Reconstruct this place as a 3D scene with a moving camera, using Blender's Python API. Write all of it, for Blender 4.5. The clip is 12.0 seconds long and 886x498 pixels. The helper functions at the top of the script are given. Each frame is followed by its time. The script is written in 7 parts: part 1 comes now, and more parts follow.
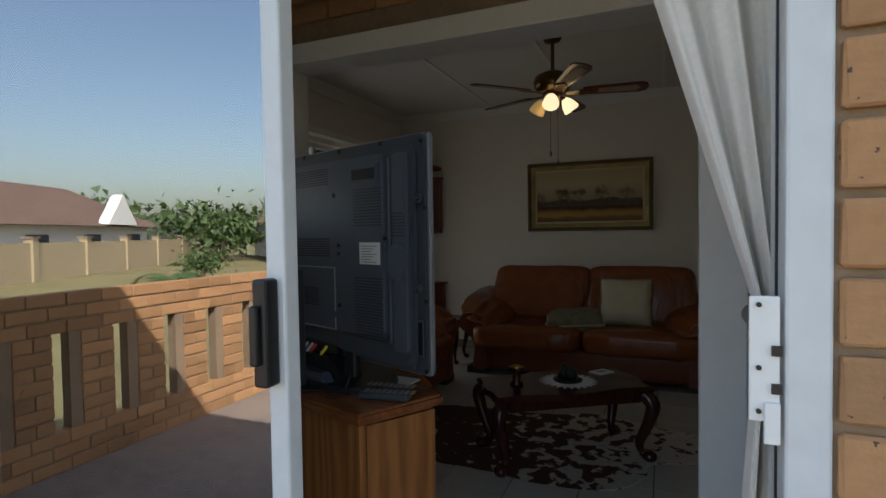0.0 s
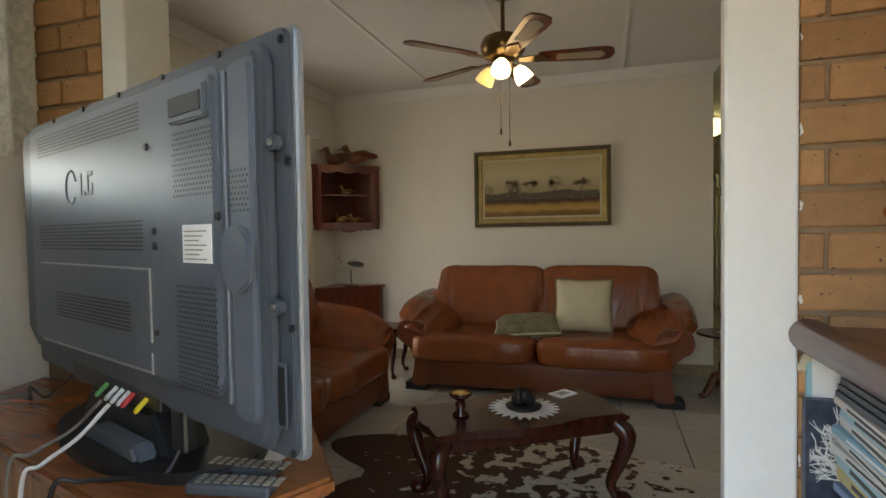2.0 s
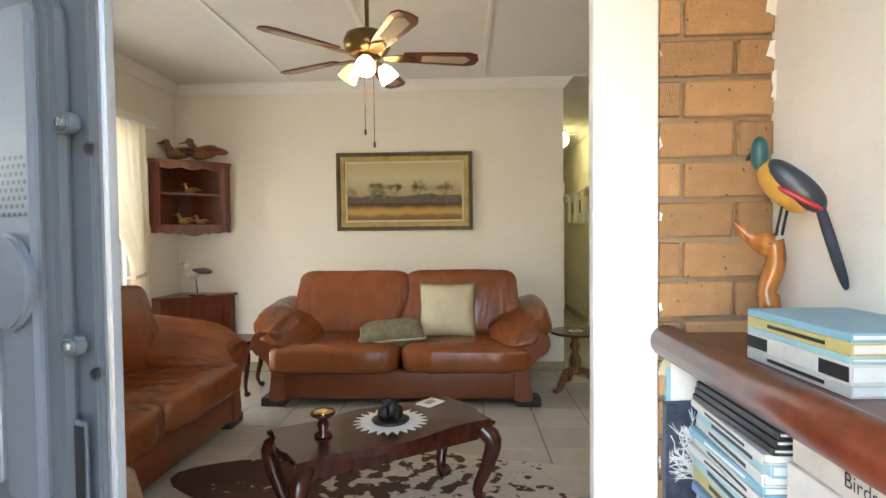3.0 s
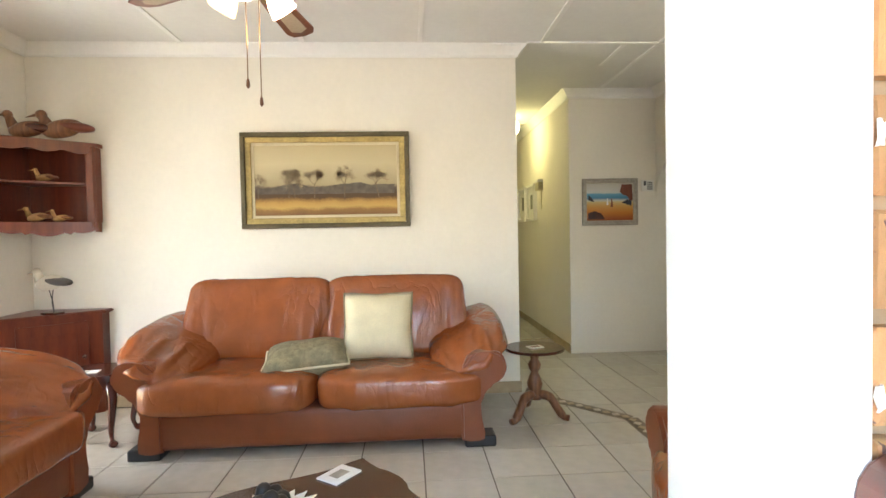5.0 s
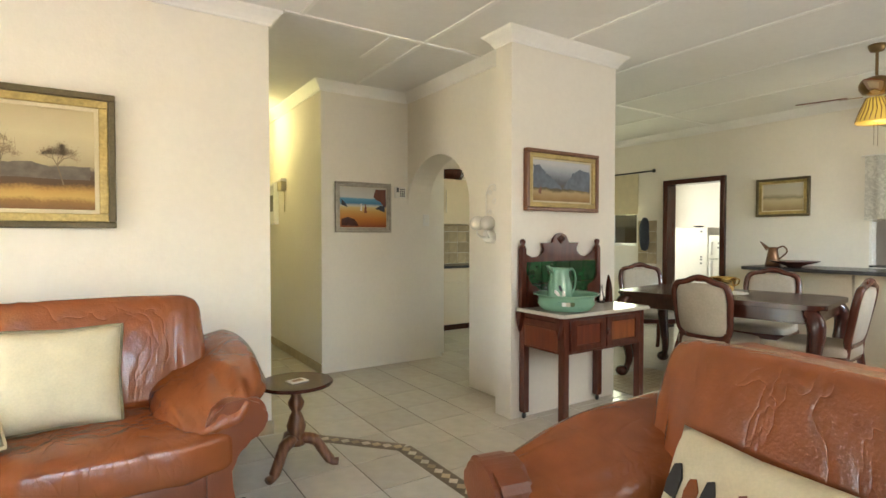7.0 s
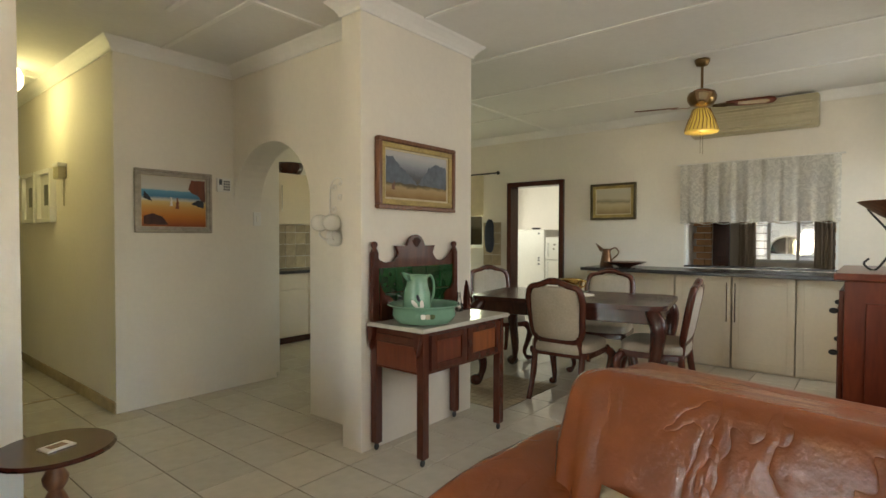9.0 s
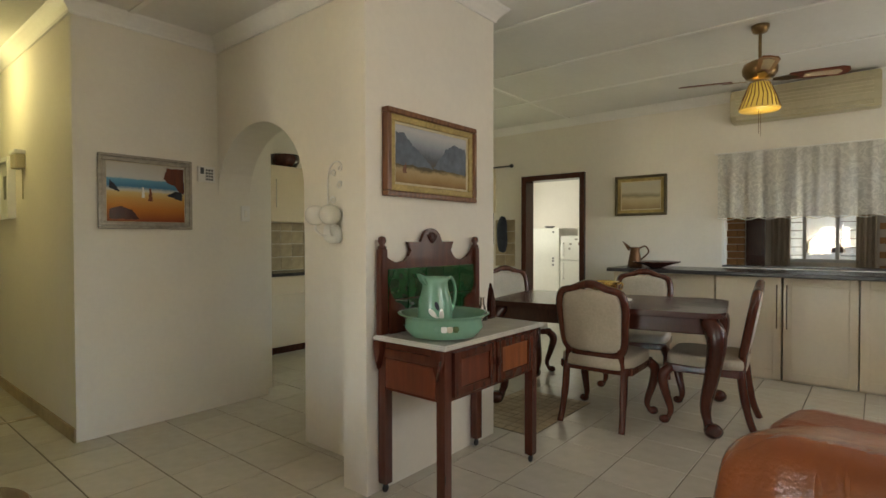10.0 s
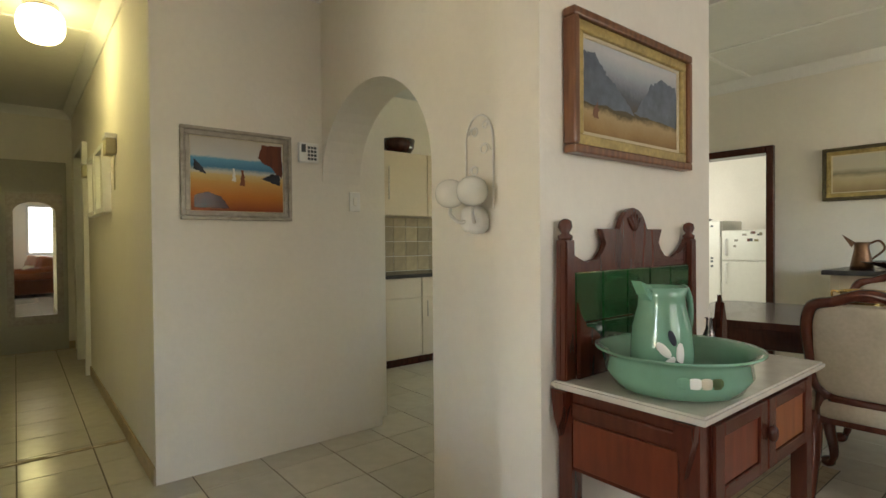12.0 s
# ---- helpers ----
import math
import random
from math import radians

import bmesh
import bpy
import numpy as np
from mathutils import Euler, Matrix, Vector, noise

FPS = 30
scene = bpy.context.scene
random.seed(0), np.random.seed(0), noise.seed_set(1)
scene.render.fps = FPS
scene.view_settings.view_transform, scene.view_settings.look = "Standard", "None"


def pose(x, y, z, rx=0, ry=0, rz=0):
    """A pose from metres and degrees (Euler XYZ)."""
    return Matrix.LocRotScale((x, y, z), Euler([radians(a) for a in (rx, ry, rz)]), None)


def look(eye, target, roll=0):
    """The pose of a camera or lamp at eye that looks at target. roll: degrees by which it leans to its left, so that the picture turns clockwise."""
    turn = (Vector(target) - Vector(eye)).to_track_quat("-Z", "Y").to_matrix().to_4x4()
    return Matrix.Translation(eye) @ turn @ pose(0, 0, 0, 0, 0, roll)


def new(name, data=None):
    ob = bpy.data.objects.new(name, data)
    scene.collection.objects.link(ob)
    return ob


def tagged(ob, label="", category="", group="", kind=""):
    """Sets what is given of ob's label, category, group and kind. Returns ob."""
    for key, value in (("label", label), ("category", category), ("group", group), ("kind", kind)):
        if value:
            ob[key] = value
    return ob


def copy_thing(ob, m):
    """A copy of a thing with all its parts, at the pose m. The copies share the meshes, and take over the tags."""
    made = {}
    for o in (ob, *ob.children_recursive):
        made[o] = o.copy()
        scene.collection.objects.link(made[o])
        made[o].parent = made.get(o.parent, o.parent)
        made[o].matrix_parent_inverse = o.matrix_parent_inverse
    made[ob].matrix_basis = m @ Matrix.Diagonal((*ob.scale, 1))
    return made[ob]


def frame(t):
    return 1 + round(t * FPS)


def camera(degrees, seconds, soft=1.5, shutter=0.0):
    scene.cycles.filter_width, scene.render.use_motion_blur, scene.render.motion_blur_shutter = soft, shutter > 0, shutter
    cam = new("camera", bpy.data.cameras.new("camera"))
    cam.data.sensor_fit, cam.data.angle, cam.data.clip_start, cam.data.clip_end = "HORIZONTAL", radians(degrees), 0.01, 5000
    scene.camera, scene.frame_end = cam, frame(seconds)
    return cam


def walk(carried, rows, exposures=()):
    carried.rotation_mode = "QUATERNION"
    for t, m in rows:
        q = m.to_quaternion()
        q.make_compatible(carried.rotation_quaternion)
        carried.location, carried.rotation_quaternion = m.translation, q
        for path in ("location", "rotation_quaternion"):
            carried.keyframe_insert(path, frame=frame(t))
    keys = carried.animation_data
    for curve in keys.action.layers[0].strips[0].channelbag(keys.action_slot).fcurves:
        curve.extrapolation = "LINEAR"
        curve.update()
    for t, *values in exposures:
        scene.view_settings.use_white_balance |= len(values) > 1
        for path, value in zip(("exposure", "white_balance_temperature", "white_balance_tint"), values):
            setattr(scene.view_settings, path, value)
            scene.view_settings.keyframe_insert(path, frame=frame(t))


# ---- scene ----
cam = camera(80.3, 12.0)
METRES, EYE, TILT, LEAN, TURN = 8.0, 1.5, 0.0, 0.0, 21.3
PATH = [
    (0, (0.212, 0.287, 1.286), (-0.564, 2.129, 1.223), -0.9),
    (0.5, (0.17, 0.457, 1.272), (-0.585, 2.308, 1.208), -0.8),
    (1, (0.113, 0.652, 1.268), (-0.628, 2.509, 1.203), -0.9),
    (1.5, (0.083, 0.781, 1.254), (-0.619, 2.652, 1.191), -0.9),
    (2, (0.065, 0.912, 1.24), (-0.525, 2.821, 1.177), -0.9),
    (2.5, (0.039, 0.996, 1.243), (-0.299, 2.966, 1.181), -0.6),
    (3, (0.027, 1.028, 1.253), (-0.049, 3.025, 1.193), -0.6),
    (5, (0.11, 1.832, 1.215), (0.235, 3.828, 1.16), -1.1),
    (5.5, (0.146, 2.004, 1.23), (0.287, 3.999, 1.173), -0.9),
    (6, (0.151, 2.199, 1.228), (0.491, 4.169, 1.174), -0.7),
    (6.5, (0.092, 2.367, 1.236), (0.797, 4.238, 1.182), -0.4),
    (7, (0.038, 2.448, 1.241), (1.133, 4.121, 1.192), -0.0),
    (7.5, (0.015, 2.494, 1.254), (1.381, 3.955, 1.209), 0.2),
    (9.5, (0.519, 3.08, 1.238), (2.064, 4.349, 1.195), 0.1),
    (10, (0.702, 3.316, 1.207), (2.243, 4.591, 1.17), -0.1),
    (10.5, (0.85, 3.557, 1.187), (2.363, 4.864, 1.154), -0.2),
    (11, (0.975, 3.799, 1.167), (2.459, 5.139, 1.136), -0.3),
    (11.5, (1.119, 4.005, 1.151), (2.551, 5.4, 1.122), -0.4),
    (12, (1.196, 4.164, 1.162), (2.459, 5.715, 1.13), -0.5),
]
EXPOSURES = [
    (0.0, 1.25, 6250, 10), (0.5, 1.62, 6400, 10), (1.0, 2.25, 6900, 10), (1.5, 3.0, 7300, 10), (2.0, 3.45, 7150, 10), (2.5, 4.1, 7000, 10), (3.0, 4.78, 6800, 10),
    (5.0, 5.6, 6400, 10), (5.5, 5.65, 6500, 10), (6.5, 5.75, 6600, 10), (7.0, 5.65, 6700, 10), (7.5, 5.5, 6700, 10), (9.5, 4.95, 6950, 10), (10.5, 4.9, 6900, 10), (11.5, 4.95, 6800, 10), (12.0, 5.2, 6700, 10),
]
walk(cam, [(t, look(eye, target, roll)) for t, eye, target, roll in PATH], EXPOSURES)

# ---- world, sun, large lights ----
world = bpy.data.worlds.new("sky")
world.use_nodes = True
scene.world = world
wn = world.node_tree.nodes
sky = wn.new("ShaderNodeTexSky")
sky.sky_type, sky.sun_disc = "NISHITA", False
sky.sun_elevation, sky.sun_rotation = radians(45), radians(50)
sky.dust_density, sky.air_density = 3.0, 1.2
wn["Background"].inputs[1].default_value = 0.15
world.node_tree.links.new(sky.outputs[0], wn["Background"].inputs[0])
sun = new("sun", bpy.data.lights.new("sun", "SUN"))
sun.data.energy, sun.data.angle, sun.data.color = 5.0, radians(0.5), (1, 0.95, 0.87)
sun.matrix_world = look((5.5, 4.5, 7), (0, 0, 0))


def area(name, eye, target, w, h, power, color=(1, 1, 1)):
    ob = new(name, bpy.data.lights.new(name, "AREA"))
    ob.data.shape, ob.data.size, ob.data.size_y, ob.data.energy, ob.data.color = "RECTANGLE", w, h, power, color
    ob.matrix_world = look(eye, target)
    return ob



area("window_light_left", (-2.95, 4.1, 1.15), (0, 4.3, 1.0), 1.7, 1.9, 2.9, (1, 0.97, 0.92))
area("window_light_sunroom", (-2.0, 1.75, 1.78), (0, 1.75, 1.7), 1.0, 1.1, 1.3, (0.95, 0.98, 1))
# two lamps added in unseen south openings, assumed from light on the right
area("window_light_south", (2.2, 2.3, 1.5), (2.3, 6, 1.0), 1.5, 1.1, 0.52, (1, 0.97, 0.93))
area("window_light_dining", (5.3, 2.3, 1.5), (4.8, 6, 0.8), 1.5, 1.1, 0.42, (1, 0.97, 0.92))
area("window_light_kitchen", (6.42, 7.65, 1.3), (3, 7, 0.9), 0.8, 0.8, 0.4, (0.9, 1, 0.72))
# added fill lamp inside the closed pantry, hidden by the wall; no window there
area("window_light_pantry", (8.0, 8.3, 1.5), (8.0, 5, 1.0), 1.4, 1.3, 0.45, (1, 0.98, 0.93))
# added fill lamp before the solid south veranda wall, out of view
area("window_light_veranda", (8.3, 2.2, 1.6), (8.0, 4, 1.0), 1.6, 1.4, 0.12, (1, 0.98, 0.95))

# ---- helpers of this scene ----
def mat(name, color, rough=0.6, metal=0.0, scale=30.0, vary=0.08, bump=0.0, bscale=200.0, stretch=(1, 1, 1), island=0.0, coat=0.0, spec=0.5, second=None, trans=0.0):
    m = bpy.data.materials.new(name)
    m.use_nodes = True
    n, l = m.node_tree.nodes, m.node_tree.links
    p = n["Principled BSDF"]
    p.inputs["Roughness"].default_value, p.inputs["Metallic"].default_value = rough, metal
    p.inputs["Coat Weight"].default_value, p.inputs["Specular IOR Level"].default_value = coat, spec
    tc, mp = n.new("ShaderNodeTexCoord"), n.new("ShaderNodeMapping")
    mp.inputs["Scale"].default_value = stretch
    l.new(tc.outputs["Object"], mp.inputs["Vector"])
    big, fine = n.new("ShaderNodeTexNoise"), n.new("ShaderNodeTexNoise")
    big.inputs["Scale"].default_value, big.inputs["Detail"].default_value = scale * 0.12, 4
    fine.inputs["Scale"].default_value, fine.inputs["Detail"].default_value = scale, 6
    l.new(mp.outputs[0], big.inputs[0]), l.new(mp.outputs[0], fine.inputs[0])
    add = n.new("ShaderNodeMath")
    add.operation = "ADD"
    l.new(big.outputs[0], add.inputs[0]), l.new(fine.outputs[0], add.inputs[1])
    ramp = n.new("ShaderNodeMapRange")
    ramp.inputs["From Min"].default_value, ramp.inputs["From Max"].default_value = 0.7, 1.3
    l.new(add.outputs[0], ramp.inputs[0])
    mix = n.new("ShaderNodeMix")
    mix.data_type = "RGBA"
    c1 = tuple(max(0, c * (1 - vary)) for c in color) if second is None else second
    c2 = tuple(min(1, c * (1 + vary)) for c in color) if second is None else color
    mix.inputs[6].default_value, mix.inputs[7].default_value = (*c1, 1), (*c2, 1)
    l.new(ramp.outputs[0], mix.inputs[0])
    out = mix.outputs[2]
    if island:
        info, hsv = n.new("ShaderNodeObjectInfo"), n.new("ShaderNodeHueSaturation")
        rr = n.new("ShaderNodeMapRange")
        rr.inputs["To Min"].default_value, rr.inputs["To Max"].default_value = 1 - island, 1 + island
        l.new(info.outputs["Random"], rr.inputs[0]), l.new(rr.outputs[0], hsv.inputs["Value"]), l.new(out, hsv.inputs["Color"])
        out = hsv.outputs[0]
    l.new(out, p.inputs["Base Color"])
    if bump:
        bn, bt = n.new("ShaderNodeBump"), n.new("ShaderNodeTexNoise")
        bt.inputs["Scale"].default_value, bt.inputs["Detail"].default_value = bscale, 5
        bn.inputs["Strength"].default_value, bn.inputs["Distance"].default_value = bump, 0.004
        l.new(mp.outputs[0], bt.inputs[0]), l.new(bt.outputs[0], bn.inputs["Height"]), l.new(bn.outputs[0], p.inputs["Normal"])
    if trans:
        tr, ms = n.new("ShaderNodeBsdfTranslucent"), n.new("ShaderNodeMixShader")
        l.new(out, tr.inputs[0])
        ms.inputs[0].default_value = trans
        l.new(p.outputs[0], ms.inputs[1]), l.new(tr.outputs[0], ms.inputs[2]), l.new(ms.outputs[0], n["Material Output"].inputs[0])
    return m


def glow(name, color, strength):
    m = bpy.data.materials.new(name)
    m.use_nodes = True
    p = m.node_tree.nodes["Principled BSDF"]
    p.inputs["Base Color"].default_value = (*color, 1)
    p.inputs["Emission Color"].default_value, p.inputs["Emission Strength"].default_value = (*color, 1), strength
    return m


def box(bm, x0, y0, z0, x1, y1, z1, bevel=0.0, seg=2, m=None):
    g = bmesh.ops.create_cube(bm, size=1.0)
    vs = g["verts"]
    bmesh.ops.scale(bm, verts=vs, vec=(abs(x1 - x0), abs(y1 - y0), abs(z1 - z0)))
    bmesh.ops.translate(bm, verts=vs, vec=((x0 + x1) / 2, (y0 + y1) / 2, (z0 + z1) / 2))
    if m:
        bmesh.ops.transform(bm, verts=vs, matrix=m)
    if bevel:
        es = list({e for v in vs for e in v.link_edges})
        bmesh.ops.bevel(bm, geom=es, offset=bevel, segments=seg, affect="EDGES", profile=0.5, clamp_overlap=True)
    return bm


def B(*a, **k):
    return box(bmesh.new(), *a, **k)


def part(name, bm, material, parent=None, label="", smooth=False):
    me = bpy.data.meshes.new(name)
    bmesh.ops.recalc_face_normals(bm, faces=bm.faces)
    bm.to_mesh(me)
    bm.free()
    if smooth:
        for p in me.polygons:
            p.use_smooth = True
    me.materials.append(material)
    ob = new(name, me)
    if parent:
        ob.parent = parent
    if label:
        tagged(ob, label)
    return ob


def setting(name, bm, material, label="", category="", smooth=False):
    return tagged(part(name, bm, material, smooth=smooth), label, category or name.split("_")[0], kind="structure")


def thing(name, m, label, category, group=""):
    ob = new(name)
    ob.empty_display_size = 0.1
    ob.matrix_world = m
    return tagged(ob, label, category, group)


def blob(bm, c, s, e=0.6, rot=None, wrinkle=0.0, wscale=6.0, nu=32, nv=16, flat=0.0):
    """A rounded cushion: superellipsoid of half sizes s about c, with soft creases."""
    rows = []
    for j in range(nv + 1):
        v = -math.pi / 2 + math.pi * j / nv
        row = []
        for i in range(nu if 0 < j < nv else 1):
            u = 2 * math.pi * i / nu
            f = lambda a: math.copysign(abs(a) ** e, a)
            p = Vector((f(math.cos(v)) * f(math.cos(u)), f(math.cos(v)) * f(math.sin(u)), f(math.sin(v))))
            q = Vector((p.x * s[0], p.y * s[1], p.z * s[2]))
            if wrinkle:
                k = noise.noise(Vector((q.x * wscale + c[0], q.y * wscale, q.z * wscale * 0.5 + c[2])))
                k2 = noise.noise(Vector((q.x * wscale * 3.1, q.y * wscale * 2.3 + 4, q.z * wscale)))
                q *= 1 + wrinkle * (k + 0.6 * (1 - 2 * abs(k2)))
            if rot:
                q = rot @ q
            row.append(bm.verts.new(q + Vector(c)))
        rows.append(row)
    for j in range(nv):
        a, b = rows[j], rows[j + 1]
        for i in range(nu):
            k = (i + 1) % nu
            vs = [a[i % len(a)], a[k % len(a)], b[k % len(b)], b[i % len(b)]]
            vs = list(dict.fromkeys(vs))
            if len(vs) > 2:
                bm.faces.new(vs)
    return bm


def BL(*a, **k):
    return blob(bmesh.new(), *a, **k)


def lathe(bm, prof, at=(0, 0, 0), seg=20, m=None):
    rings = []
    for r, z in prof:
        ring = []
        for i in range(seg):
            a = 2 * math.pi * i / seg
            p = Vector((r * math.cos(a), r * math.sin(a), z))
            p = (m @ p) if m else p
            ring.append(bm.verts.new(p + Vector(at)))
        rings.append(ring)
    for a, b in zip(rings, rings[1:]):
        for i in range(seg):
            k = (i + 1) % seg
            bm.faces.new((a[i], a[k], b[k], b[i]))
    bm.faces.new(list(reversed(rings[0])))
    bm.faces.new(rings[-1])
    return bm


def L(prof, at=(0, 0, 0), seg=20, m=None):
    return lathe(bmesh.new(), prof, at, seg, m)


def tube(bm, pts, r, seg=8):
    """A round bar along pts; r is one radius or one for each point."""
    pts = [Vector(p) for p in pts]
    rs = r if isinstance(r, (list, tuple)) else [r] * len(pts)
    rings, up = [], None
    for i, p in enumerate(pts):
        d = (pts[min(i + 1, len(pts) - 1)] - pts[max(i - 1, 0)]).normalized()
        ref = Vector((0, 0, 1)) if abs(d.z) < 0.9 else Vector((1, 0, 0))
        if up is None:
            up = d.cross(ref).normalized()
        up = (up - d * up.dot(d)).normalized()
        w = d.cross(up)
        rings.append([bm.verts.new(p + (up * math.cos(2 * math.pi * k / seg) + w * math.sin(2 * math.pi * k / seg)) * rs[i]) for k in range(seg)])
    for a, b in zip(rings, rings[1:]):
        for i in range(seg):
            k = (i + 1) % seg
            bm.faces.new((a[i], a[k], b[k], b[i]))
    bm.faces.new(list(reversed(rings[0])))
    bm.faces.new(rings[-1])
    return bm


def T(pts, r, seg=8):
    return tube(bmesh.new(), pts, r, seg)


def spline(pts, n=6):
    """Points on a smooth curve through pts."""
    p = [Vector(q) for q in pts]
    p = [2 * p[0] - p[1]] + p + [2 * p[-1] - p[-2]]
    out = []
    for i in range(1, len(p) - 2):
        for k in range(n):
            s = k / n
            out.append(0.5 * (2 * p[i] + (p[i + 1] - p[i - 1]) * s + (2 * p[i - 1] - 5 * p[i] + 4 * p[i + 1] - p[i + 2]) * s * s + (3 * p[i] - p[i - 1] - 3 * p[i + 1] + p[i + 2]) * s ** 3))
    return out + [p[-2]]


def slab(outline, z0, z1, axis="z", bevel=0.0):
    """A plate with the given outline (pairs of numbers), thick from z0 to z1 along the axis."""
    bm = bmesh.new()
    place = {"z": lambda a, b, c: (a, b, c), "y": lambda a, b, c: (a, c, b), "x": lambda a, b, c: (c, a, b)}[axis]
    lo = [bm.verts.new(place(a, b, z0)) for a, b in outline]
    hi = [bm.verts.new(place(a, b, z1)) for a, b in outline]
    bm.faces.new(list(reversed(lo)))
    bm.faces.new(hi)
    n = len(lo)
    for i in range(n):
        bm.faces.new((lo[i], lo[(i + 1) % n], hi[(i + 1) % n], hi[i]))
    if bevel:
        es = [e for e in bm.edges if not (e.verts[0] in lo and e.verts[1] in hi or e.verts[1] in lo and e.verts[0] in hi)]
        bmesh.ops.bevel(bm, geom=es, offset=bevel, segments=2, affect="EDGES", clamp_overlap=True)
    return bm


def rounded(w, h, r, n=5, cx=0, cy=0):
    pts = []
    for qx, qy, a0 in ((1, 1, 0), (-1, 1, 90), (-1, -1, 180), (1, -1, 270)):
        for k in range(n + 1):
            a = radians(a0 + 90 * k / n)
            pts.append((cx + qx * (w / 2 - r) + r * math.cos(a), cy + qy * (h / 2 - r) + r * math.sin(a)))
    return pts


def cloth(p0, du, dv, nu, nv, push, amp, waves, phase=0.0, pinch=None):
    """A hanging cloth from p0 along du and down dv, waved along push."""
    bm = bmesh.new()
    p0, du, dv, push = Vector(p0), Vector(du), Vector(dv), Vector(push)
    g = []
    for j in range(nv + 1):
        v, row = j / nv, []
        for i in range(nu + 1):
            u = i / nu
            uu = pinch(u, v) if pinch else u
            w = math.sin(u * waves * 2 * math.pi + phase + 0.6 * math.sin(v * 3)) + 0.35 * math.sin(u * waves * 4.6 * math.pi + 1.3)
            row.append(bm.verts.new(p0 + du * uu + dv * v + push * (amp * w * (0.5 + 0.5 * v))))
        g.append(row)
    for j in range(nv):
        for i in range(nu):
            bm.faces.new((g[j][i], g[j][i + 1], g[j + 1][i + 1], g[j + 1][i]))
    return bm


def nodes_of(m):
    m.use_nodes = True
    return m.node_tree.nodes, m.node_tree.links


def grain(name, light, dark, rough=0.35, ring=9.0, axis=(1, 1, 6), coat=0.15, amp=0.3):
    """Wood with long grain lines."""
    m = bpy.data.materials.new(name)
    n, l = nodes_of(m)
    p = n["Principled BSDF"]
    p.inputs["Roughness"].default_value, p.inputs["Coat Weight"].default_value = rough, coat
    tc, mp, wv, ns = n.new("ShaderNodeTexCoord"), n.new("ShaderNodeMapping"), n.new("ShaderNodeTexWave"), n.new("ShaderNodeTexNoise")
    mp.inputs["Scale"].default_value = tuple(1 / a for a in axis)
    wv.inputs["Scale"].default_value, wv.inputs["Distortion"].default_value, wv.inputs["Detail"].default_value, wv.inputs["Detail Scale"].default_value = ring, 9, 4, 0.9
    ns.inputs["Scale"].default_value, ns.inputs["Detail"].default_value = 60, 6
    l.new(tc.outputs["Object"], mp.inputs[0]), l.new(mp.outputs[0], wv.inputs[0]), l.new(mp.outputs[0], ns.inputs[0])
    mx = n.new("ShaderNodeMath")
    mx.operation = "MULTIPLY_ADD"
    l.new(wv.outputs["Fac"], mx.inputs[0])
    mx.inputs[1].default_value = amp
    l.new(ns.outputs[0], mx.inputs[2])
    mr, mix = n.new("ShaderNodeMapRange"), n.new("ShaderNodeMix")
    mr.inputs["From Min"].default_value, mr.inputs["From Max"].default_value = 0.3, 0.7 + amp
    mix.data_type = "RGBA"
    mix.inputs[6].default_value, mix.inputs[7].default_value = (*dark, 1), (*light, 1)
    l.new(mx.outputs[0], mr.inputs[0]), l.new(mr.outputs[0], mix.inputs[0]), l.new(mix.outputs[2], p.inputs["Base Color"])
    bn = n.new("ShaderNodeBump")
    bn.inputs["Strength"].default_value, bn.inputs["Distance"].default_value = 0.12, 0.002
    l.new(mx.outputs[0], bn.inputs["Height"]), l.new(bn.outputs[0], p.inputs["Normal"])
    return m


def spotted(name, base, spot, rough, scale, thresh, soft=0.03, bump=0.3, island=0.0, bscale=300):
    """A surface with patches of a second colour."""
    m = mat(name, base, rough, vary=0.12, bump=bump, bscale=bscale, island=island)
    n, l = nodes_of(m)
    p = n["Principled BSDF"]
    src = p.inputs["Base Color"].links[0].from_socket
    tc, ns, mr, mix = n.new("ShaderNodeTexCoord"), n.new("ShaderNodeTexNoise"), n.new("ShaderNodeMapRange"), n.new("ShaderNodeMix")
    info, add = n.new("ShaderNodeObjectInfo"), n.new("ShaderNodeVectorMath")
    ns.inputs["Scale"].default_value, ns.inputs["Detail"].default_value = scale, 3
    l.new(tc.outputs["Object"], add.inputs[0]), l.new(info.outputs["Location"], add.inputs[1]), l.new(add.outputs[0], ns.inputs[0])
    mr.inputs["From Min"].default_value, mr.inputs["From Max"].default_value = thresh, thresh + soft
    mix.data_type = "RGBA"
    l.new(ns.outputs[0], mr.inputs[0]), l.new(mr.outputs[0], mix.inputs[0]), l.new(src, mix.inputs[6])
    mix.inputs[7].default_value = (*spot, 1)
    l.new(mix.outputs[2], p.inputs["Base Color"])
    return m


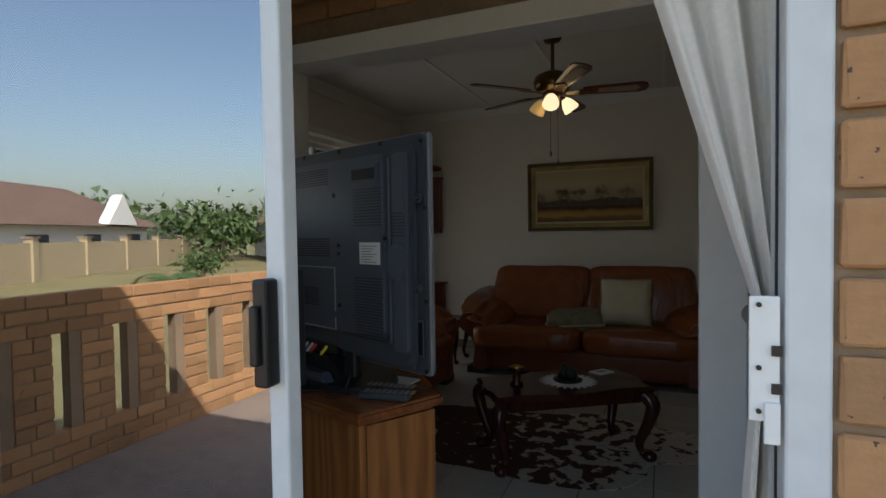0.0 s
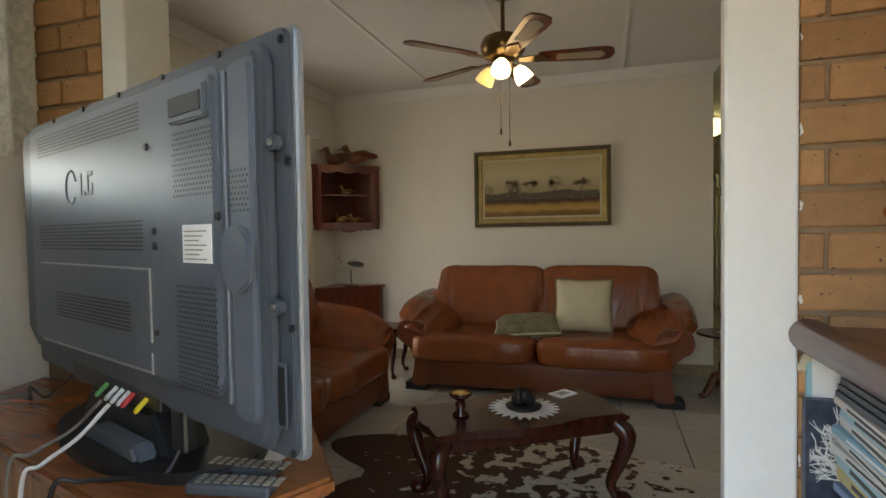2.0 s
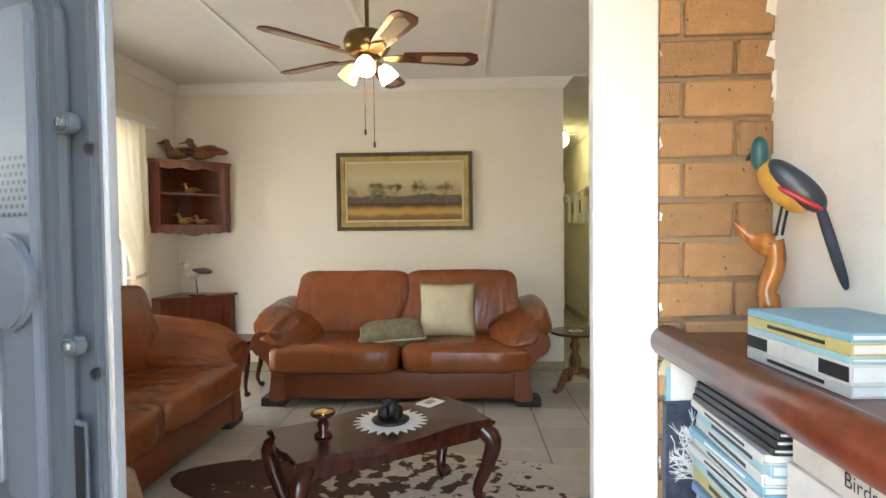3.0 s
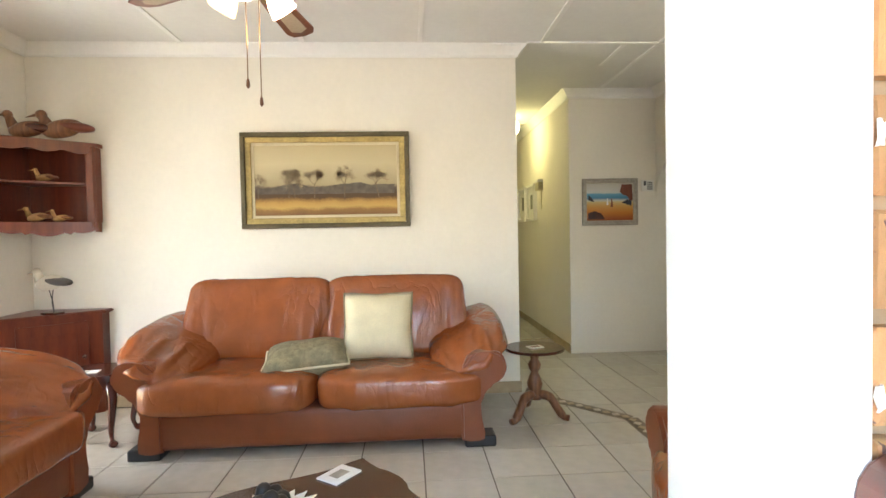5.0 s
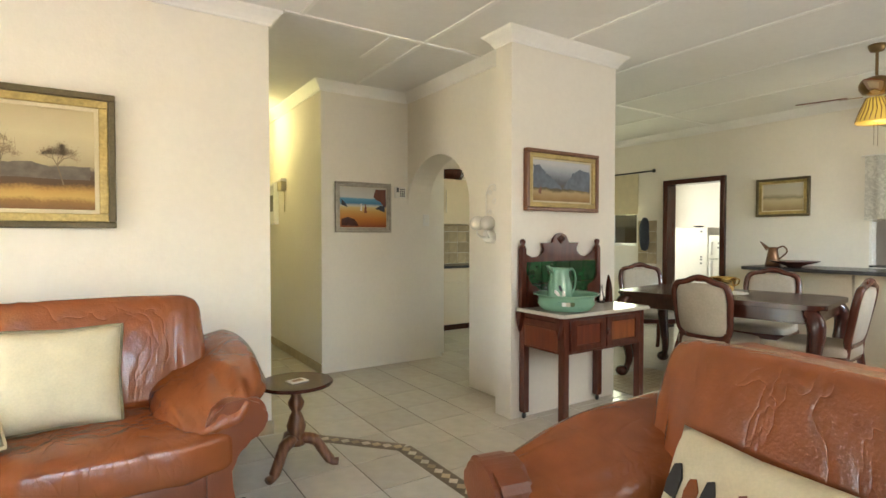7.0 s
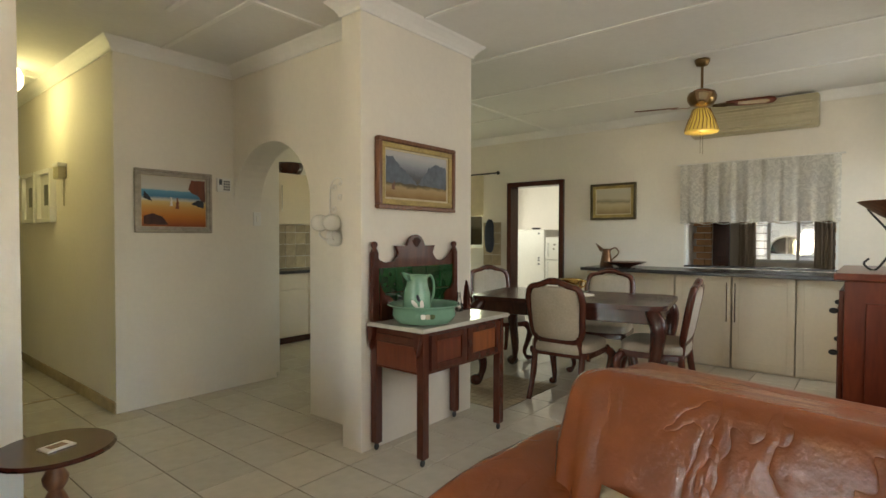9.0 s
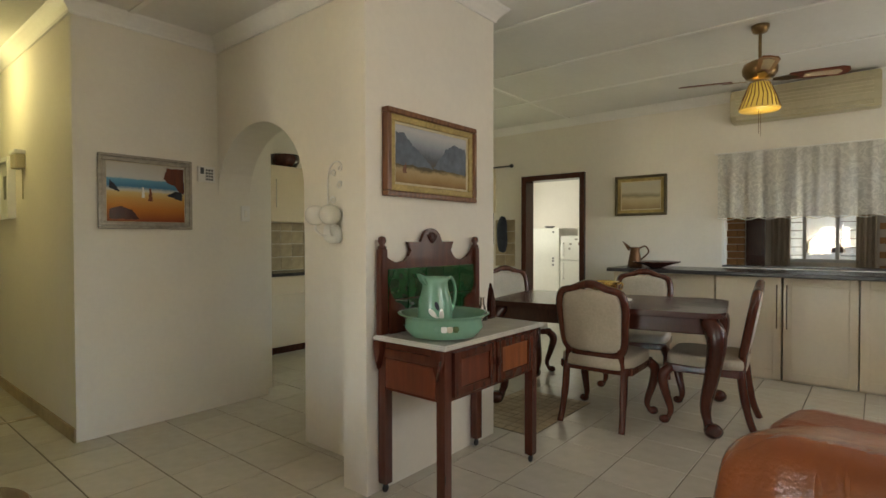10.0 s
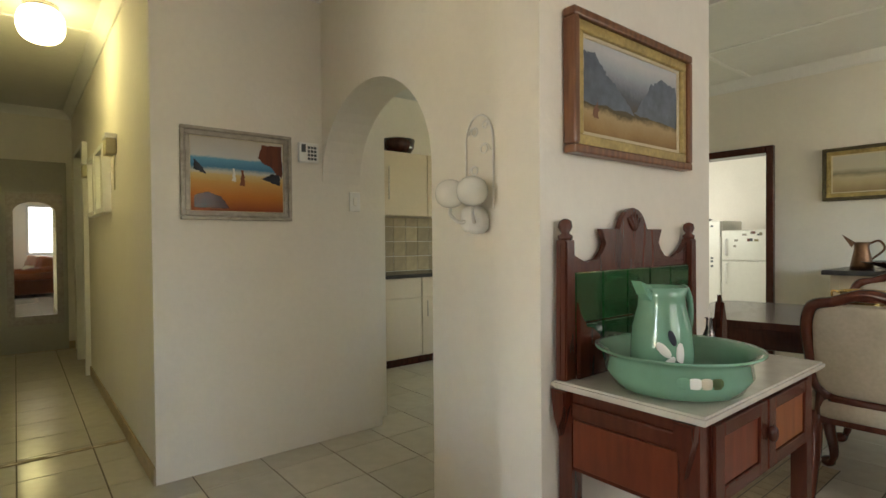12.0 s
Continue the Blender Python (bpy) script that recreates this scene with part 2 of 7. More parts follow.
def canvas(name, stops, rough=0.55, wobble=0.08, scale=7.0, h=1.0):
    """Painted canvas: bands of colour from bottom to top (position 0 to 1), broken by brush strokes."""
    m = bpy.data.materials.new(name)
    n, l = nodes_of(m)
    p = n["Principled BSDF"]
    p.inputs["Roughness"].default_value = rough
    tc, sp, ns, fine = n.new("ShaderNodeTexCoord"), n.new("ShaderNodeSeparateXYZ"), n.new("ShaderNodeTexNoise"), n.new("ShaderNodeTexNoise")
    ns.inputs["Scale"].default_value, ns.inputs["Detail"].default_value = scale, 5
    fine.inputs["Scale"].default_value = 90
    l.new(tc.outputs["Object"], sp.inputs[0]), l.new(tc.outputs["Object"], ns.inputs[0]), l.new(tc.outputs["Object"], fine.inputs[0])
    a, b, c = n.new("ShaderNodeMath"), n.new("ShaderNodeMath"), n.new("ShaderNodeMath")
    for q in (a, b, c):
        q.operation = "MULTIPLY_ADD"
    a.inputs[1].default_value, a.inputs[2].default_value = 1 / h, 0.5
    l.new(sp.outputs[2], a.inputs[0])
    l.new(ns.outputs[0], b.inputs[0])
    b.inputs[1].default_value = wobble * 2
    l.new(a.outputs[0], b.inputs[2])
    l.new(fine.outputs[0], c.inputs[0])
    c.inputs[1].default_value = 0.05
    l.new(b.outputs[0], c.inputs[2])
    off = n.new("ShaderNodeMath")
    off.operation = "SUBTRACT"
    off.inputs[1].default_value = wobble + 0.025
    l.new(c.outputs[0], off.inputs[0])
    ramp = n.new("ShaderNodeValToRGB")
    el = ramp.color_ramp.elements
    el[0].position, el[0].color = stops[0][0], (*stops[0][1], 1)
    el[1].position, el[1].color = stops[-1][0], (*stops[-1][1], 1)
    for pos, col in stops[1:-1]:
        el.new(pos).color = (*col, 1)
    l.new(off.outputs[0], ramp.inputs[0]), l.new(ramp.outputs[0], p.inputs["Base Color"])
    return m


def glass_mat(name, color=(1, 1, 1), rough=0.0, ior=2.4):
    m = bpy.data.materials.new(name)
    n, l = nodes_of(m)
    tr, gl, mx, fr = n.new("ShaderNodeBsdfTransparent"), n.new("ShaderNodeBsdfGlossy"), n.new("ShaderNodeMixShader"), n.new("ShaderNodeFresnel")
    fr.inputs[0].default_value = ior
    gl.inputs["Roughness"].default_value = rough
    tr.inputs[0].default_value = (*color, 1)
    l.new(fr.outputs[0], mx.inputs[0]), l.new(tr.outputs[0], mx.inputs[1]), l.new(gl.outputs[0], mx.inputs[2]), l.new(mx.outputs[0], n["Material Output"].inputs[0])
    return m


def lace_mat(name, color, cover):
    m = mat(name, color, 0.9, vary=0.06, trans=0.45)
    n, l = nodes_of(m)
    out = n["Material Output"]
    src = out.inputs[0].links[0].from_socket
    tc, ns, vo, mr, mx, tr = n.new("ShaderNodeTexCoord"), n.new("ShaderNodeTexNoise"), n.new("ShaderNodeTexVoronoi"), n.new("ShaderNodeMapRange"), n.new("ShaderNodeMixShader"), n.new("ShaderNodeBsdfTransparent")
    ns.inputs["Scale"].default_value, ns.inputs["Detail"].default_value, ns.inputs["Distortion"].default_value = 16, 2, 2.5
    l.new(tc.outputs["Object"], ns.inputs[0])
    mr.inputs["From Min"].default_value, mr.inputs["From Max"].default_value = 0.42, 0.6
    mr.inputs["To Min"].default_value, mr.inputs["To Max"].default_value = cover, 1.0
    l.new(ns.outputs[0], mr.inputs[0]), l.new(mr.outputs[0], mx.inputs[0]), l.new(tr.outputs[0], mx.inputs[1]), l.new(src, mx.inputs[2]), l.new(mx.outputs[0], out.inputs[0])
    return m


# ---- materials ----
CEIL = 2.62
plaster = mat("cream painted plaster", (0.77, 0.73, 0.65), 0.7, vary=0.025, bump=0.25, bscale=60)
ceil_m = mat("white ceiling board", (0.74, 0.73, 0.7), 0.8, vary=0.03)
white_paint = mat("white gloss paint", (0.8, 0.79, 0.76), 0.4, vary=0.03, bump=0.05, bscale=40)
cream_door = mat("cream cabinet lacquer", (0.66, 0.56, 0.41), 0.35, vary=0.03)
tile_m = mat("pale glazed floor tile", (0.53, 0.495, 0.42), 0.17, vary=0.07, scale=14, island=0.06, bump=0.04, bscale=15)
grout = mat("grey floor grout", (0.12, 0.1, 0.08), 0.9, vary=0.2)
brick_m = spotted("orange face brick", (0.42, 0.225, 0.1), (0.1, 0.055, 0.045), 0.85, 58, 0.665, bump=0.6, island=0.24, bscale=120)
mortar = mat("grey mortar", (0.29, 0.205, 0.13), 0.95, vary=0.18, bump=0.5, bscale=150)
leather = mat("tan leather", (0.235, 0.064, 0.018), 0.26, vary=0.16, scale=9, bump=0.3, bscale=110, coat=0.12)
def creased(m, scale, dist):
    """Adds soft ridged creases to a leather."""
    n, l = nodes_of(m)
    p = n["Principled BSDF"]
    tc, ns, s1, ab, pw, bn = n.new("ShaderNodeTexCoord"), n.new("ShaderNodeTexNoise"), n.new("ShaderNodeMath"), n.new("ShaderNodeMath"), n.new("ShaderNodeMath"), n.new("ShaderNodeBump")
    mp = n.new("ShaderNodeMapping")
    mp.inputs["Scale"].default_value = (1.0, 1.0, 0.45)
    ns.inputs["Scale"].default_value, ns.inputs["Detail"].default_value, ns.inputs["Distortion"].default_value = scale, 2.5, 0.8
    s1.operation, s1.inputs[1].default_value = "SUBTRACT", 0.5
    ab.operation, pw.operation, pw.inputs[1].default_value = "ABSOLUTE", "POWER", 0.5
    l.new(tc.outputs["Object"], mp.inputs[0]), l.new(mp.outputs[0], ns.inputs[0]), l.new(ns.outputs[0], s1.inputs[0]), l.new(s1.outputs[0], ab.inputs[0]), l.new(ab.outputs[0], pw.inputs[0])
    bn.inputs["Strength"].default_value, bn.inputs["Distance"].default_value = 0.7, dist
    l.new(pw.outputs[0], bn.inputs["Height"])
    old = p.inputs["Normal"].links[0].from_node
    l.new(old.outputs[0], bn.inputs["Normal"]), l.new(bn.outputs[0], p.inputs["Normal"])
    return m


creased(leather, 6.0, 0.012)
leather_dark = mat("tan leather panel", (0.17, 0.043, 0.013), 0.36, vary=0.14, scale=10, bump=0.3, bscale=110)
wood = grain("dark stained wood", (0.075, 0.018, 0.01), (0.035, 0.008, 0.005), 0.25, ring=4)
redwood = grain("red brown polished wood", (0.17, 0.036, 0.014), (0.09, 0.017, 0.008), 0.28, ring=4)
mahogany = grain("dark mahogany", (0.1, 0.024, 0.012), (0.055, 0.012, 0.007), 0.25, ring=4)
midwood = grain("brown wood", (0.22, 0.09, 0.035), (0.09, 0.03, 0.012), 0.35)
pine = grain("varnished pine", (0.5, 0.21, 0.06), (0.25, 0.085, 0.022), 0.3, ring=8, axis=(1, 1, 9), amp=0.6)
pine_top = grain("varnished pine top", (0.33, 0.115, 0.035), (0.17, 0.052, 0.016), 0.25, ring=7, axis=(7, 1, 1))
tv_m = mat("grey painted steel", (0.115, 0.13, 0.155), 0.38, metal=0.3, vary=0.05, bump=0.05)
tv_dark = mat("charcoal plastic", (0.06, 0.068, 0.08), 0.42, vary=0.06)
black = mat("black plastic", (0.012, 0.012, 0.013), 0.4, vary=0.2)
silver = mat("silver plastic", (0.35, 0.36, 0.38), 0.3, metal=0.6, vary=0.04)
chrome = mat("brushed metal", (0.6, 0.58, 0.54), 0.25, metal=1.0, vary=0.05)
brass = mat("polished brass", (0.7, 0.48, 0.16), 0.18, metal=1.0, vary=0.08)
bronze = mat("antique bronze", (0.2, 0.13, 0.06), 0.3, metal=0.9, vary=0.15)
gold = mat("gilt wood", (0.4, 0.3, 0.11), 0.4, metal=0.25, vary=0.3, scale=60, bump=0.4, bscale=160)
gilt_dark = mat("dark gilt edge", (0.09, 0.07, 0.03), 0.5, vary=0.35, scale=60, bump=0.4)
pewter = mat("silvered wood frame", (0.33, 0.3, 0.25), 0.4, metal=0.4, vary=0.25, bump=0.2)
linen = mat("cream linen", (0.6, 0.53, 0.36), 0.9, vary=0.07, scale=120, bump=0.5, bscale=400)
olive = mat("olive woven cloth", (0.22, 0.19, 0.11), 0.95, vary=0.4, scale=220, bump=0.6, bscale=350)
seat_cloth = mat("beige damask", (0.45, 0.39, 0.3), 0.85, vary=0.1, scale=60, bump=0.3)
curtain_m = mat("cream curtain cloth", (0.72, 0.66, 0.54), 0.9, vary=0.04, scale=90, bump=0.3, bscale=300, trans=0.35)
sheer_m = mat("white curtain lining", (0.78, 0.74, 0.66), 0.9, vary=0.04, scale=90, trans=0.5)
drape_m = mat("heavy off-white curtain cloth", (0.8, 0.77, 0.7), 0.9, vary=0.05, scale=90, bump=0.3, bscale=400, trans=0.12)
lace = lace_mat("white lace", (0.78, 0.77, 0.72), 0.8)
alu = mat("white powder coated aluminium", (0.66, 0.68, 0.68), 0.35, vary=0.05)
marble = mat("grey white marble", (0.55, 0.52, 0.46), 0.15, vary=0.14, scale=10)
green_tile = mat("bottle green glaze", (0.008, 0.045, 0.014), 0.1, vary=0.5, scale=26, coat=0.4, island=0.25, bump=0.1, bscale=30)
enamel = mat("mint green enamel", (0.17, 0.335, 0.24), 0.14, vary=0.1, scale=14, coat=0.3)
white_ceramic = mat("white glass", (0.82, 0.8, 0.74), 0.2, vary=0.03)
paper = mat("white paper", (0.78, 0.77, 0.74), 0.8, vary=0.03)
steel_dark = mat("dark fabric", (0.03, 0.035, 0.05), 0.9, vary=0.3)
slate = mat("dark speckled worktop", (0.045, 0.043, 0.045), 0.25, vary=0.4, scale=150)
hide = spotted("brown and white cowhide", (0.56, 0.5, 0.4), (0.07, 0.028, 0.012), 0.8, 12.0, 0.47, 0.04, bump=0.6)
def lopsided(m, k, shift):
    """Lets the patches of a spotted material thin out along x."""
    n, l = nodes_of(m)
    mr = [q for q in n if q.type == "MAP_RANGE"][-1]
    src = mr.inputs[0].links[0].from_socket
    tc, sp, ma = n.new("ShaderNodeTexCoord"), n.new("ShaderNodeSeparateXYZ"), n.new("ShaderNodeMath")
    ma.operation = "MULTIPLY_ADD"
    ma.inputs[1].default_value = -k
    ad = n.new("ShaderNodeMath")
    ad.inputs[1].default_value = shift
    l.new(tc.outputs["Object"], sp.inputs[0]), l.new(sp.outputs[0], ma.inputs[0]), l.new(src, ma.inputs[2]), l.new(ma.outputs[0], ad.inputs[0]), l.new(ad.outputs[0], mr.inputs[0])


lopsided(hide, 0.2, 0.03)
stone_tile = mat("beige stone tile", (0.36, 0.28, 0.17), 0.55, vary=0.2, scale=14, island=0.22)
mosaic_dark = mat("brown mosaic stone", (0.17, 0.13, 0.085), 0.5, vary=0.25, island=0.3)
mosaic_light = mat("cream mosaic stone", (0.5, 0.44, 0.34), 0.5, vary=0.2)
lampglass = glow("lit amber glass shade", (1.0, 0.62, 0.22), 0.09)
lampwhite = glow("lit white glass shade", (1.0, 0.82, 0.48), 0.45)
mirror_m = bpy.data.materials.new("mirror silver")
nodes_of(mirror_m)[0]["Principled BSDF"].inputs["Metallic"].default_value = 1.0
mirror_m.node_tree.nodes["Principled BSDF"].inputs["Roughness"].default_value = 0.02
mirror_m.node_tree.nodes["Principled BSDF"].inputs["Base Color"].default_value = (0.85, 0.87, 0.86, 1)
clear = glass_mat("window glass")
# index raised far above real glass so the outdoor reflection shows brighter
mirrored = glass_mat("door glass with boosted reflection", (0.8, 0.82, 0.82), 0.0, 4.5)
grass_m = mat("dry lawn", (0.2, 0.17, 0.07), 0.95, vary=0.3, scale=3, bump=0.4)
concrete = mat("patio screed", (0.25, 0.2, 0.16), 0.85, vary=0.2, scale=12)
rooftile = mat("brown roof tiles", (0.16, 0.1, 0.07), 0.8, vary=0.25, scale=8)
leaf_m = mat("palm leaf", (0.06, 0.1, 0.025), 0.6, vary=0.4)
bark = mat("palm trunk", (0.16, 0.12, 0.08), 0.9, vary=0.3, bump=0.6, bscale=60)
rocky = mat("garden wall render", (0.4, 0.32, 0.2), 0.9, vary=0.15)

# ---- structure ----
setting("floor", B(-2.6, 1.0, -0.14, 9.2, 11.3, -0.006), grout, "grey grout bed under the pale floor tiles", "floor")
setting("ceiling", B(-3.0, 0.45, CEIL, 9.5, 11.6, CEIL + 0.12), ceil_m, "white painted board ceiling", "ceiling")


def wall(name, *boxes, material=None, label="cream painted plaster wall"):
    bm = bmesh.new()
    for b in boxes:
        box(bm, *b)
    return setting(name, bm, material or plaster, label, "wall")


wall("wall_picture", (-2.6, 5.78, 0, 0.93, 5.92, CEIL))
wall("wall_left", (-2.74, 2.0, 0, -2.6, 3.2, CEIL), (-2.74, 5.15, 0, -2.6, 5.92, CEIL), (-2.74, 3.2, 2.1, -2.6, 5.15, CEIL))
wall("wall_passage_left", (0.66, 5.92, 0, 0.80, 11.3, CEIL))
wall("wall_passage_right", (1.70, 6.97, 0, 1.84, 9.75, CEIL), (1.70, 10.55, 0, 1.84, 11.3, CEIL), (1.70, 9.75, 2.05, 1.84, 10.55, CEIL))
wall("wall_passage_end", (0.66, 11.3, 0, 1.84, 11.44, CEIL))
wall("wall_study", (1.84, 6.97, 0, 2.976, 7.11, CEIL))
wall("wall_far_room", (1.84, 9.2, 0, 3.4, 9.3, CEIL), (3.3, 9.3, 0, 3.4, 11.3, CEIL), (1.84, 11.3, 0, 3.4, 11.4, CEIL))
# arched wall to the kitchen: a half ellipse over straight jambs
ay0, ay1, az, at_ = 5.94, 6.969, 1.5, 1.975
out = [(5.31, 0), (ay0, 0)] + [((ay0 + ay1) / 2 - (ay1 - ay0) / 2 * math.cos(math.pi * k / 24), az + (at_ - az) * math.sin(math.pi * k / 24)) for k in range(25)] + [(ay1 + 0.0005, CEIL), (5.31, CEIL)]
setting("wall_arch", slab(out, 2.583, 2.83, "x"), plaster, "cream plaster wall with an arched opening", "wall")
wall("wall_washstand", (2.351, 5.145, 0, 3.402, 5.31, CEIL))
wall("wall_dining", (6.447, 1.9, 0, 6.58, 3.145, CEIL), (6.447, 4.5, 0, 6.58, 5.98, CEIL), (6.447, 6.70, 0, 6.58, 7.2, CEIL), (6.447, 8.15, 0, 6.58, 8.72, CEIL),
     (6.447, 5.98, 1.93, 6.58, 6.7, CEIL), (6.447, 3.145, 0, 6.58, 4.5, 0.93), (6.447, 3.145, 2.03, 6.58, 4.5, CEIL), (6.447, 7.2, 0, 6.58, 8.15, 1.1), (6.447, 7.2, 2.05, 6.58, 8.15, CEIL))
wall("wall_kitchen", (2.976, 8.6, 0, 6.447, 8.72, CEIL), (2.976, 7.11, 0, 3.1, 8.6, CEIL))
# both openings are assumed, out of view, and hold the added south lamps
wall("wall_south", (0.86, 2.21, 0, 6.447, 2.38, 0.9), (0.86, 2.21, 2.1, 6.447, 2.38, CEIL), (0.86, 2.21, 0.9, 1.4, 2.38, 2.1), (3.0, 2.21, 0.9, 4.5, 2.38, 2.1), (6.1, 2.21, 0.9, 6.447, 2.38, 2.1))
wall("wall_pantry", (6.58, 8.6, 0, 9.2, 8.7, CEIL), (9.1, 4.9, 0, 9.2, 8.6, CEIL), (6.58, 4.8, 0, 9.2, 4.9, CEIL))
wall("wall_veranda", (6.58, 1.9, 0, 9.2, 2.0, CEIL))
# old outside wall between the sunroom and the living room
bm = bmesh.new()
for b in ((-2.6, 2.222, 0, -1.46, 2.38, CEIL), (0.46, 2.222, 0, 0.71, 2.38, CEIL), (-1.46, 2.222, 2.13, 0.46, 2.38, CEIL)):
    box(bm, *b)
wall_brick = setting("wall_brick", bm, mortar, "orange face brick wall with grey mortar joints", "wall")
bm = bmesh.new()
for b in ((-1.46, 2.205, 0, -1.36, 2.385, 2.13), (0.317, 2.205, 0, 0.46, 2.25, 2.13), (-1.36, 2.205, 2.04, 0.317, 2.385, 2.13)):
    box(bm, *b, bevel=0.006)
setting("trim_opening", bm, white_paint, "white painted plaster frame of the wide opening", "trim")
# sunroom walls
wall("wall_sunroom_left", (-1.9, 1.15, 0, -1.76, 2.22, 1.36), (-1.9, 1.15, 2.2, -1.76, 2.22, CEIL), (-1.9, 2.055, 1.36, -1.76, 2.22, 2.2), (-1.9, 1.15, 1.36, -1.76, 1.3, 2.2))
wall("wall_sunroom_right", (0.71, 1.15, 0, 0.86, 2.38, CEIL))
wall_out = wall("wall_outside", (0.39, 1.012, -0.2, 3.0, 1.12, CEIL), (-3.0, 1.012, -0.2, -1.5, 1.12, CEIL), (-1.5, 1.012, 2.12, 0.39, 1.12, CEIL), material=mortar, label="orange face brick outside wall")
setting("door_threshold", B(-1.5, 1.0, -0.2, 0.47, 1.16, 0.012, bevel=0.004), concrete, "grey concrete threshold of the sliding door", "threshold")


def cornice(name, pts):
    """A coved moulding along the wall line pts, mitred at the corners; the room lies to the right of the line."""
    bm = bmesh.new()
    prof = [(0, -0.085), (0.012, -0.085), (0.016, -0.07), (0.035, -0.045), (0.06, -0.02), (0.07, -0.012), (0.078, 0), (0, 0)]
    pts = [Vector((*p, CEIL)) for p in pts]
    nrm = []
    for p, q in zip(pts, pts[1:]):
        d = (q - p).normalized()
        nrm.append(Vector((d.y, -d.x, 0)))
    rings = []
    for i, p in enumerate(pts):
        a, b = nrm[max(i - 1, 0)], nrm[min(i, len(nrm) - 1)]
        mit = (a + b) / (1 + a.dot(b))
        rings.append([bm.verts.new(p + mit * u + Vector((0, 0, v - 0.001))) for u, v in prof])
    k = len(prof)
    for a, b in zip(rings, rings[1:]):
        for i in range(k):
            bm.faces.new((a[i], a[(i + 1) % k], b[(i + 1) % k], b[i]))
    bm.faces.new(rings[0]), bm.faces.new(rings[-1])
    return setting(name, bm, white_paint, "white moulded plaster cornice", "cornice")


cornice("cornice_living", [(-2.6, 2.46), (-2.6, 5.78), (0.93, 5.78), (0.93, 5.92), (0.8, 5.92), (0.8, 11.3), (1.70, 11.3), (1.70, 6.97), (2.583, 6.97), (2.583, 5.31), (2.351, 5.31), (2.351, 5.145), (3.402, 5.145), (3.402, 5.31), (2.83, 5.31)])
cornice("cornice_dining", [(6.447, 8.6), (6.447, 2.38)])
bm = bmesh.new()
for x, y0, y1 in ((-1.49, 2.4, 5.7), (-0.63, 2.4, 5.7), (0.21, 2.4, 5.7), (1.11, 2.4, 5.69), (2.0, 2.4, 6.9), (2.82, 2.4, 5.07), (3.7, 2.4, 8.5), (4.58, 2.4, 8.5), (5.46, 2.4, 8.5)):
    box(bm, x - 0.016, y0, CEIL - 0.009, x + 0.016, y1, CEIL - 0.0005)
for x0, x1, y in ((1.0, 2.5, 5.69), (3.7, 6.4, 6.1), (0.8, 1.63, 8.5)):
    box(bm, x0, y - 0.016, CEIL - 0.011, x1, y + 0.016, CEIL - 0.0005)
box(bm, 1.73, 5.7, CEIL - 0.009, 1.762, 6.2, CEIL - 0.0005)
setting("trim_ceiling", bm, white_paint, "white cover strips over the ceiling board joints", "trim")
bm = bmesh.new()
for b in ((-2.6, 5.768, 0, 0.93, 5.78, 0.085), (0.93, 5.768, 0, 0.941, 5.92, 0.085), (1.688, 6.97, 0, 1.70, 9.7, 0.085), (0.8, 11.288, 0, 1.70, 11.3, 0.085), (-2.6, 5.2, 0, -2.588, 5.768, 0.085)):
    box(bm, *b, bevel=0.003)
setting("baseboard", bm, stone_tile, "beige tile skirting along the wall foot", "skirting")

# ---- windows and outer doors ----


def window_frame(name, label, axis, at0, a0, a1, z0, z1, bars=1, depth=0.05, w=0.04, pane=True):
    t = tagged(new(name), label, "window", kind="structure")
    def bar(nm, p0, p1, q0, q1):
        bm = B(p0, at0 - depth / 2, q0, p1, at0 + depth / 2, q1, bevel=0.004) if axis == "y" else B(at0 - depth / 2, p0, q0, at0 + depth / 2, p1, q1, bevel=0.004)
        return part(nm, bm, alu, t)
    bar("frame", a0, a0 + w, z0, z1), bar("frame", a1 - w, a1, z0, z1), bar("frame", a0 + w, a1 - w, z0, z0 + w), bar("frame", a0 + w, a1 - w, z1 - w, z1)
    for k in range(1, bars):
        c = a0 + (a1 - a0) * k / bars
        bar("mullion", c - 0.02, c + 0.02, z0 + w, z1 - w)
    if pane:
        g = B(a0 + w, at0 - 0.003, z0 + w, a1 - w, at0 + 0.003, z1 - w) if axis == "y" else B(at0 - 0.003, a0 + w, z0 + w, at0 + 0.003, a1 - w, z1 - w)
        p = part("pane", g, clear, t)
        p.visible_shadow = False
    return t


window_frame("window_living", "white framed glass door behind the curtains", "x", -2.68, 3.2, 5.15, 0.0, 2.1, 2)
window_frame("window_sunroom", "white framed window behind a lace curtain", "x", -1.86, 1.3, 2.055, 1.36, 2.2, 2)
window_frame("window_kitchen", "white framed kitchen window under a roman blind", "x", 6.53, 7.2, 8.15, 1.1, 2.05, 2)

# unseen frames added around the two south lamps
window_frame("window_south", "assumed living room window out of view, framing a lamp", "y", 2.25, 1.4, 3.0, 0.9, 2.1, 3)
window_frame("window_dining", "assumed dining room window out of view, framing a lamp", "y", 2.25, 4.5, 6.1, 0.9, 2.1, 3)
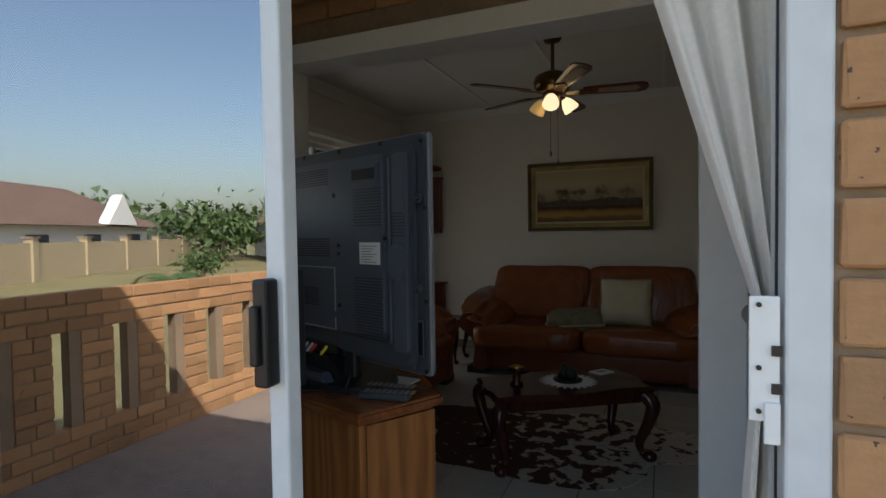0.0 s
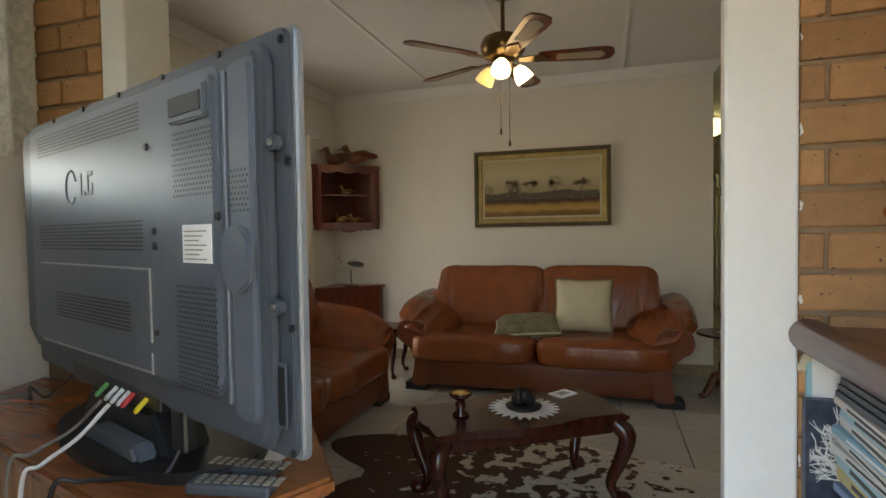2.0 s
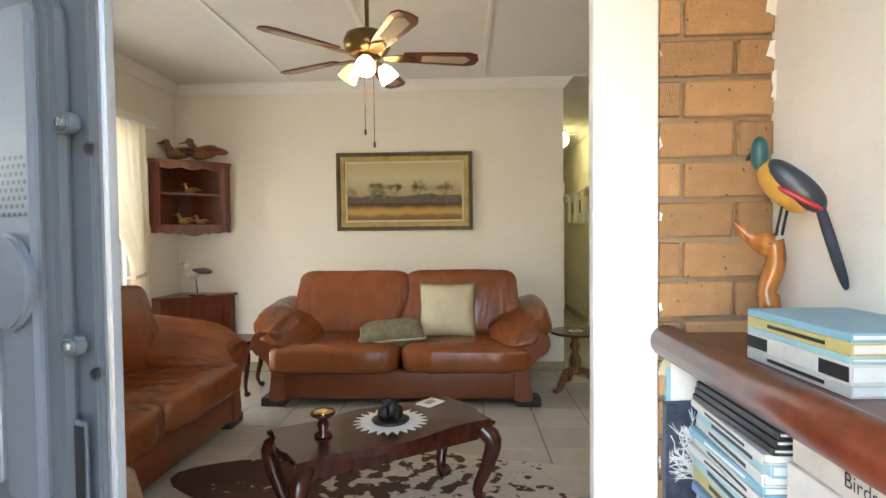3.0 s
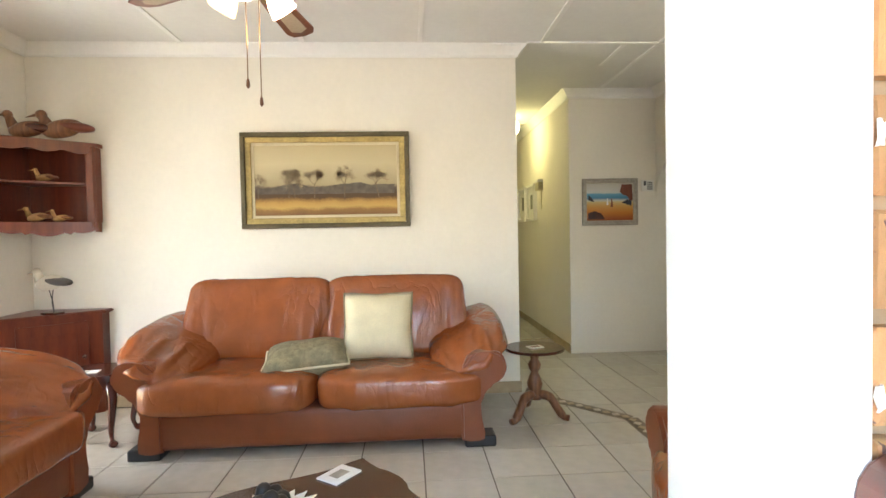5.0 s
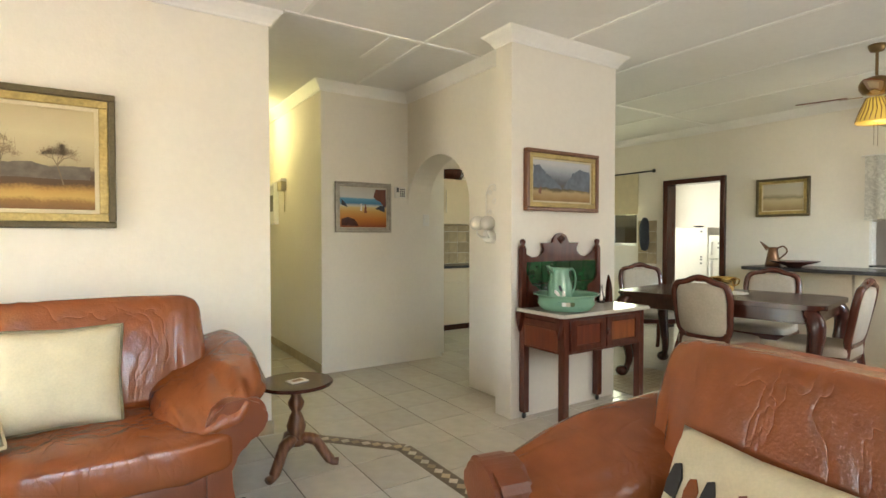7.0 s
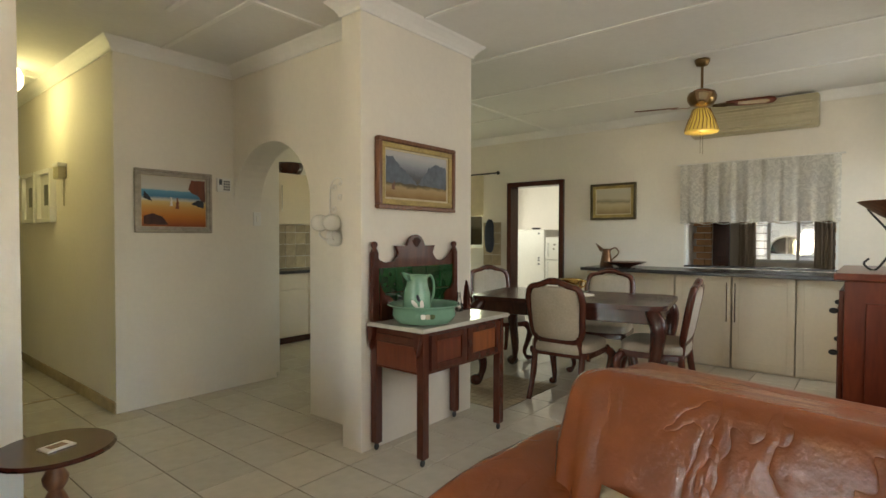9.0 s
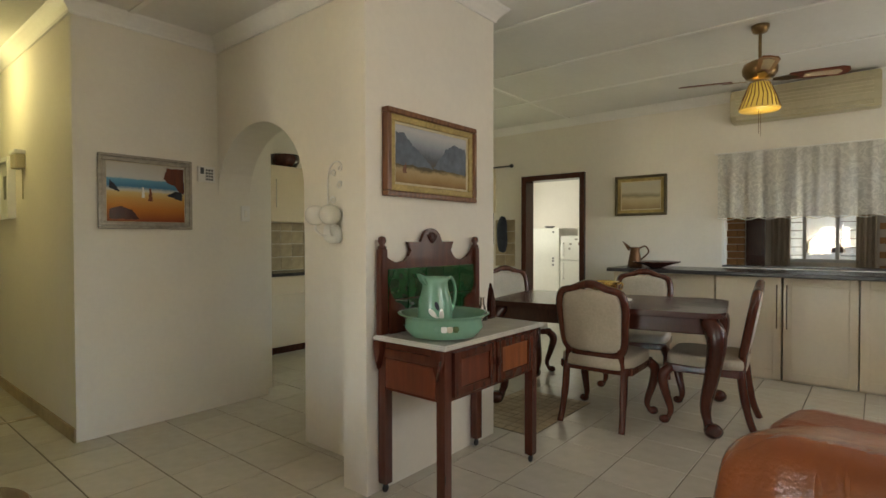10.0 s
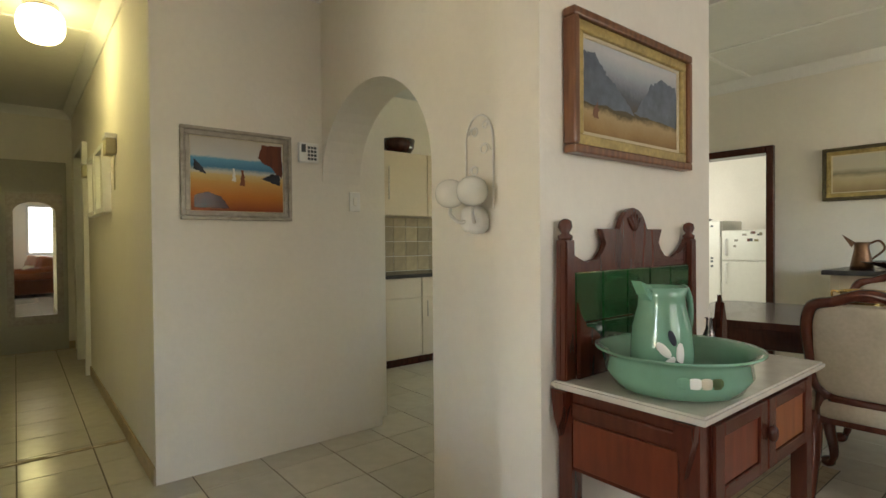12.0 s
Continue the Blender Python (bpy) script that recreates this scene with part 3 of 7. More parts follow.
# sliding glass door, half open
door = tagged(new("door_sliding"), "half-open sliding glass door in a white aluminium frame", "door", kind="structure")
door.location = (0, -0.05, 0)
for nm, b in (("track", (-1.5, 1.07, 0.012, 0.39, 1.14, 0.04)), ("head", (-1.5, 1.06, 2.06, 0.39, 1.14, 2.12)), ("jamb", (0.342, 1.055, 0.04, 0.39, 1.15, 2.06)), ("jamb", (-1.5, 1.06, 0.04, -1.44, 1.14, 2.06))):
    part(nm, B(*b, bevel=0.004), alu, door)
part("jamb_groove", B(0.339, 1.094, 0.04, 0.3415, 1.1, 2.06), black, door)
leafx0, leafx1 = -1.42, -0.405
for nm, b in (("stile", (leafx1 - 0.042, 1.08, 0.05, leafx1, 1.12, 2.05)), ("stile", (leafx0, 1.08, 0.05, leafx0 + 0.05, 1.12, 2.05)), ("rail", (leafx0 + 0.05, 1.08, 0.05, leafx1 - 0.042, 1.12, 0.12)), ("rail", (leafx0 + 0.05, 1.08, 1.98, leafx1 - 0.042, 1.12, 2.05))):
    part(nm, B(*b, bevel=0.005), alu, door)
part("pane", B(leafx0 + 0.05, 1.097, 0.12, leafx1 - 0.042, 1.103, 1.98), mirrored, door)
handle = part("handle", B(leafx1 - 0.042, 1.042, 1.02, leafx1 - 0.012, 1.079, 1.21, bevel=0.006), black, door, "black plastic pull handle")
part("grip", B(leafx1 - 0.038, 1.028, 1.06, leafx1 - 0.022, 1.043, 1.165, bevel=0.005), black, handle)
part("inner_handle", B(leafx1 - 0.04, 1.121, 1.0, leafx1 - 0.01, 1.15, 1.22, bevel=0.005), black, door)
keeper = part("lock_keeper", B(0.305, 1.052, 1.055, 0.337, 1.057, 1.205, bevel=0.002), white_paint, door, "white metal lock keeper plate")
part("keeper_foot", B(0.32, 1.046, 1.03, 0.337, 1.052, 1.08, bevel=0.002), white_paint, keeper)
for z in (1.195, 1.12, 1.068):
    part("screw", L([(0.003, 0), (0.003, 0.003)], (0.315, 1.0515, z), 10, pose(0, 0, 0, 90)), black, keeper)
for z in (1.09, 1.135):
    part("slot", B(0.328, 1.048, z, 0.338, 1.053, z + 0.012), black, keeper)

# doorway to the pantry
frame_ = tagged(new("door_pantry"), "empty doorway with a dark stained wooden frame", "doorway", kind="structure")
for nm, b in (("jamb", (6.40, 5.925, 0, 6.60, 5.985, 1.985)), ("jamb", (6.40, 6.695, 0, 6.60, 6.76, 1.985)), ("head", (6.40, 5.985, 1.92, 6.60, 6.695, 1.985))):
    part(nm, B(*b, bevel=0.008), wood, frame_)
for z in (0.25, 1.0, 1.65):
    part("hinge", B(6.5, 5.985, z, 6.53, 5.992, z + 0.09, bevel=0.002), chrome, frame_, "steel hinge leaf without a door")
# end door of the passage with a tall mirror
dr = tagged(new("door_passage"), "grey painted door with a tall arched mirror", "door", kind="structure")
grey_door = mat("grey green door paint", (0.36, 0.35, 0.28), 0.5, vary=0.05)
part("leaf", B(0.86, 11.26, 0.01, 1.64, 11.299, 2.05, bevel=0.004), grey_door, dr)
mframe = part("mirror_frame", slab([(1.12, 0.3), (1.6, 0.3), (1.6, 1.7), (1.12, 1.7)], 11.235, 11.262, "y", 0.008), pewter, dr, "pale wooden mirror frame")
mo = [(1.18, 0.4), (1.54, 0.4), (1.54, 1.5)] + [(1.36 + 0.18 * math.cos(a), 1.5 + 0.11 * math.sin(a)) for a in [math.pi * k / 12 for k in range(1, 12)]] + [(1.18, 1.5)]
part("mirror_glass", slab(mo, 11.229, 11.234, "y"), mirror_m, mframe, "tall arched mirror glass")
part("door_handle", T([(0.92, 11.255, 1.0), (0.92, 11.2, 1.0), (1.0, 11.2, 1.0)], 0.009), chrome, dr)
side = tagged(new("door_side"), "white painted open side door frame", "door frame", kind="structure")
for b in ((1.66, 9.72, 0, 1.86, 9.77, 2.06), (1.66, 10.53, 0, 1.86, 10.58, 2.06), (1.66, 9.77, 2.02, 1.86, 10.53, 2.06)):
    part("jamb", B(*b, bevel=0.004), white_paint, side)
# ---- living room ----
def RX(d):
    return Matrix.Rotation(radians(d), 3, "X")


def RY(d):
    return Matrix.Rotation(radians(d), 3, "Y")


def RZ(d):
    return Matrix.Rotation(radians(d), 3, "Z")


def padded(c, s, e, rot, crease, nu=64, nv=32, warp=None):
    """A leather pad: a rounded box of half sizes s whose skin follows crease(p), in metres, outwards."""
    bm = blob(bmesh.new(), (0, 0, 0), s, e, nu=nu, nv=nv)
    bm.normal_update()
    for v, d in [(v, v.normal * crease(v.co)) for v in bm.verts]:
        v.co += d
    for v in bm.verts:
        if warp:
            v.co = warp(v.co)
        v.co = (rot @ v.co if rot else v.co) + Vector(c)
    return bm


def ridge(x, y, z):
    return 1 - 2.6 * abs(noise.noise(Vector((x, y, z))))


def sofa(m, half, seats, label, group, rest=0.93, pad=0.575, fold=1.0, arm_w=0.245, arm_l=0.47):
    t = thing("sofa", m, label, "sofa", group)
    part("base", B(-half + 0.15, -0.485, 0.05, half - 0.15, 0.4, 0.27, bevel=0.04, seg=4), leather_dark, t, smooth=True)
    part("back_shell", B(-half + 0.17, 0.26, 0.2, half - 0.17, 0.46, 0.86, bevel=0.06, seg=4), leather_dark, t)
    w = (2 * half - 0.42) / seats
    for k in range(seats):
        c = -half + 0.21 + w * (k + 0.5)
        first, last = k == 0, k == seats - 1
        def spread(p, first=first, last=last):
            f = max(0.0, min(1.0, (-p.y - 0.3) / 0.08))
            if p.x < -w * 0.2 and first or p.x > w * 0.2 and last:
                p.x += math.copysign(0.1 * f * min(1, (abs(p.x) - w * 0.2) / (w * 0.25)), p.x)
            return p
        part("seat_cushion", padded((c, -0.115, 0.348), (w / 2 + 0.008, 0.44, 0.11), 0.38, None, lambda p, c=c: 0.01 * ridge(p.x * 8 + c * 3, p.y * 2.2, 1.5) * (0.35 if p.y > -0.2 else 1.0) + 0.012 * noise.noise(Vector((p.x * 3 + c, p.y * 3, 0))), 72, 30, spread), leather, t, smooth=True)
        part("back_cushion", padded((c, 0.2, 0.66), (w / 2 + 0.025, 0.175, rest - 0.66), 0.26, RX(-12), lambda p, c=c: fold * (0.036 * ridge(p.x * 10 + c * 5, 0.3, p.z * 1.9 + 3) + 0.018 * ridge(p.x * 21 + c, 2.3, p.z * 4)) * max(0.12, min(1.0, 0.75 - p.z * 2.6)), 96, 44), leather, t, smooth=True)
    for s in (-1, 1):
        arm = part("arm", B(s * (half - 0.21) - 0.06, -0.40, 0.07, s * (half - 0.21) + 0.06, 0.42, 0.46, bevel=0.05, seg=3), leather_dark, t)
        o = [(-0.1, 0.05), (0.03, 0.05), (0.015, 0.18), (0.012, 0.29), (0.045, 0.35), (0.1, 0.37), (0.145, 0.405), (0.16, 0.46), (0.145, 0.52), (0.1, 0.55), (0.02, 0.55), (-0.06, 0.52), (-0.1, 0.44)]
        o = [(q[0], q[1]) for q in spline([(s * (half - 0.17) + s * a, b, 0) for a, b in o], 3)]
        part("scroll_panel", slab(o, -0.5, -0.39, "y", 0.014), leather_dark, arm, smooth=False)
        part("roll", BL((s * (half - 0.1), 0.0, 0.46), (0.105, 0.43, 0.095), 0.6, None, 0.015, 6), leather_dark, arm, smooth=True)
        part("arm_pad", padded((s * (half - 0.19), -0.035, pad - 0.03), (arm_w, arm_l, 0.085), 0.6, RX(9) @ RY(-s * 22), lambda p, s=s: fold * (0.02 * ridge(p.x * 9 + s, p.y * 2.4, p.z * 9) + 0.01 * ridge(p.x * 22, p.y * 4 + s, p.z * 20)) * min(1.0, max(0.2, 0.45 - p.y * 1.6)), 72, 36, lambda p: Vector((p.x * (1 - 0.22 * max(0, -p.y / 0.46) ** 2), p.y, p.z * (1 - 0.3 * max(0, -p.y / 0.46) ** 2)))), leather, t, smooth=True)
        for y in (-0.4, 0.36):
            part("foot", B(s * (half - 0.16) - 0.09, y - 0.08, 0, s * (half - 0.16) + 0.09, y + 0.06, 0.065, bevel=0.012), black, t, "dark wooden block foot")
    return t


sofa(pose(-0.44, 5.25, 0), 1.09, 2, "tan leather two-seat sofa with puffy creased cushions", "leather lounge suite")
sofa(pose(-1.95, 3.55, 0, 0, 0, 90), 1.02, 2, "tan leather sofa beside the curtained window", "leather lounge suite")
sofa(pose(1.43, 2.92, 0, 0, 0, -101) @ Matrix.Diagonal((1, 1.15, 1, 1)), 0.82, 1, "wide tan leather armchair with a printed cushion", "leather lounge suite", 0.89, 0.55, 0.45, 0.19, 0.41)


def throw(name, m, w, h, d, material, label, trim=None):
    t = thing(name, m, label, "cushion")
    bm = bmesh.new()
    n = 18
    top, bot = [], []
    for j in range(n + 1):
        for i in range(n + 1):
            u, v = 2 * i / n - 1, 2 * j / n - 1
            k = max(0.0, (1 - u ** 4) * (1 - v ** 4)) ** 0.55
            pinch = 1 - 0.06 * (1 - abs(u)) * abs(v) ** 3 - 0.0
            pin2 = 1 - 0.06 * (1 - abs(v)) * abs(u) ** 3
            z = d / 2 * k * (1 + 0.12 * noise.noise(Vector((u * 2, v * 2, w * 9))))
            p = (u * w / 2 * pin2, v * h / 2 * pinch)
            top.append(bm.verts.new((p[0], p[1], z)))
            bot.append(bm.verts.new((p[0], p[1], -z)))
    for g, flip in ((top, False), (bot, True)):
        for j in range(n):
            for i in range(n):
                q = [g[j * (n + 1) + i], g[j * (n + 1) + i + 1], g[(j + 1) * (n + 1) + i + 1], g[(j + 1) * (n + 1) + i]]
                bm.faces.new(q[::-1] if flip else q)
    bmesh.ops.remove_doubles(bm, verts=bm.verts, dist=0.0004)
    part("cover", bm, material, t, smooth=True)
    if trim:
        rim = [(w / 2 * u * (1 - 0.06 * (1 - abs(v)) * abs(u) ** 3), h / 2 * v * (1 - 0.06 * (1 - abs(u)) * abs(v) ** 3), 0) for u, v in [(-1 + k / 6, -1) for k in range(12)] + [(1, -1 + k / 6) for k in range(12)] + [(1 - k / 6, 1) for k in range(12)] + [(-1, 1 - k / 6) for k in range(13)]]
        part("piping", T(rim, 0.007, 6), trim, t, "darker corded piping")
    return t


throw("cushion", pose(-0.1, 5.11, 0.655, 76, 0, -3), 0.43, 0.41, 0.14, linen, "plain cream linen cushion with corded edge on the sofa", olive)
throw("cushion", pose(-0.52, 5.0, 0.495, 12, -4, 6), 0.5, 0.31, 0.17, olive, "olive woven cushion lying flat on the sofa", linen)
c3 = throw("cushion", pose(1.37, 3.12, 0.515, 66, 0, -101), 0.5, 0.36, 0.14, linen, "cream cushion printed with small guinea fowl shapes", None)
for k, (x, h, mt) in enumerate(((-0.17, 0.09, black), (-0.11, 0.07, leather), (-0.06, 0.085, black), (0.03, 0.09, redwood), (0.08, 0.065, black), (0.13, 0.09, olive), (0.18, 0.07, black))):
    part("print", slab([(x - 0.018, -0.01), (x + 0.018, -0.015), (x + 0.022, -0.01 + h * 0.6), (x + 0.006, -0.01 + h), (x - 0.012, -0.01 + h * 0.9), (x - 0.02, -0.01 + h * 0.4)], 0.066 - 0.002, 0.0715), mt, c3, "dark printed bird shape")

# large landscape over the sofa
veld = canvas("veld landscape", [(0.0, (0.2, 0.11, 0.045)), (0.06, (0.26, 0.14, 0.05)), (0.11, (0.5, 0.33, 0.1)), (0.17, (0.46, 0.28, 0.08)), (0.21, (0.3, 0.17, 0.055)), (0.25, (0.1, 0.055, 0.028)), (0.32, (0.085, 0.055, 0.035)), (0.4, (0.12, 0.09, 0.07)), (0.44, (0.4, 0.33, 0.2)), (0.75, (0.56, 0.49, 0.31)), (1.0, (0.48, 0.4, 0.24))], 0.85, 0.05, 6, 0.5)
beach = canvas("beach scene", [(0.0, (0.25, 0.06, 0.015)), (0.2, (0.5, 0.17, 0.03)), (0.4, (0.6, 0.33, 0.09)), (0.5, (0.62, 0.48, 0.22)), (0.54, (0.55, 0.55, 0.5)), (0.6, (0.06, 0.2, 0.36)), (0.72, (0.12, 0.33, 0.5)), (0.75, (0.55, 0.56, 0.55)), (1.0, (0.5, 0.47, 0.42))], 0.8, 0.03, 7, 0.36)
hills = canvas("mountain landscape", [(0.0, (0.12, 0.06, 0.025)), (0.15, (0.32, 0.2, 0.08)), (0.28, (0.42, 0.31, 0.16)), (0.34, (0.1, 0.08, 0.04)), (0.5, (0.1, 0.11, 0.13)), (0.7, (0.33, 0.36, 0.4)), (0.85, (0.5, 0.5, 0.5)), (1.0, (0.42, 0.46, 0.52))], 0.8, 0.12, 5, 0.34)
village = canvas("village scene", [(0.0, (0.28, 0.2, 0.1)), (0.25, (0.45, 0.36, 0.2)), (0.4, (0.5, 0.42, 0.26)), (0.5, (0.25, 0.22, 0.14)), (0.62, (0.5, 0.46, 0.34)), (1.0, (0.48, 0.46, 0.38))], 0.5, 0.1, 9, 0.3)


def painting(m, w, h, fw, outer, inner, art, label, depth=0.035, slip=0.02):
    """Framed picture, facing -y, its back on y = 0."""
    t = thing("painting", m, label, "painting")
    def bars(nm, w, h, fw, y0, y1, mt, bev):
        for b in ((-w / 2, y0, h / 2 - fw, w / 2, y1, h / 2), (-w / 2, y0, -h / 2, w / 2, y1, -h / 2 + fw), (-w / 2, y0, -h / 2 + fw, -w / 2 + fw, y1, h / 2 - fw), (w / 2 - fw, y0, -h / 2 + fw, w / 2, y1, h / 2 - fw)):
            part(nm, B(*b, bevel=bev), mt, t)
    bars("frame", w, h, fw * 0.45, -depth, -0.001, outer, 0.006)
    bars("inner_frame", w - fw * 0.9, h - fw * 0.9, fw * 0.55, -depth * 0.75, -0.002, inner, 0.005)
    bars("slip", w - fw * 2, h - fw * 2, slip, -depth * 0.5, -0.003, linen, 0.002)
    part("canvas", B(-w / 2 + fw + slip, -depth * 0.4, -h / 2 + fw + slip, w / 2 - fw - slip, -0.004, h / 2 - fw - slip), art, t, "painted canvas")
    return t


pic = painting(pose(-0.495, 5.779, 1.632), 1.225, 0.70, 0.075, gilt_dark, gold, veld, "wide gilt-framed painting of trees in dry veld", 0.05)
rnd = random.Random(5)
dabs = mat("brown tree paint", (0.13, 0.09, 0.05), 0.5, vary=0.3)
haze_dabs = mat("pale twig paint", (0.28, 0.21, 0.12), 0.5, vary=0.3)


def stroke(bm, a, b, w0, w1, y):
    """One flat brush stroke from a to b in the picture's plane."""
    dx, dz = b[0] - a[0], b[1] - a[1]
    d = math.hypot(dx, dz) or 1
    nx, nz = -dz / d, dx / d
    bm.faces.new([bm.verts.new((p[0] + s_ * nx * w, y, p[1] + s_ * nz * w)) for p, w, s_ in ((a, w0, 1), (a, w0, -1), (b, w1, -1), (b, w1, 1))])


def painted_tree(pic, y, x, base, h, lean, spread, depth=4):
    bm, leaf = bmesh.new(), bmesh.new()
    def grow(a, ang, ln, w, lev):
        b = (a[0] + ln * math.sin(ang), a[1] + ln * math.cos(ang))
        stroke(bm, a, b, w, w * 0.6, y - 0.00005 * lev)
        if lev >= 2:
            for _ in range(5):
                c = (b[0] + rnd.gauss(0, h * 0.05), b[1] + rnd.gauss(0, h * 0.04))
                q, an = rnd.uniform(0.012, 0.034) * h, rnd.uniform(0, 6.3)
                stroke(leaf, c, (c[0] + q * math.cos(an), c[1] + q * math.sin(an)), q * 0.35, q * 0.2, y - 0.0004)
        if lev < depth:
            for k in range(3 if lev else 4):
                grow(b, ang + rnd.uniform(-spread, spread), ln * rnd.uniform(0.5, 0.8) * (0.62 if lev == 0 else 1), w * 0.6, lev + 1)
    grow((x, base), lean, h * 0.5, h * 0.018, 0)
    tr = part("painted_tree", bm, dabs, pic, "brown painted tree")
    part("painted_twig", leaf, haze_dabs, tr, "pale brown brush strokes")


def rough(outline, amount, steps=7, seed=1):
    """The same outline with uneven brushed edges."""
    r_ = random.Random(seed)
    out = []
    for k, a in enumerate(outline):
        b = outline[(k + 1) % len(outline)]
        out += [(a[0] + (b[0] - a[0]) * i / steps + r_.uniform(-amount, amount), a[1] + (b[1] - a[1]) * i / steps + r_.uniform(-amount, amount)) for i in range(steps)]
    return out


part("painted_hill", slab(rough([(-0.5, -0.06), (-0.4, -0.055), (-0.28, -0.025), (-0.2, -0.02), (-0.12, -0.05), (0, -0.045), (0.1, -0.03), (0.25, -0.018), (0.33, -0.04), (0.5, -0.03), (0.5, -0.1), (-0.5, -0.1)], 0.003), -0.0204, -0.0199, "y"), mat("grey brown hill paint", (0.1, 0.08, 0.06), 0.5, vary=0.35), pic, "grey brown painted hills")
for x, h, lean in ((-0.275, 0.2, 0.05), (-0.23, 0.16, -0.1), (-0.087, 0.19, 0.0), (0.13, 0.2, 0.05), (0.385, 0.2, -0.25), (-0.495, 0.16, 0.0)):
    painted_tree(pic, -0.0206, x, -0.13, h, lean, 0.95)

# ceiling fan with three lamps
def fan(m, label, blade_r, turn, blades, metal):
    t = thing("ceiling_fan", m, label, "ceiling fan")
    part("canopy", L([(0.015, -0.06), (0.05, -0.05), (0.065, -0.02), (0.068, 0)], (0, 0, 0)), metal, t, smooth=True)
    part("rod", L([(0.012, -0.26), (0.012, -0.05)]), metal, t)
    part("motor", L([(0.05, -0.395), (0.1, -0.385), (0.125, -0.35), (0.13, -0.315), (0.115, -0.28), (0.06, -0.255), (0.02, -0.245)], seg=28), metal, t, smooth=True)
    for k in range(blades):
        a = radians(turn + 360 / blades * k)
        o = [(0.2, -0.045), (0.3, -0.055), (blade_r - 0.06, -0.068), (blade_r - 0.015, -0.05), (blade_r, 0), (blade_r - 0.015, 0.05), (blade_r - 0.06, 0.068), (0.3, 0.055), (0.2, 0.045)]
        bm = slab(o, -0.004, 0.004)
        mm = Matrix.Translation((0, 0, -0.392)) @ Matrix.Rotation(a, 4, "Z") @ Matrix.Rotation(radians(-11), 4, "X")
        bmesh.ops.transform(bm, verts=bm.verts, matrix=mm)
        bl = part("blade", bm, redwood if metal is bronze else wood, t)
        bm = slab([(0.3, -0.03), (blade_r - 0.08, -0.038), (blade_r - 0.05, 0), (blade_r - 0.08, 0.038), (0.3, 0.03)], -0.0065, -0.0042)
        bmesh.ops.transform(bm, verts=bm.verts, matrix=mm)
        part("cane_inlay", bm, seat_cloth, bl, "pale cane inlay")
        bm = slab([(0.09, -0.02), (0.2, -0.04), (0.27, 0), (0.2, 0.04), (0.09, 0.02)], -0.012, -0.0068)
        bmesh.ops.transform(bm, verts=bm.verts, matrix=mm)
        part("blade_iron", bm, metal, bl)
    return t


f1 = fan(pose(-0.487, 3.92, CEIL - 0.001), "bronze ceiling fan with wooden blades and three lit lamps", 0.62, 9.6, 5, bronze)
part("light_kit", L([(0.02, -0.47), (0.045, -0.46), (0.05, -0.42), (0.07, -0.405), (0.06, -0.394)]), bronze, f1, smooth=True)
for k in range(3):
    a = radians(35 + 120 * k)
    d = Vector((math.cos(a), math.sin(a), 0))
    m3 = Matrix.Rotation(a, 3, "Z") @ Matrix.Rotation(radians(-38), 3, "Y")
    arm = part("lamp_arm", T([d * 0.04 + Vector((0, 0, -0.42)), d * 0.085 + Vector((0, 0, -0.43))], 0.012), bronze, f1)
    part("shade", L([(0.05, -0.095), (0.056, -0.09), (0.048, -0.05), (0.035, -0.02), (0.02, 0)], d * 0.085 + Vector((0, 0, -0.43)), 16, m3), lampwhite if k != 1 else lampglass, arm, "lit tulip glass shade", smooth=True)
for x, l_ in ((-0.02, 0.33), (0.03, 0.4)):
    ch = part("pull_chain", T([(x, 0.02, -0.44), (x, 0.02, -0.45 - l_)], 0.0022, 6), bronze, f1)
    part("pull_bob", L([(0.002, -0.04), (0.008, -0.03), (0.006, -0.01), (0.002, 0)], (x, 0.02, -0.45 - l_), 10), midwood, ch)
lamp = new("fan_lamp", bpy.data.lights.new("fan_lamp", "POINT"))
lamp.data.energy, lamp.data.color, lamp.data.shadow_soft_size = 0.14, (1, 0.7, 0.35), 0.08
lamp.location = (-0.487, 3.92, 2.02)


def cabriole(bm, x, y, h, sx, sy, r=0.03, knee=0.05):
    """A curved leg from the corner down to a ball foot, bending outwards along sx, sy."""
    pts = spline([(x, y, h), (x + sx * knee * 0.8, y + sy * knee * 0.8, h * 0.84), (x + sx * knee * 0.5, y + sy * knee * 0.5, h * 0.55), (x - sx * knee * 0.05, y - sy * knee * 0.05, h * 0.25), (x + sx * knee * 0.2, y + sy * knee * 0.2, h * 0.1), (x + sx * knee * 0.55, y + sy * knee * 0.55, r * 0.95)], 4)
    n = len(pts)
    rs = [r * (1.25 - 1.25 * abs(i / n - 0.14) if i / n < 0.7 else 0.5 + (i / n - 0.7) * 1.9) for i in range(n)]
    tube(bm, pts, [max(0.011, q) for q in rs], 10)
    return blob(bm, (x + sx * knee * 0.6, y + sy * knee * 0.6, r * 0.95), (r * 1.15, r * 1.15, r * 0.95), 1.0, nu=12, nv=8)


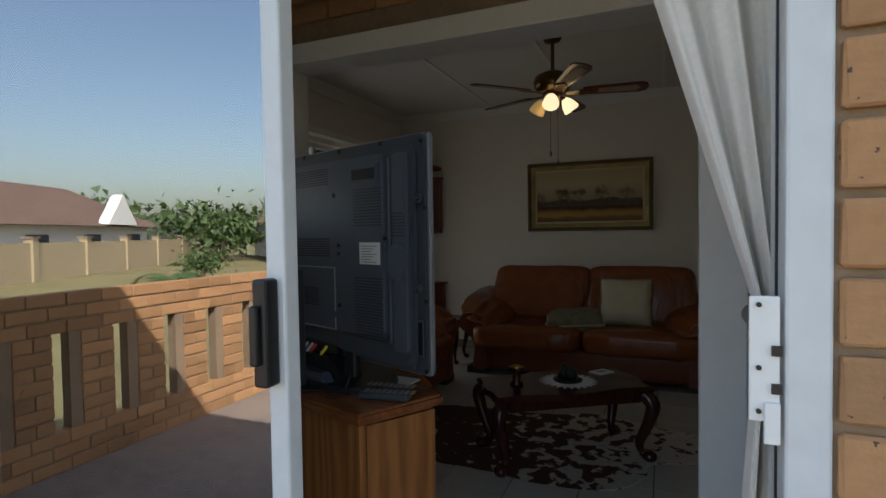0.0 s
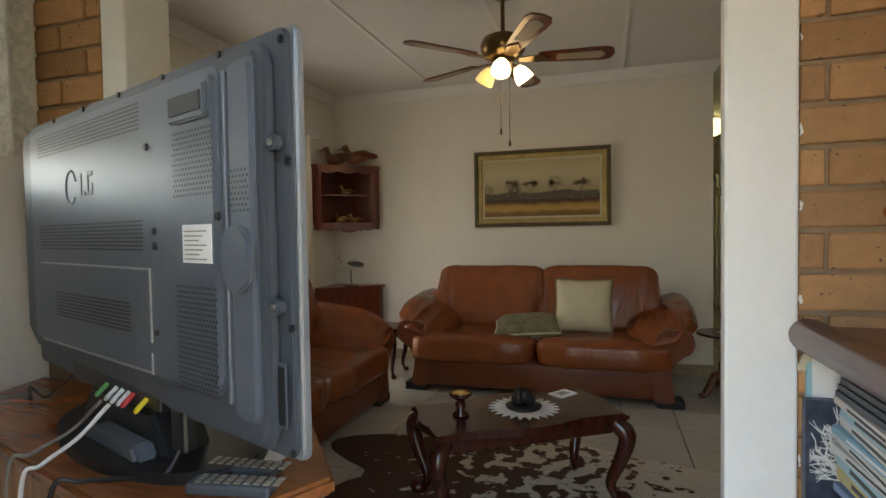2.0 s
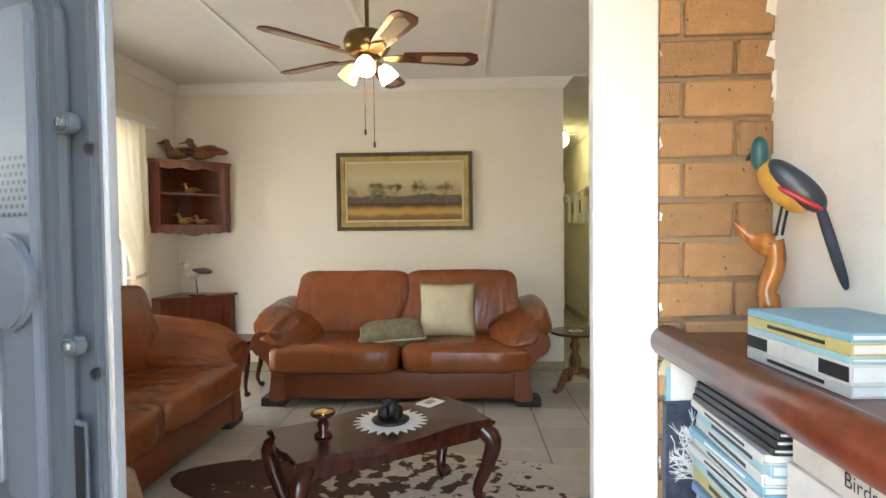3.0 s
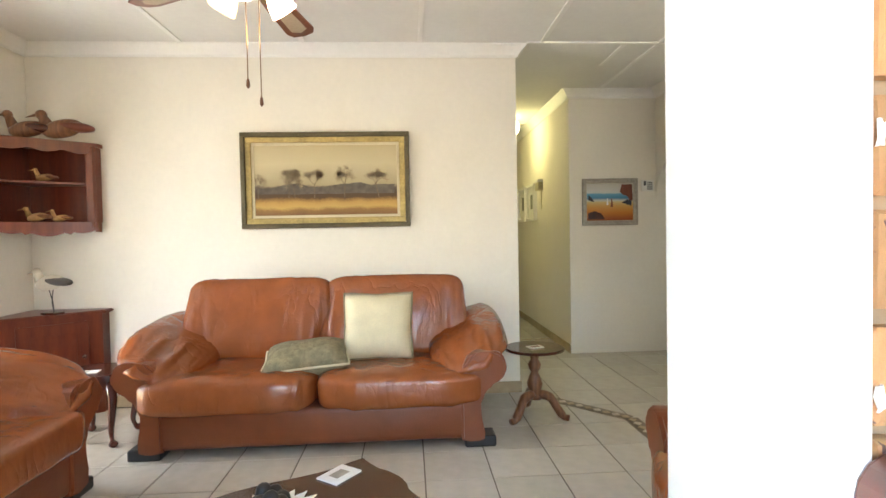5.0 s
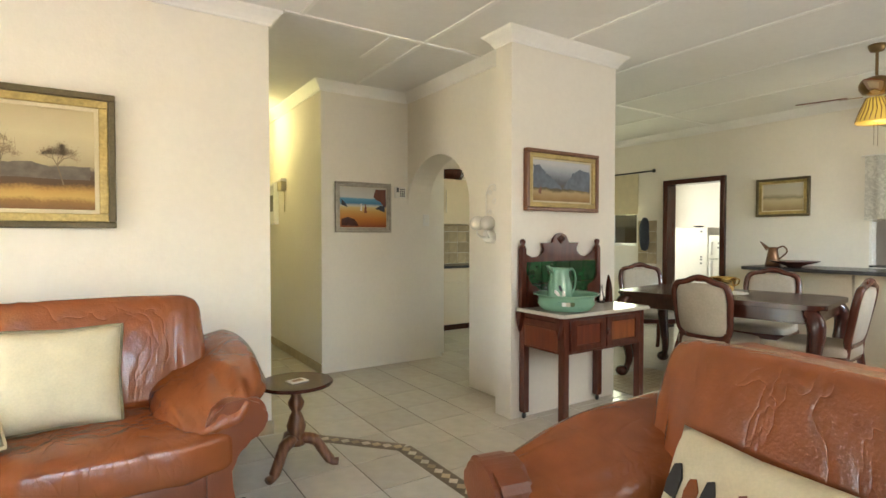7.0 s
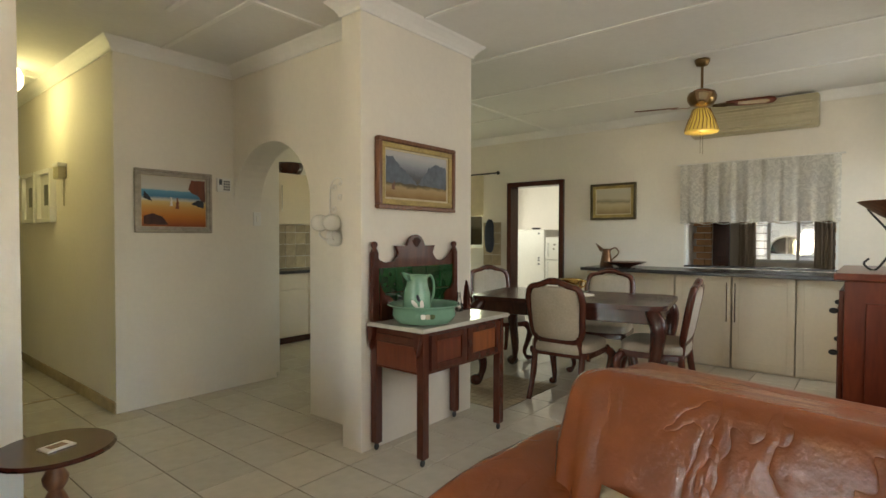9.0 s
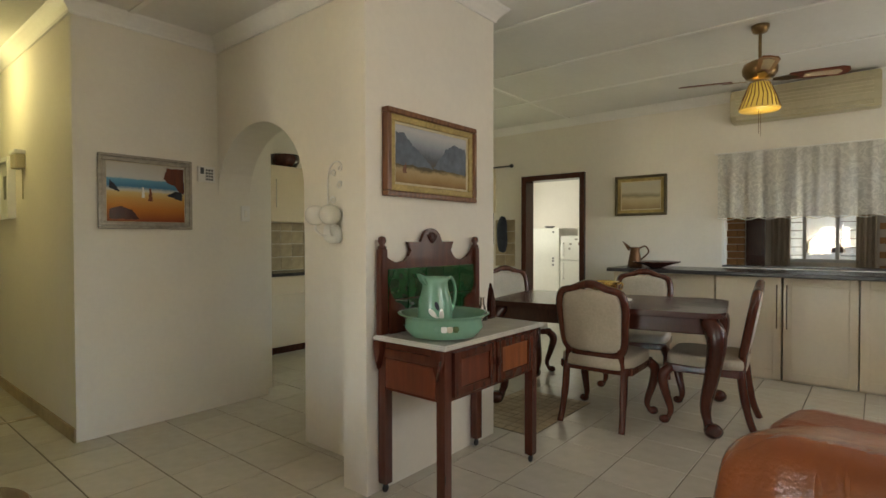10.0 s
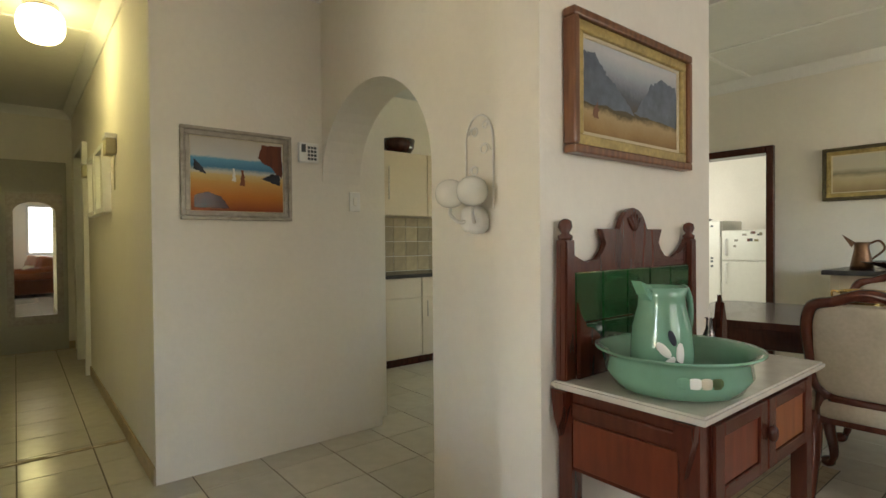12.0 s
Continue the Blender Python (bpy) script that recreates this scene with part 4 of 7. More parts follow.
# coffee table, turned a little in the room
ct = thing("coffee_table", pose(-0.33, 3.3, 0, 0, 0, 33), "dark polished wooden coffee table with carved curved legs", "table")
def wavy(w, h, n=14):
    pts = []
    for k in range(4 * n):
        q, s = divmod(k, n)
        s = s / n * 2 - 1
        e = 0.022 * math.cos(s * math.pi * 1.5)
        pts.append([(s * w, -h - e), (w + e, s * h), (-s * w, h + e), (-w - e, -s * h)][q])
    return pts
part("tabletop", slab(wavy(0.45, 0.215), 0.385, 0.42, "z", 0.008), wood, ct)
for b in ((-0.39, -0.18, 0.325, 0.39, -0.155, 0.385), (-0.39, 0.155, 0.325, 0.39, 0.18, 0.385), (-0.405, -0.15, 0.325, -0.38, 0.15, 0.385), (0.38, -0.15, 0.325, 0.405, 0.15, 0.385)):
    part("apron", B(*b, bevel=0.008), wood, ct)
for sx in (-1, 1):
    for sy in (-1, 1):
        part("leg", cabriole(bmesh.new(), sx * 0.39, sy * 0.165, 0.385, sx, sy, 0.034, 0.06), wood, ct, smooth=True)
CT = pose(-0.33, 3.3, 0.42, 0, 0, 33)
t = thing("candle_holder", CT @ pose(-0.27, 0.0, 0), "dark turned candle holder with a brass rim", "candle holder")
part("stem", L([(0.035, 0), (0.037, 0.01), (0.018, 0.025), (0.026, 0.05), (0.016, 0.07), (0.05, 0.092), (0.052, 0.1), (0.03, 0.101)]), wood, t, smooth=True)
part("cup", L([(0.042, 0.1005), (0.046, 0.107), (0.02, 0.108)]), brass, t, smooth=True)
t = thing("doily", CT @ pose(0.04, 0.01, 0), "white crocheted lace doily on the table", "doily")
star = [((0.145 + 0.02 * math.cos(k * math.pi)) * math.cos(2 * math.pi * k / 48), (0.145 + 0.02 * math.cos(k * math.pi)) * math.sin(2 * math.pi * k / 48)) for k in range(48)]
part("cloth", slab(star, 0.0005, 0.003), paper, t)
t = thing("carving", CT @ pose(0.04, 0.01, 0.003), "dark carved wooden ornament on the doily", "ornament")
bm = L([(0.08, 0), (0.085, 0.008), (0.07, 0.014)])
for k in range(7):
    a = k * 0.9
    blob(bm, (0.035 * math.cos(a), 0.03 * math.sin(a), 0.035 + 0.012 * (k % 3)), (0.024, 0.02, 0.03), 0.9, wrinkle=0.1, wscale=30, nu=12, nv=8)
part("figure", bm, black, t, smooth=True)
t = thing("booklet", CT @ pose(0.31, 0.13, 0, 0, 0, 20), "small white card lying on the coffee table", "card")
part("card", B(-0.06, -0.045, 0.0005, 0.06, 0.045, 0.006, bevel=0.001), paper, t)
part("printed_area", B(-0.03, -0.02, 0.0062, 0.03, 0.02, 0.0066), pewter, t)

# cowhide under the table
rnd = random.Random(9)
o = []
for k in range(64):
    a = 2 * math.pi * k / 64
    r = 0.86 + 0.13 * math.sin(3 * a + 0.7) + 0.12 * math.cos(5 * a) + rnd.uniform(-0.015, 0.015)
    o.append((1.12 * r * math.cos(a), 0.62 * r * math.sin(a)))
t = thing("cowhide_rug", pose(-0.42, 3.48, 0.001, 0, 0, 8), "brown and white cowhide rug with an uneven edge", "rug")
part("hide", slab(o, 0, 0.006), hide, t)

# turned side table by the wall end
def side_table(m):
    t = thing("side_table", m, "small round turned wooden side table on three feet", "side table")
    part("tabletop", L([(0.185, 0.53), (0.2, 0.535), (0.203, 0.545), (0.195, 0.555)], seg=32), wood, t, "dark polished top")
    part("column", L([(0.05, 0.15), (0.056, 0.18), (0.036, 0.2), (0.046, 0.23), (0.053, 0.27), (0.036, 0.33), (0.024, 0.36), (0.04, 0.39), (0.045, 0.42), (0.026, 0.46), (0.036, 0.5), (0.055, 0.53)]), midwood, t, smooth=True)
    for k in range(3):
        a = radians(95 + 120 * k)
        c, s = math.cos(a), math.sin(a)
        part("foot", T(spline([(0.03 * c, 0.03 * s, 0.19), (0.1 * c, 0.1 * s, 0.17), (0.15 * c, 0.15 * s, 0.09), (0.19 * c, 0.19 * s, 0.03), (0.23 * c, 0.23 * s, 0.022)], 5), [0.036] * 6 + [0.03] * 9 + [0.025] * 6, 8), midwood, t, smooth=True)
    return t


side_table(pose(0.91, 5.22, 0) @ Matrix.Diagonal((0.97, 0.97, 0.84, 1)))
t = thing("coaster", pose(0.91, 5.2, 0.467, 0, 0, 15), "small white card on the round side table", "card")
part("card", B(-0.05, -0.035, 0, 0.05, 0.035, 0.006, bevel=0.001), paper, t)
part("printed_area", B(-0.03, -0.02, 0.0062, 0.03, 0.02, 0.0068), midwood, t)

# small table in the corner
t = thing("corner_table", pose(-1.8, 5.15, 0), "small dark wooden table with curved legs", "side table")
part("tabletop", slab(rounded(0.36, 0.36, 0.08), 0.4, 0.43, "z", 0.008), wood, t)
part("apron", slab(rounded(0.3, 0.3, 0.05), 0.345, 0.4), wood, t)
for sx in (-1, 1):
    for sy in (-1, 1):
        part("leg", cabriole(bmesh.new(), sx * 0.125, sy * 0.125, 0.37, sx, sy, 0.022, 0.035), wood, t, smooth=True)
t = thing("note_card", pose(-1.83, 5.08, 0.4305, 0, 0, 10), "white note card on the small table", "card")
part("card", B(-0.06, -0.04, 0, 0.06, 0.04, 0.005, bevel=0.001), paper, t)
part("printed_area", B(-0.045, -0.025, 0.0052, 0.01, 0.02, 0.0056), pewter, t)
t = thing("plug_adapter", pose(-1.62, 5.765, 0.1), "white plug adapter with a cable at the wall foot", "plug")
part("socket", B(-0.07, -0.05, -0.03, 0.03, -0.001, 0.05, bevel=0.008), paper, t)
part("cord", T(spline([(0.03, -0.03, 0.0), (0.09, -0.04, 0.06), (0.14, -0.03, 0.02), (0.2, -0.02, -0.08)], 6), 0.004), paper, t)

# corner cupboard and corner shelf
CX, CY = -2.6, 5.78
cc = thing("corner_cabinet", pose(CX, CY, 0), "red brown wooden corner cupboard with panelled front", "cabinet")
plan = [(0.002, -0.002), (0.53, -0.002), (0.53, -0.09), (0.09, -0.47), (0.002, -0.47)]
part("body", slab([(a * 0.98, b * 0.98) for a, b in plan], 0.0, 0.705), redwood, cc)
part("cabinet_top", slab([(a * 1.04 if a > 0.01 else a, b * 1.04 if b < -0.01 else b) for a, b in plan], 0.705, 0.73, "z", 0.006), redwood, cc)
fd = Vector((0.53 - 0.09, -0.09 + 0.47, 0)).normalized()
fn = Vector((fd.y, -fd.x, 0))
mid = Vector((0.31, -0.28, 0)) * 0.98
def on_front(u0, u1, z0, z1, d0, d1):
    bm = bmesh.new()
    q = [mid + fd * u + fn * d + Vector((0, 0, z)) for z in (z0, z1) for d in (d0, d1) for u in (u0, u1)]
    v = [bm.verts.new(p) for p in q]
    for f in ((0, 1, 3, 2), (4, 5, 7, 6), (0, 1, 5, 4), (2, 3, 7, 6), (0, 2, 6, 4), (1, 3, 7, 5)):
        bm.faces.new([v[i] for i in f])
    bmesh.ops.bevel(bm, geom=list(bm.edges), offset=0.004, segments=1, affect="EDGES")
    return bm
dd = part("door", on_front(-0.2, 0.2, 0.06, 0.66, 0.0, 0.012), redwood, cc)
part("door_panel", on_front(-0.13, 0.13, 0.13, 0.59, 0.012, 0.02), redwood, dd)
part("knob", BL(mid + fd * 0.165 + fn * 0.03 + Vector((0, 0, 0.42)), (0.014, 0.014, 0.014), 1, nu=12, nv=8), wood, dd, smooth=True)
cs = thing("corner_shelf", pose(CX, CY, 1.28), "open red brown wooden corner shelf with scalloped edges", "shelf")
plan2 = [(0.002, -0.002), (0.5, -0.002), (0.5, -0.07), (0.07, -0.44), (0.002, -0.44)]
for z0, z1, k in ((0.05, 0.07, 0.97), (0.33, 0.345, 0.95), (0.6, 0.625, 1.03)):
    part("shelf_board", slab([(a * k if a > 0.01 else a, b * k if b < -0.01 else b) for a, b in plan2], z0, z1), redwood, cs)
part("back_panel", B(0.002, -0.014, 0.07, 0.5, -0.002, 0.6), redwood, cs)
part("back_panel", B(0.002, -0.44, 0.07, 0.014, -0.014, 0.6), redwood, cs)
part("side_panel", B(0.486, -0.07, 0.0, 0.5, -0.014, 0.6), redwood, cs)
part("side_panel", B(0.014, -0.44, 0.0, 0.07, -0.426, 0.6), redwood, cs)
fd2 = Vector((0.43, 0.37, 0)).normalized()
fn2 = Vector((fd2.y, -fd2.x, 0))
for nm, base_z, sgn in (("scalloped_rail", 0.6, -1), ("scalloped_apron", 0.05, -1)):
    bm = bmesh.new()
    pa, pb = Vector((0.07, -0.44, 0)), Vector((0.5, -0.07, 0))
    cols = []
    for k in range(33):
        p = pa.lerp(pb, k / 32)
        dz = base_z - 0.035 - 0.022 * abs(math.sin(k / 32 * math.pi * 3)) - (0.02 if nm[10] == "a" and 8 < k < 24 else 0)
        cols.append([bm.verts.new(p + fn2 * d + Vector((0, 0, z))) for d, z in ((0, base_z + 0.02), (0.014, base_z + 0.02), (0.014, dz), (0, dz))])
    for a, b in zip(cols, cols[1:]):
        for i in range(4):
            bm.faces.new((a[i], a[(i + 1) % 4], b[(i + 1) % 4], b[i]))
    bm.faces.new(cols[0]), bm.faces.new(cols[-1])
    part(nm, bm, redwood, cs)
for e in ((0.07, -0.44), (0.47, -0.1)):
    part("stile", B(e[0] - 0.02, e[1] - 0.005, 0.03, e[0] + 0.03, e[1] + 0.03, 0.6, bevel=0.004), redwood, cs)


def bird(name, m, s, body, wing, label, legs=0.0, neck=0.0):
    t = thing(name, m, label, "bird figure")
    bm = BL((0, 0, legs + 0.05 * s), (0.085 * s, 0.04 * s, 0.04 * s), 0.95, RY(-12), nu=20, nv=12)
    blob(bm, (-0.085 * s, 0, legs + 0.085 * s + neck), (0.024 * s, 0.02 * s, 0.022 * s), 1, nu=12, nv=8)
    tube(bm, [(-0.06 * s, 0, legs + 0.06 * s), (-0.085 * s, 0, legs + 0.085 * s + neck)], [0.028 * s, 0.017 * s], 8)
    tube(bm, [(-0.1 * s, 0, legs + 0.085 * s + neck), (-0.15 * s, 0, legs + 0.072 * s + neck)], [0.008 * s, 0.002], 6)
    part("figure", bm, body, t, smooth=True)
    part("wings", BL((0.048 * s, 0, legs + 0.058 * s), (0.088 * s, 0.042 * s, 0.023 * s), 0.9, RY(6), nu=16, nv=10), wing, t, smooth=True)
    if legs:
        part("legs", tube(T([(0.01, 0.012, legs + 0.02 * s), (-0.005, 0.012, legs * 0.5), (0.01, 0.012, 0.012)], 0.003, 6), [(0.0, -0.012, legs + 0.02 * s), (0.03, -0.012, legs * 0.55), (0.035, -0.012, 0.012)], 0.003, 6), black, t)
        part("plinth", B(-0.05, -0.035, 0, 0.07, 0.035, 0.014, bevel=0.003), wood, t)
    return t


bird("wader_figure", pose(-2.3, 5.5, 0.73, 0, 0, -15), 1.25, mat("pale painted wood", (0.5, 0.45, 0.36), 0.5), mat("brown painted wood", (0.06, 0.05, 0.045), 0.5), "carved wading bird with black wings on thin legs", 0.15, 0.03)
bird("carved_duck", pose(-2.42, 5.52, 1.905, 0, 0, 10), 1.3, midwood, wood, "carved wooden duck on the corner shelf", 0, 0.05)
bird("carved_duck", pose(-2.22, 5.56, 1.905, 0, 0, 5), 1.5, midwood, redwood, "long carved wooden pheasant on the corner shelf", 0, 0.04)
orn = mat("ochre painted wood", (0.4, 0.22, 0.08), 0.5, vary=0.2)
for x, y, z, s in ((-2.4, 5.55, 1.35, 0.7), (-2.28, 5.6, 1.35, 0.55), (-2.36, 5.58, 1.625, 0.6)):
    bird("carved_bird", pose(x, y, z, 0, 0, 20), s, orn, midwood, "small ochre carved bird on the shelf", 0, 0.03)

# curtains of the living room window
t = thing("curtain", pose(0, 0, 0), "cream curtain gathered by a tieback", "curtain")
gather = lambda u, v: u * (1 - 0.72 * math.exp(-((v - 0.57) / 0.28) ** 2)) if v < 0.57 else u * (0.28 + 0.3 * (v - 0.57))
part("cloth", cloth((-2.53, 5.2, 2.14), (0, -0.75, 0), (0, 0, -2.1), 60, 30, (1, 0, 0), 0.022, 7, 0, gather), curtain_m, t, smooth=True)
part("tieback", T([(-2.57, 5.22, 0.96), (-2.49, 5.1, 0.95), (-2.5, 4.98, 0.93), (-2.57, 5.0, 0.93)], 0.014), curtain_m, t)
part("tieback_hook", BL((-2.55, 5.22, 0.97), (0.02, 0.02, 0.02), 1, nu=10, nv=6), brass, t, smooth=True)
t = thing("curtain", pose(0, 0, 0), "sheer white curtain drawn to one side of the glass door", "curtain")
part("cloth", cloth((-2.57, 3.95, 2.13), (0, -0.7, 0), (0, 0, -2.1), 60, 8, (1, 0, 0), 0.014, 10), sheer_m, t, smooth=True)
t = thing("curtain_rail", pose(0, 0, 0), "white curtain pelmet rail on the wall", "curtain rail")
part("rail", B(-2.599, 3.05, 2.14, -2.5, 5.33, 2.2, bevel=0.005), white_paint, t)

# ---- sunroom ----
tc_ = thing("tv_cabinet", pose(0, 0, 0) @ Matrix.Diagonal((1, 1, 0.9725, 1)), "varnished pine television cabinet with an angled end", "cabinet")
top_o = [(-0.575, 1.525), (-0.43, 1.79), (-0.66, 2.08), (-1.74, 2.19), (-1.66, 1.86)]
bot_o = [(-0.60, 1.57), (-0.475, 1.8), (-0.68, 2.06), (-1.72, 2.17), (-1.65, 1.885)]
part("body", slab(bot_o, 0.0, 0.765), pine, tc_)
part("cabinet_top", slab(top_o, 0.765, 0.80, "z", 0.008), pine_top, tc_, "dark varnished top board")
part("plinth", slab([(a * 1.004 - 0.002, b * 0.996) for a, b in bot_o], 0.0, 0.07), pine_top, tc_)
sd = Vector((0.145, 0.24, 0)).normalized()
def on_side(u0, u1, z0, z1, d):
    n_ = Vector((sd.y, -sd.x, 0))
    p = Vector((-0.60, 1.57, 0))
    bm = bmesh.new()
    v = [bm.verts.new(p + sd * u + n_ * e + Vector((0, 0, z))) for z in (z0, z1) for e in (-0.002, d) for u in (u0, u1)]
    for f in ((0, 1, 3, 2), (4, 5, 7, 6), (0, 1, 5, 4), (2, 3, 7, 6), (0, 2, 6, 4), (1, 3, 7, 5)):
        bm.faces.new([v[i] for i in f])
    return bm
part("side_panel", on_side(0.02, 0.26, 0.1, 0.75, 0.01), pine, tc_)

tvm = pose(-0.386, 1.62, -0.0645, 0, 0, -20) @ Matrix.Diagonal((1.035, 1, 1.052, 1))
tv = thing("television", tvm, "large grey flat television seen from behind on its stand", "television")
W_, Z0, Z1 = 1.19, 0.892, 1.556
part("bezel", slab(rounded(W_ - 0.013, Z1 - Z0, 0.015, 3, -W_ / 2 - 0.0065, (Z0 + Z1) / 2), 0.012, 0.03, "y", 0.004), silver, tv, "silver outer bezel")
part("back_cover", slab(rounded(W_ - 0.025, Z1 - Z0 - 0.012, 0.02, 3, -W_ / 2 - 0.0065, (Z0 + Z1) / 2), 0.0, 0.0118, "y", 0.003), tv_dark, tv)
o1 = [(-0.055, 0.915), (-0.041, 0.94), (-0.041, 1.5), (-0.055, 1.525), (-1.13, 1.525), (-1.155, 1.5), (-1.155, 1.0), (-1.08, 0.95), (-0.4, 0.95), (-0.35, 0.915)]
part("housing", slab(o1, -0.035, -0.0002, "y", 0.012), tv_dark, tv)
part("rear_shell", slab(rounded(0.89, 0.52, 0.03, 4, -0.575, 1.245), -0.056, -0.0352, "y", 0.01), tv_m, tv)
part("side_strip", slab(rounded(0.066, 0.54, 0.015, 3, -0.075, 1.23), -0.05, -0.0352, "y", 0.007), tv_m, tv)
part("ridge", B(-0.12, -0.052, 0.98, -0.112, -0.036, 1.49, bevel=0.003), tv_m, tv)
part("mount_recess", slab([(-0.078 + 0.042 * math.cos(a), 1.205 + 0.052 * math.sin(a)) for a in [2 * math.pi * k / 28 for k in range(28)]], -0.062, -0.0503, "y", 0.004), tv_m, tv, smooth=False)


def vents(nm, u0, u1, z0, z1, y, du, dz, slot):
    bm = bmesh.new()
    k = 0
    z = z0
    while z < z1:
        u = u0 + (du / 2 if k % 2 and not slot else 0)
        while u < u1:
            b = (-u - (u1 - u0 if slot else du * 0.55), y - 0.0008, z, -u, y + 0.001, z + dz * 0.5)
            vs = [bm.verts.new(p) for p in ((b[0], b[1], b[2]), (b[3], b[1], b[2]), (b[3], b[1], b[5]), (b[0], b[1], b[5]))]
            bm.faces.new(vs)
            u += (u1 - u0 + 1) if slot else du
        z += dz
        k += 1
    return part(nm, bm, black, tv, "rows of dark ventilation holes")


vents("vent", 0.135, 0.262, 1.305, 1.41, -0.0565, 0.0095, 0.0085, False)
vents("vent", 0.135, 0.262, 0.985, 1.16, -0.0565, 0.0095, 0.0085, False)
vents("vent", 0.05, 0.1, 1.275, 1.335, -0.0505, 0.0095, 0.0085, False)
vents("vent", 0.385, 0.95, 1.435, 1.485, -0.0565, 0.01, 0.0075, True)
vents("vent", 0.385, 0.95, 1.215, 1.27, -0.0565, 0.01, 0.0075, True)
vents("vent", 0.45, 0.85, 1.06, 1.12, -0.0565, 0.01, 0.0075, True)
rec = part("hand_slot", slab(rounded(0.12, 0.055, 0.006, 2, -0.207, 1.452), -0.064, -0.056, "y", 0.003), tv_m, tv)
part("slot_opening", B(-0.258, -0.0655, 1.436, -0.156, -0.0642, 1.466), black, rec)
stk = part("sticker", B(-0.237, -0.0575, 1.197, -0.146, -0.0562, 1.259), paper, tv, "white information sticker")
for k in range(7):
    part("print_line", B(-0.23, -0.0582, 1.247 - k * 0.0075, -0.16 - 0.012 * (k % 3), -0.0577, 1.2495 - k * 0.0075), pewter, stk)
ring = [(-0.735 + 0.03 * math.cos(a), -0.0555, 1.352 + 0.036 * math.sin(a)) for a in [0.35 + 5.2 * k / 24 for k in range(25)]]
emblem_m = mat("moulded grey plastic", (0.2, 0.225, 0.26), 0.5, vary=0.03)
emb = part("emblem", T(ring, 0.003, 8), emblem_m, tv, "raised round maker's mark")
for b in ((-0.68, 1.33, -0.672, 1.378), (-0.672, 1.33, -0.652, 1.338), (-0.642, 1.33, -0.634, 1.378), (-0.634, 1.37, -0.612, 1.378), (-0.634, 1.33, -0.612, 1.338), (-0.62, 1.338, -0.612, 1.354)):
    part("emblem_bar", B(b[0], -0.0575, b[1], b[2], -0.055, b[3], bevel=0.001), emblem_m, emb)
for b in ((-0.95, 1.18, -0.36, 1.184), (-0.95, 0.992, -0.36, 0.996), (-0.364, 1.05, -0.36, 1.18), (-0.364, 0.996, -0.36, 1.03)):
    part("panel_seam", B(b[0], -0.0585, b[1], b[2], -0.0555, b[3]), silver, tv)
for u, z in ((0.34, 1.25), (0.34, 1.225), (0.018, 1.35), (0.018, 1.1), (0.125, 1.27), (0.34, 1.07), (0.36, 1.4), (0.03, 1.53), (0.2, 1.542), (0.4, 1.542), (0.6, 1.542), (0.8, 1.542), (1.0, 1.542), (0.022, 0.91)):
    part("screw", L([(0.007, 0), (0.006, 0.004), (0.003, 0.0045)], (-u, -0.056 if 0.1 < u < 1.2 and z < 1.5 else -0.002, z), 10, pose(0, 0, 0, 90)), black, tv)
for z in (1.375, 1.135):
    cl = part("side_clip", slab(rounded(0.03, 0.022, 0.009, 3, -0.0285, z), -0.03, -0.0122, "y", 0.004), tv_dark, tv, "rounded plastic edge clip")
    part("clip_screw", L([(0.006, 0), (0.005, 0.003)], (-0.026, -0.03, z), 10, pose(0, 0, 0, 90)), chrome, cl)
pocket = part("side_pocket", slab(rounded(0.022, 0.1, 0.003, 2, -0.029, 1.0), -0.016, -0.0122, "y", 0.002), tv_m, tv)
part("pocket_opening", B(-0.037, -0.0175, 0.956, -0.021, -0.0162, 1.044), black, pocket)
part("connector_bay", B(-0.85, -0.03, 0.905, -0.4, 0.0, 0.952, bevel=0.004), black, tv)
for u, c in ((0.53, (0.6, 0.6, 0.6)), (0.51, (0.5, 0.02, 0.02)), (0.56, (0.6, 0.6, 0.58)), (0.59, (0.6, 0.6, 0.6)), (0.45, (0.7, 0.55, 0.02)), (0.64, (0.1, 0.35, 0.1))):
    part("plug", L([(0.0055, 0), (0.0055, 0.028), (0.003, 0.034)], (-u, -0.03, 0.925), 10, pose(0, 0, 0, 180 - 50)), mat("plug colour", c, 0.4), tv)
part("stand_neck", slab([(-0.8, 0.815), (-0.38, 0.815), (-0.44, 0.9), (-0.75, 0.9)], -0.03, 0.07, "y", 0.008), black, tv)
part("neck_cover", slab([(-0.68, 0.815), (-0.4, 0.815), (-0.43, 0.85), (-0.62, 0.85)], -0.075, -0.03, "y", 0.008), tv_m, tv, "grey glossy stand cover")
part("stand_base", slab([(-0.58 + 0.34 * math.cos(2 * math.pi * k / 40), 0.05 + 0.17 * math.sin(2 * math.pi * k / 40)) for k in range(40)], 0.801, 0.822, "z", 0.006), black, tv)
part("bracket", B(-0.36, -0.03, 0.845, -0.31, 0.0, 0.95, bevel=0.008), black, tv)


def cable(label, pts, r, material):
    t = thing("cable", pose(0, 0, 0), label, "cable")
    part("cord", T(spline([tvm @ Vector(p) for p in pts], 7), r), material, t, smooth=True)


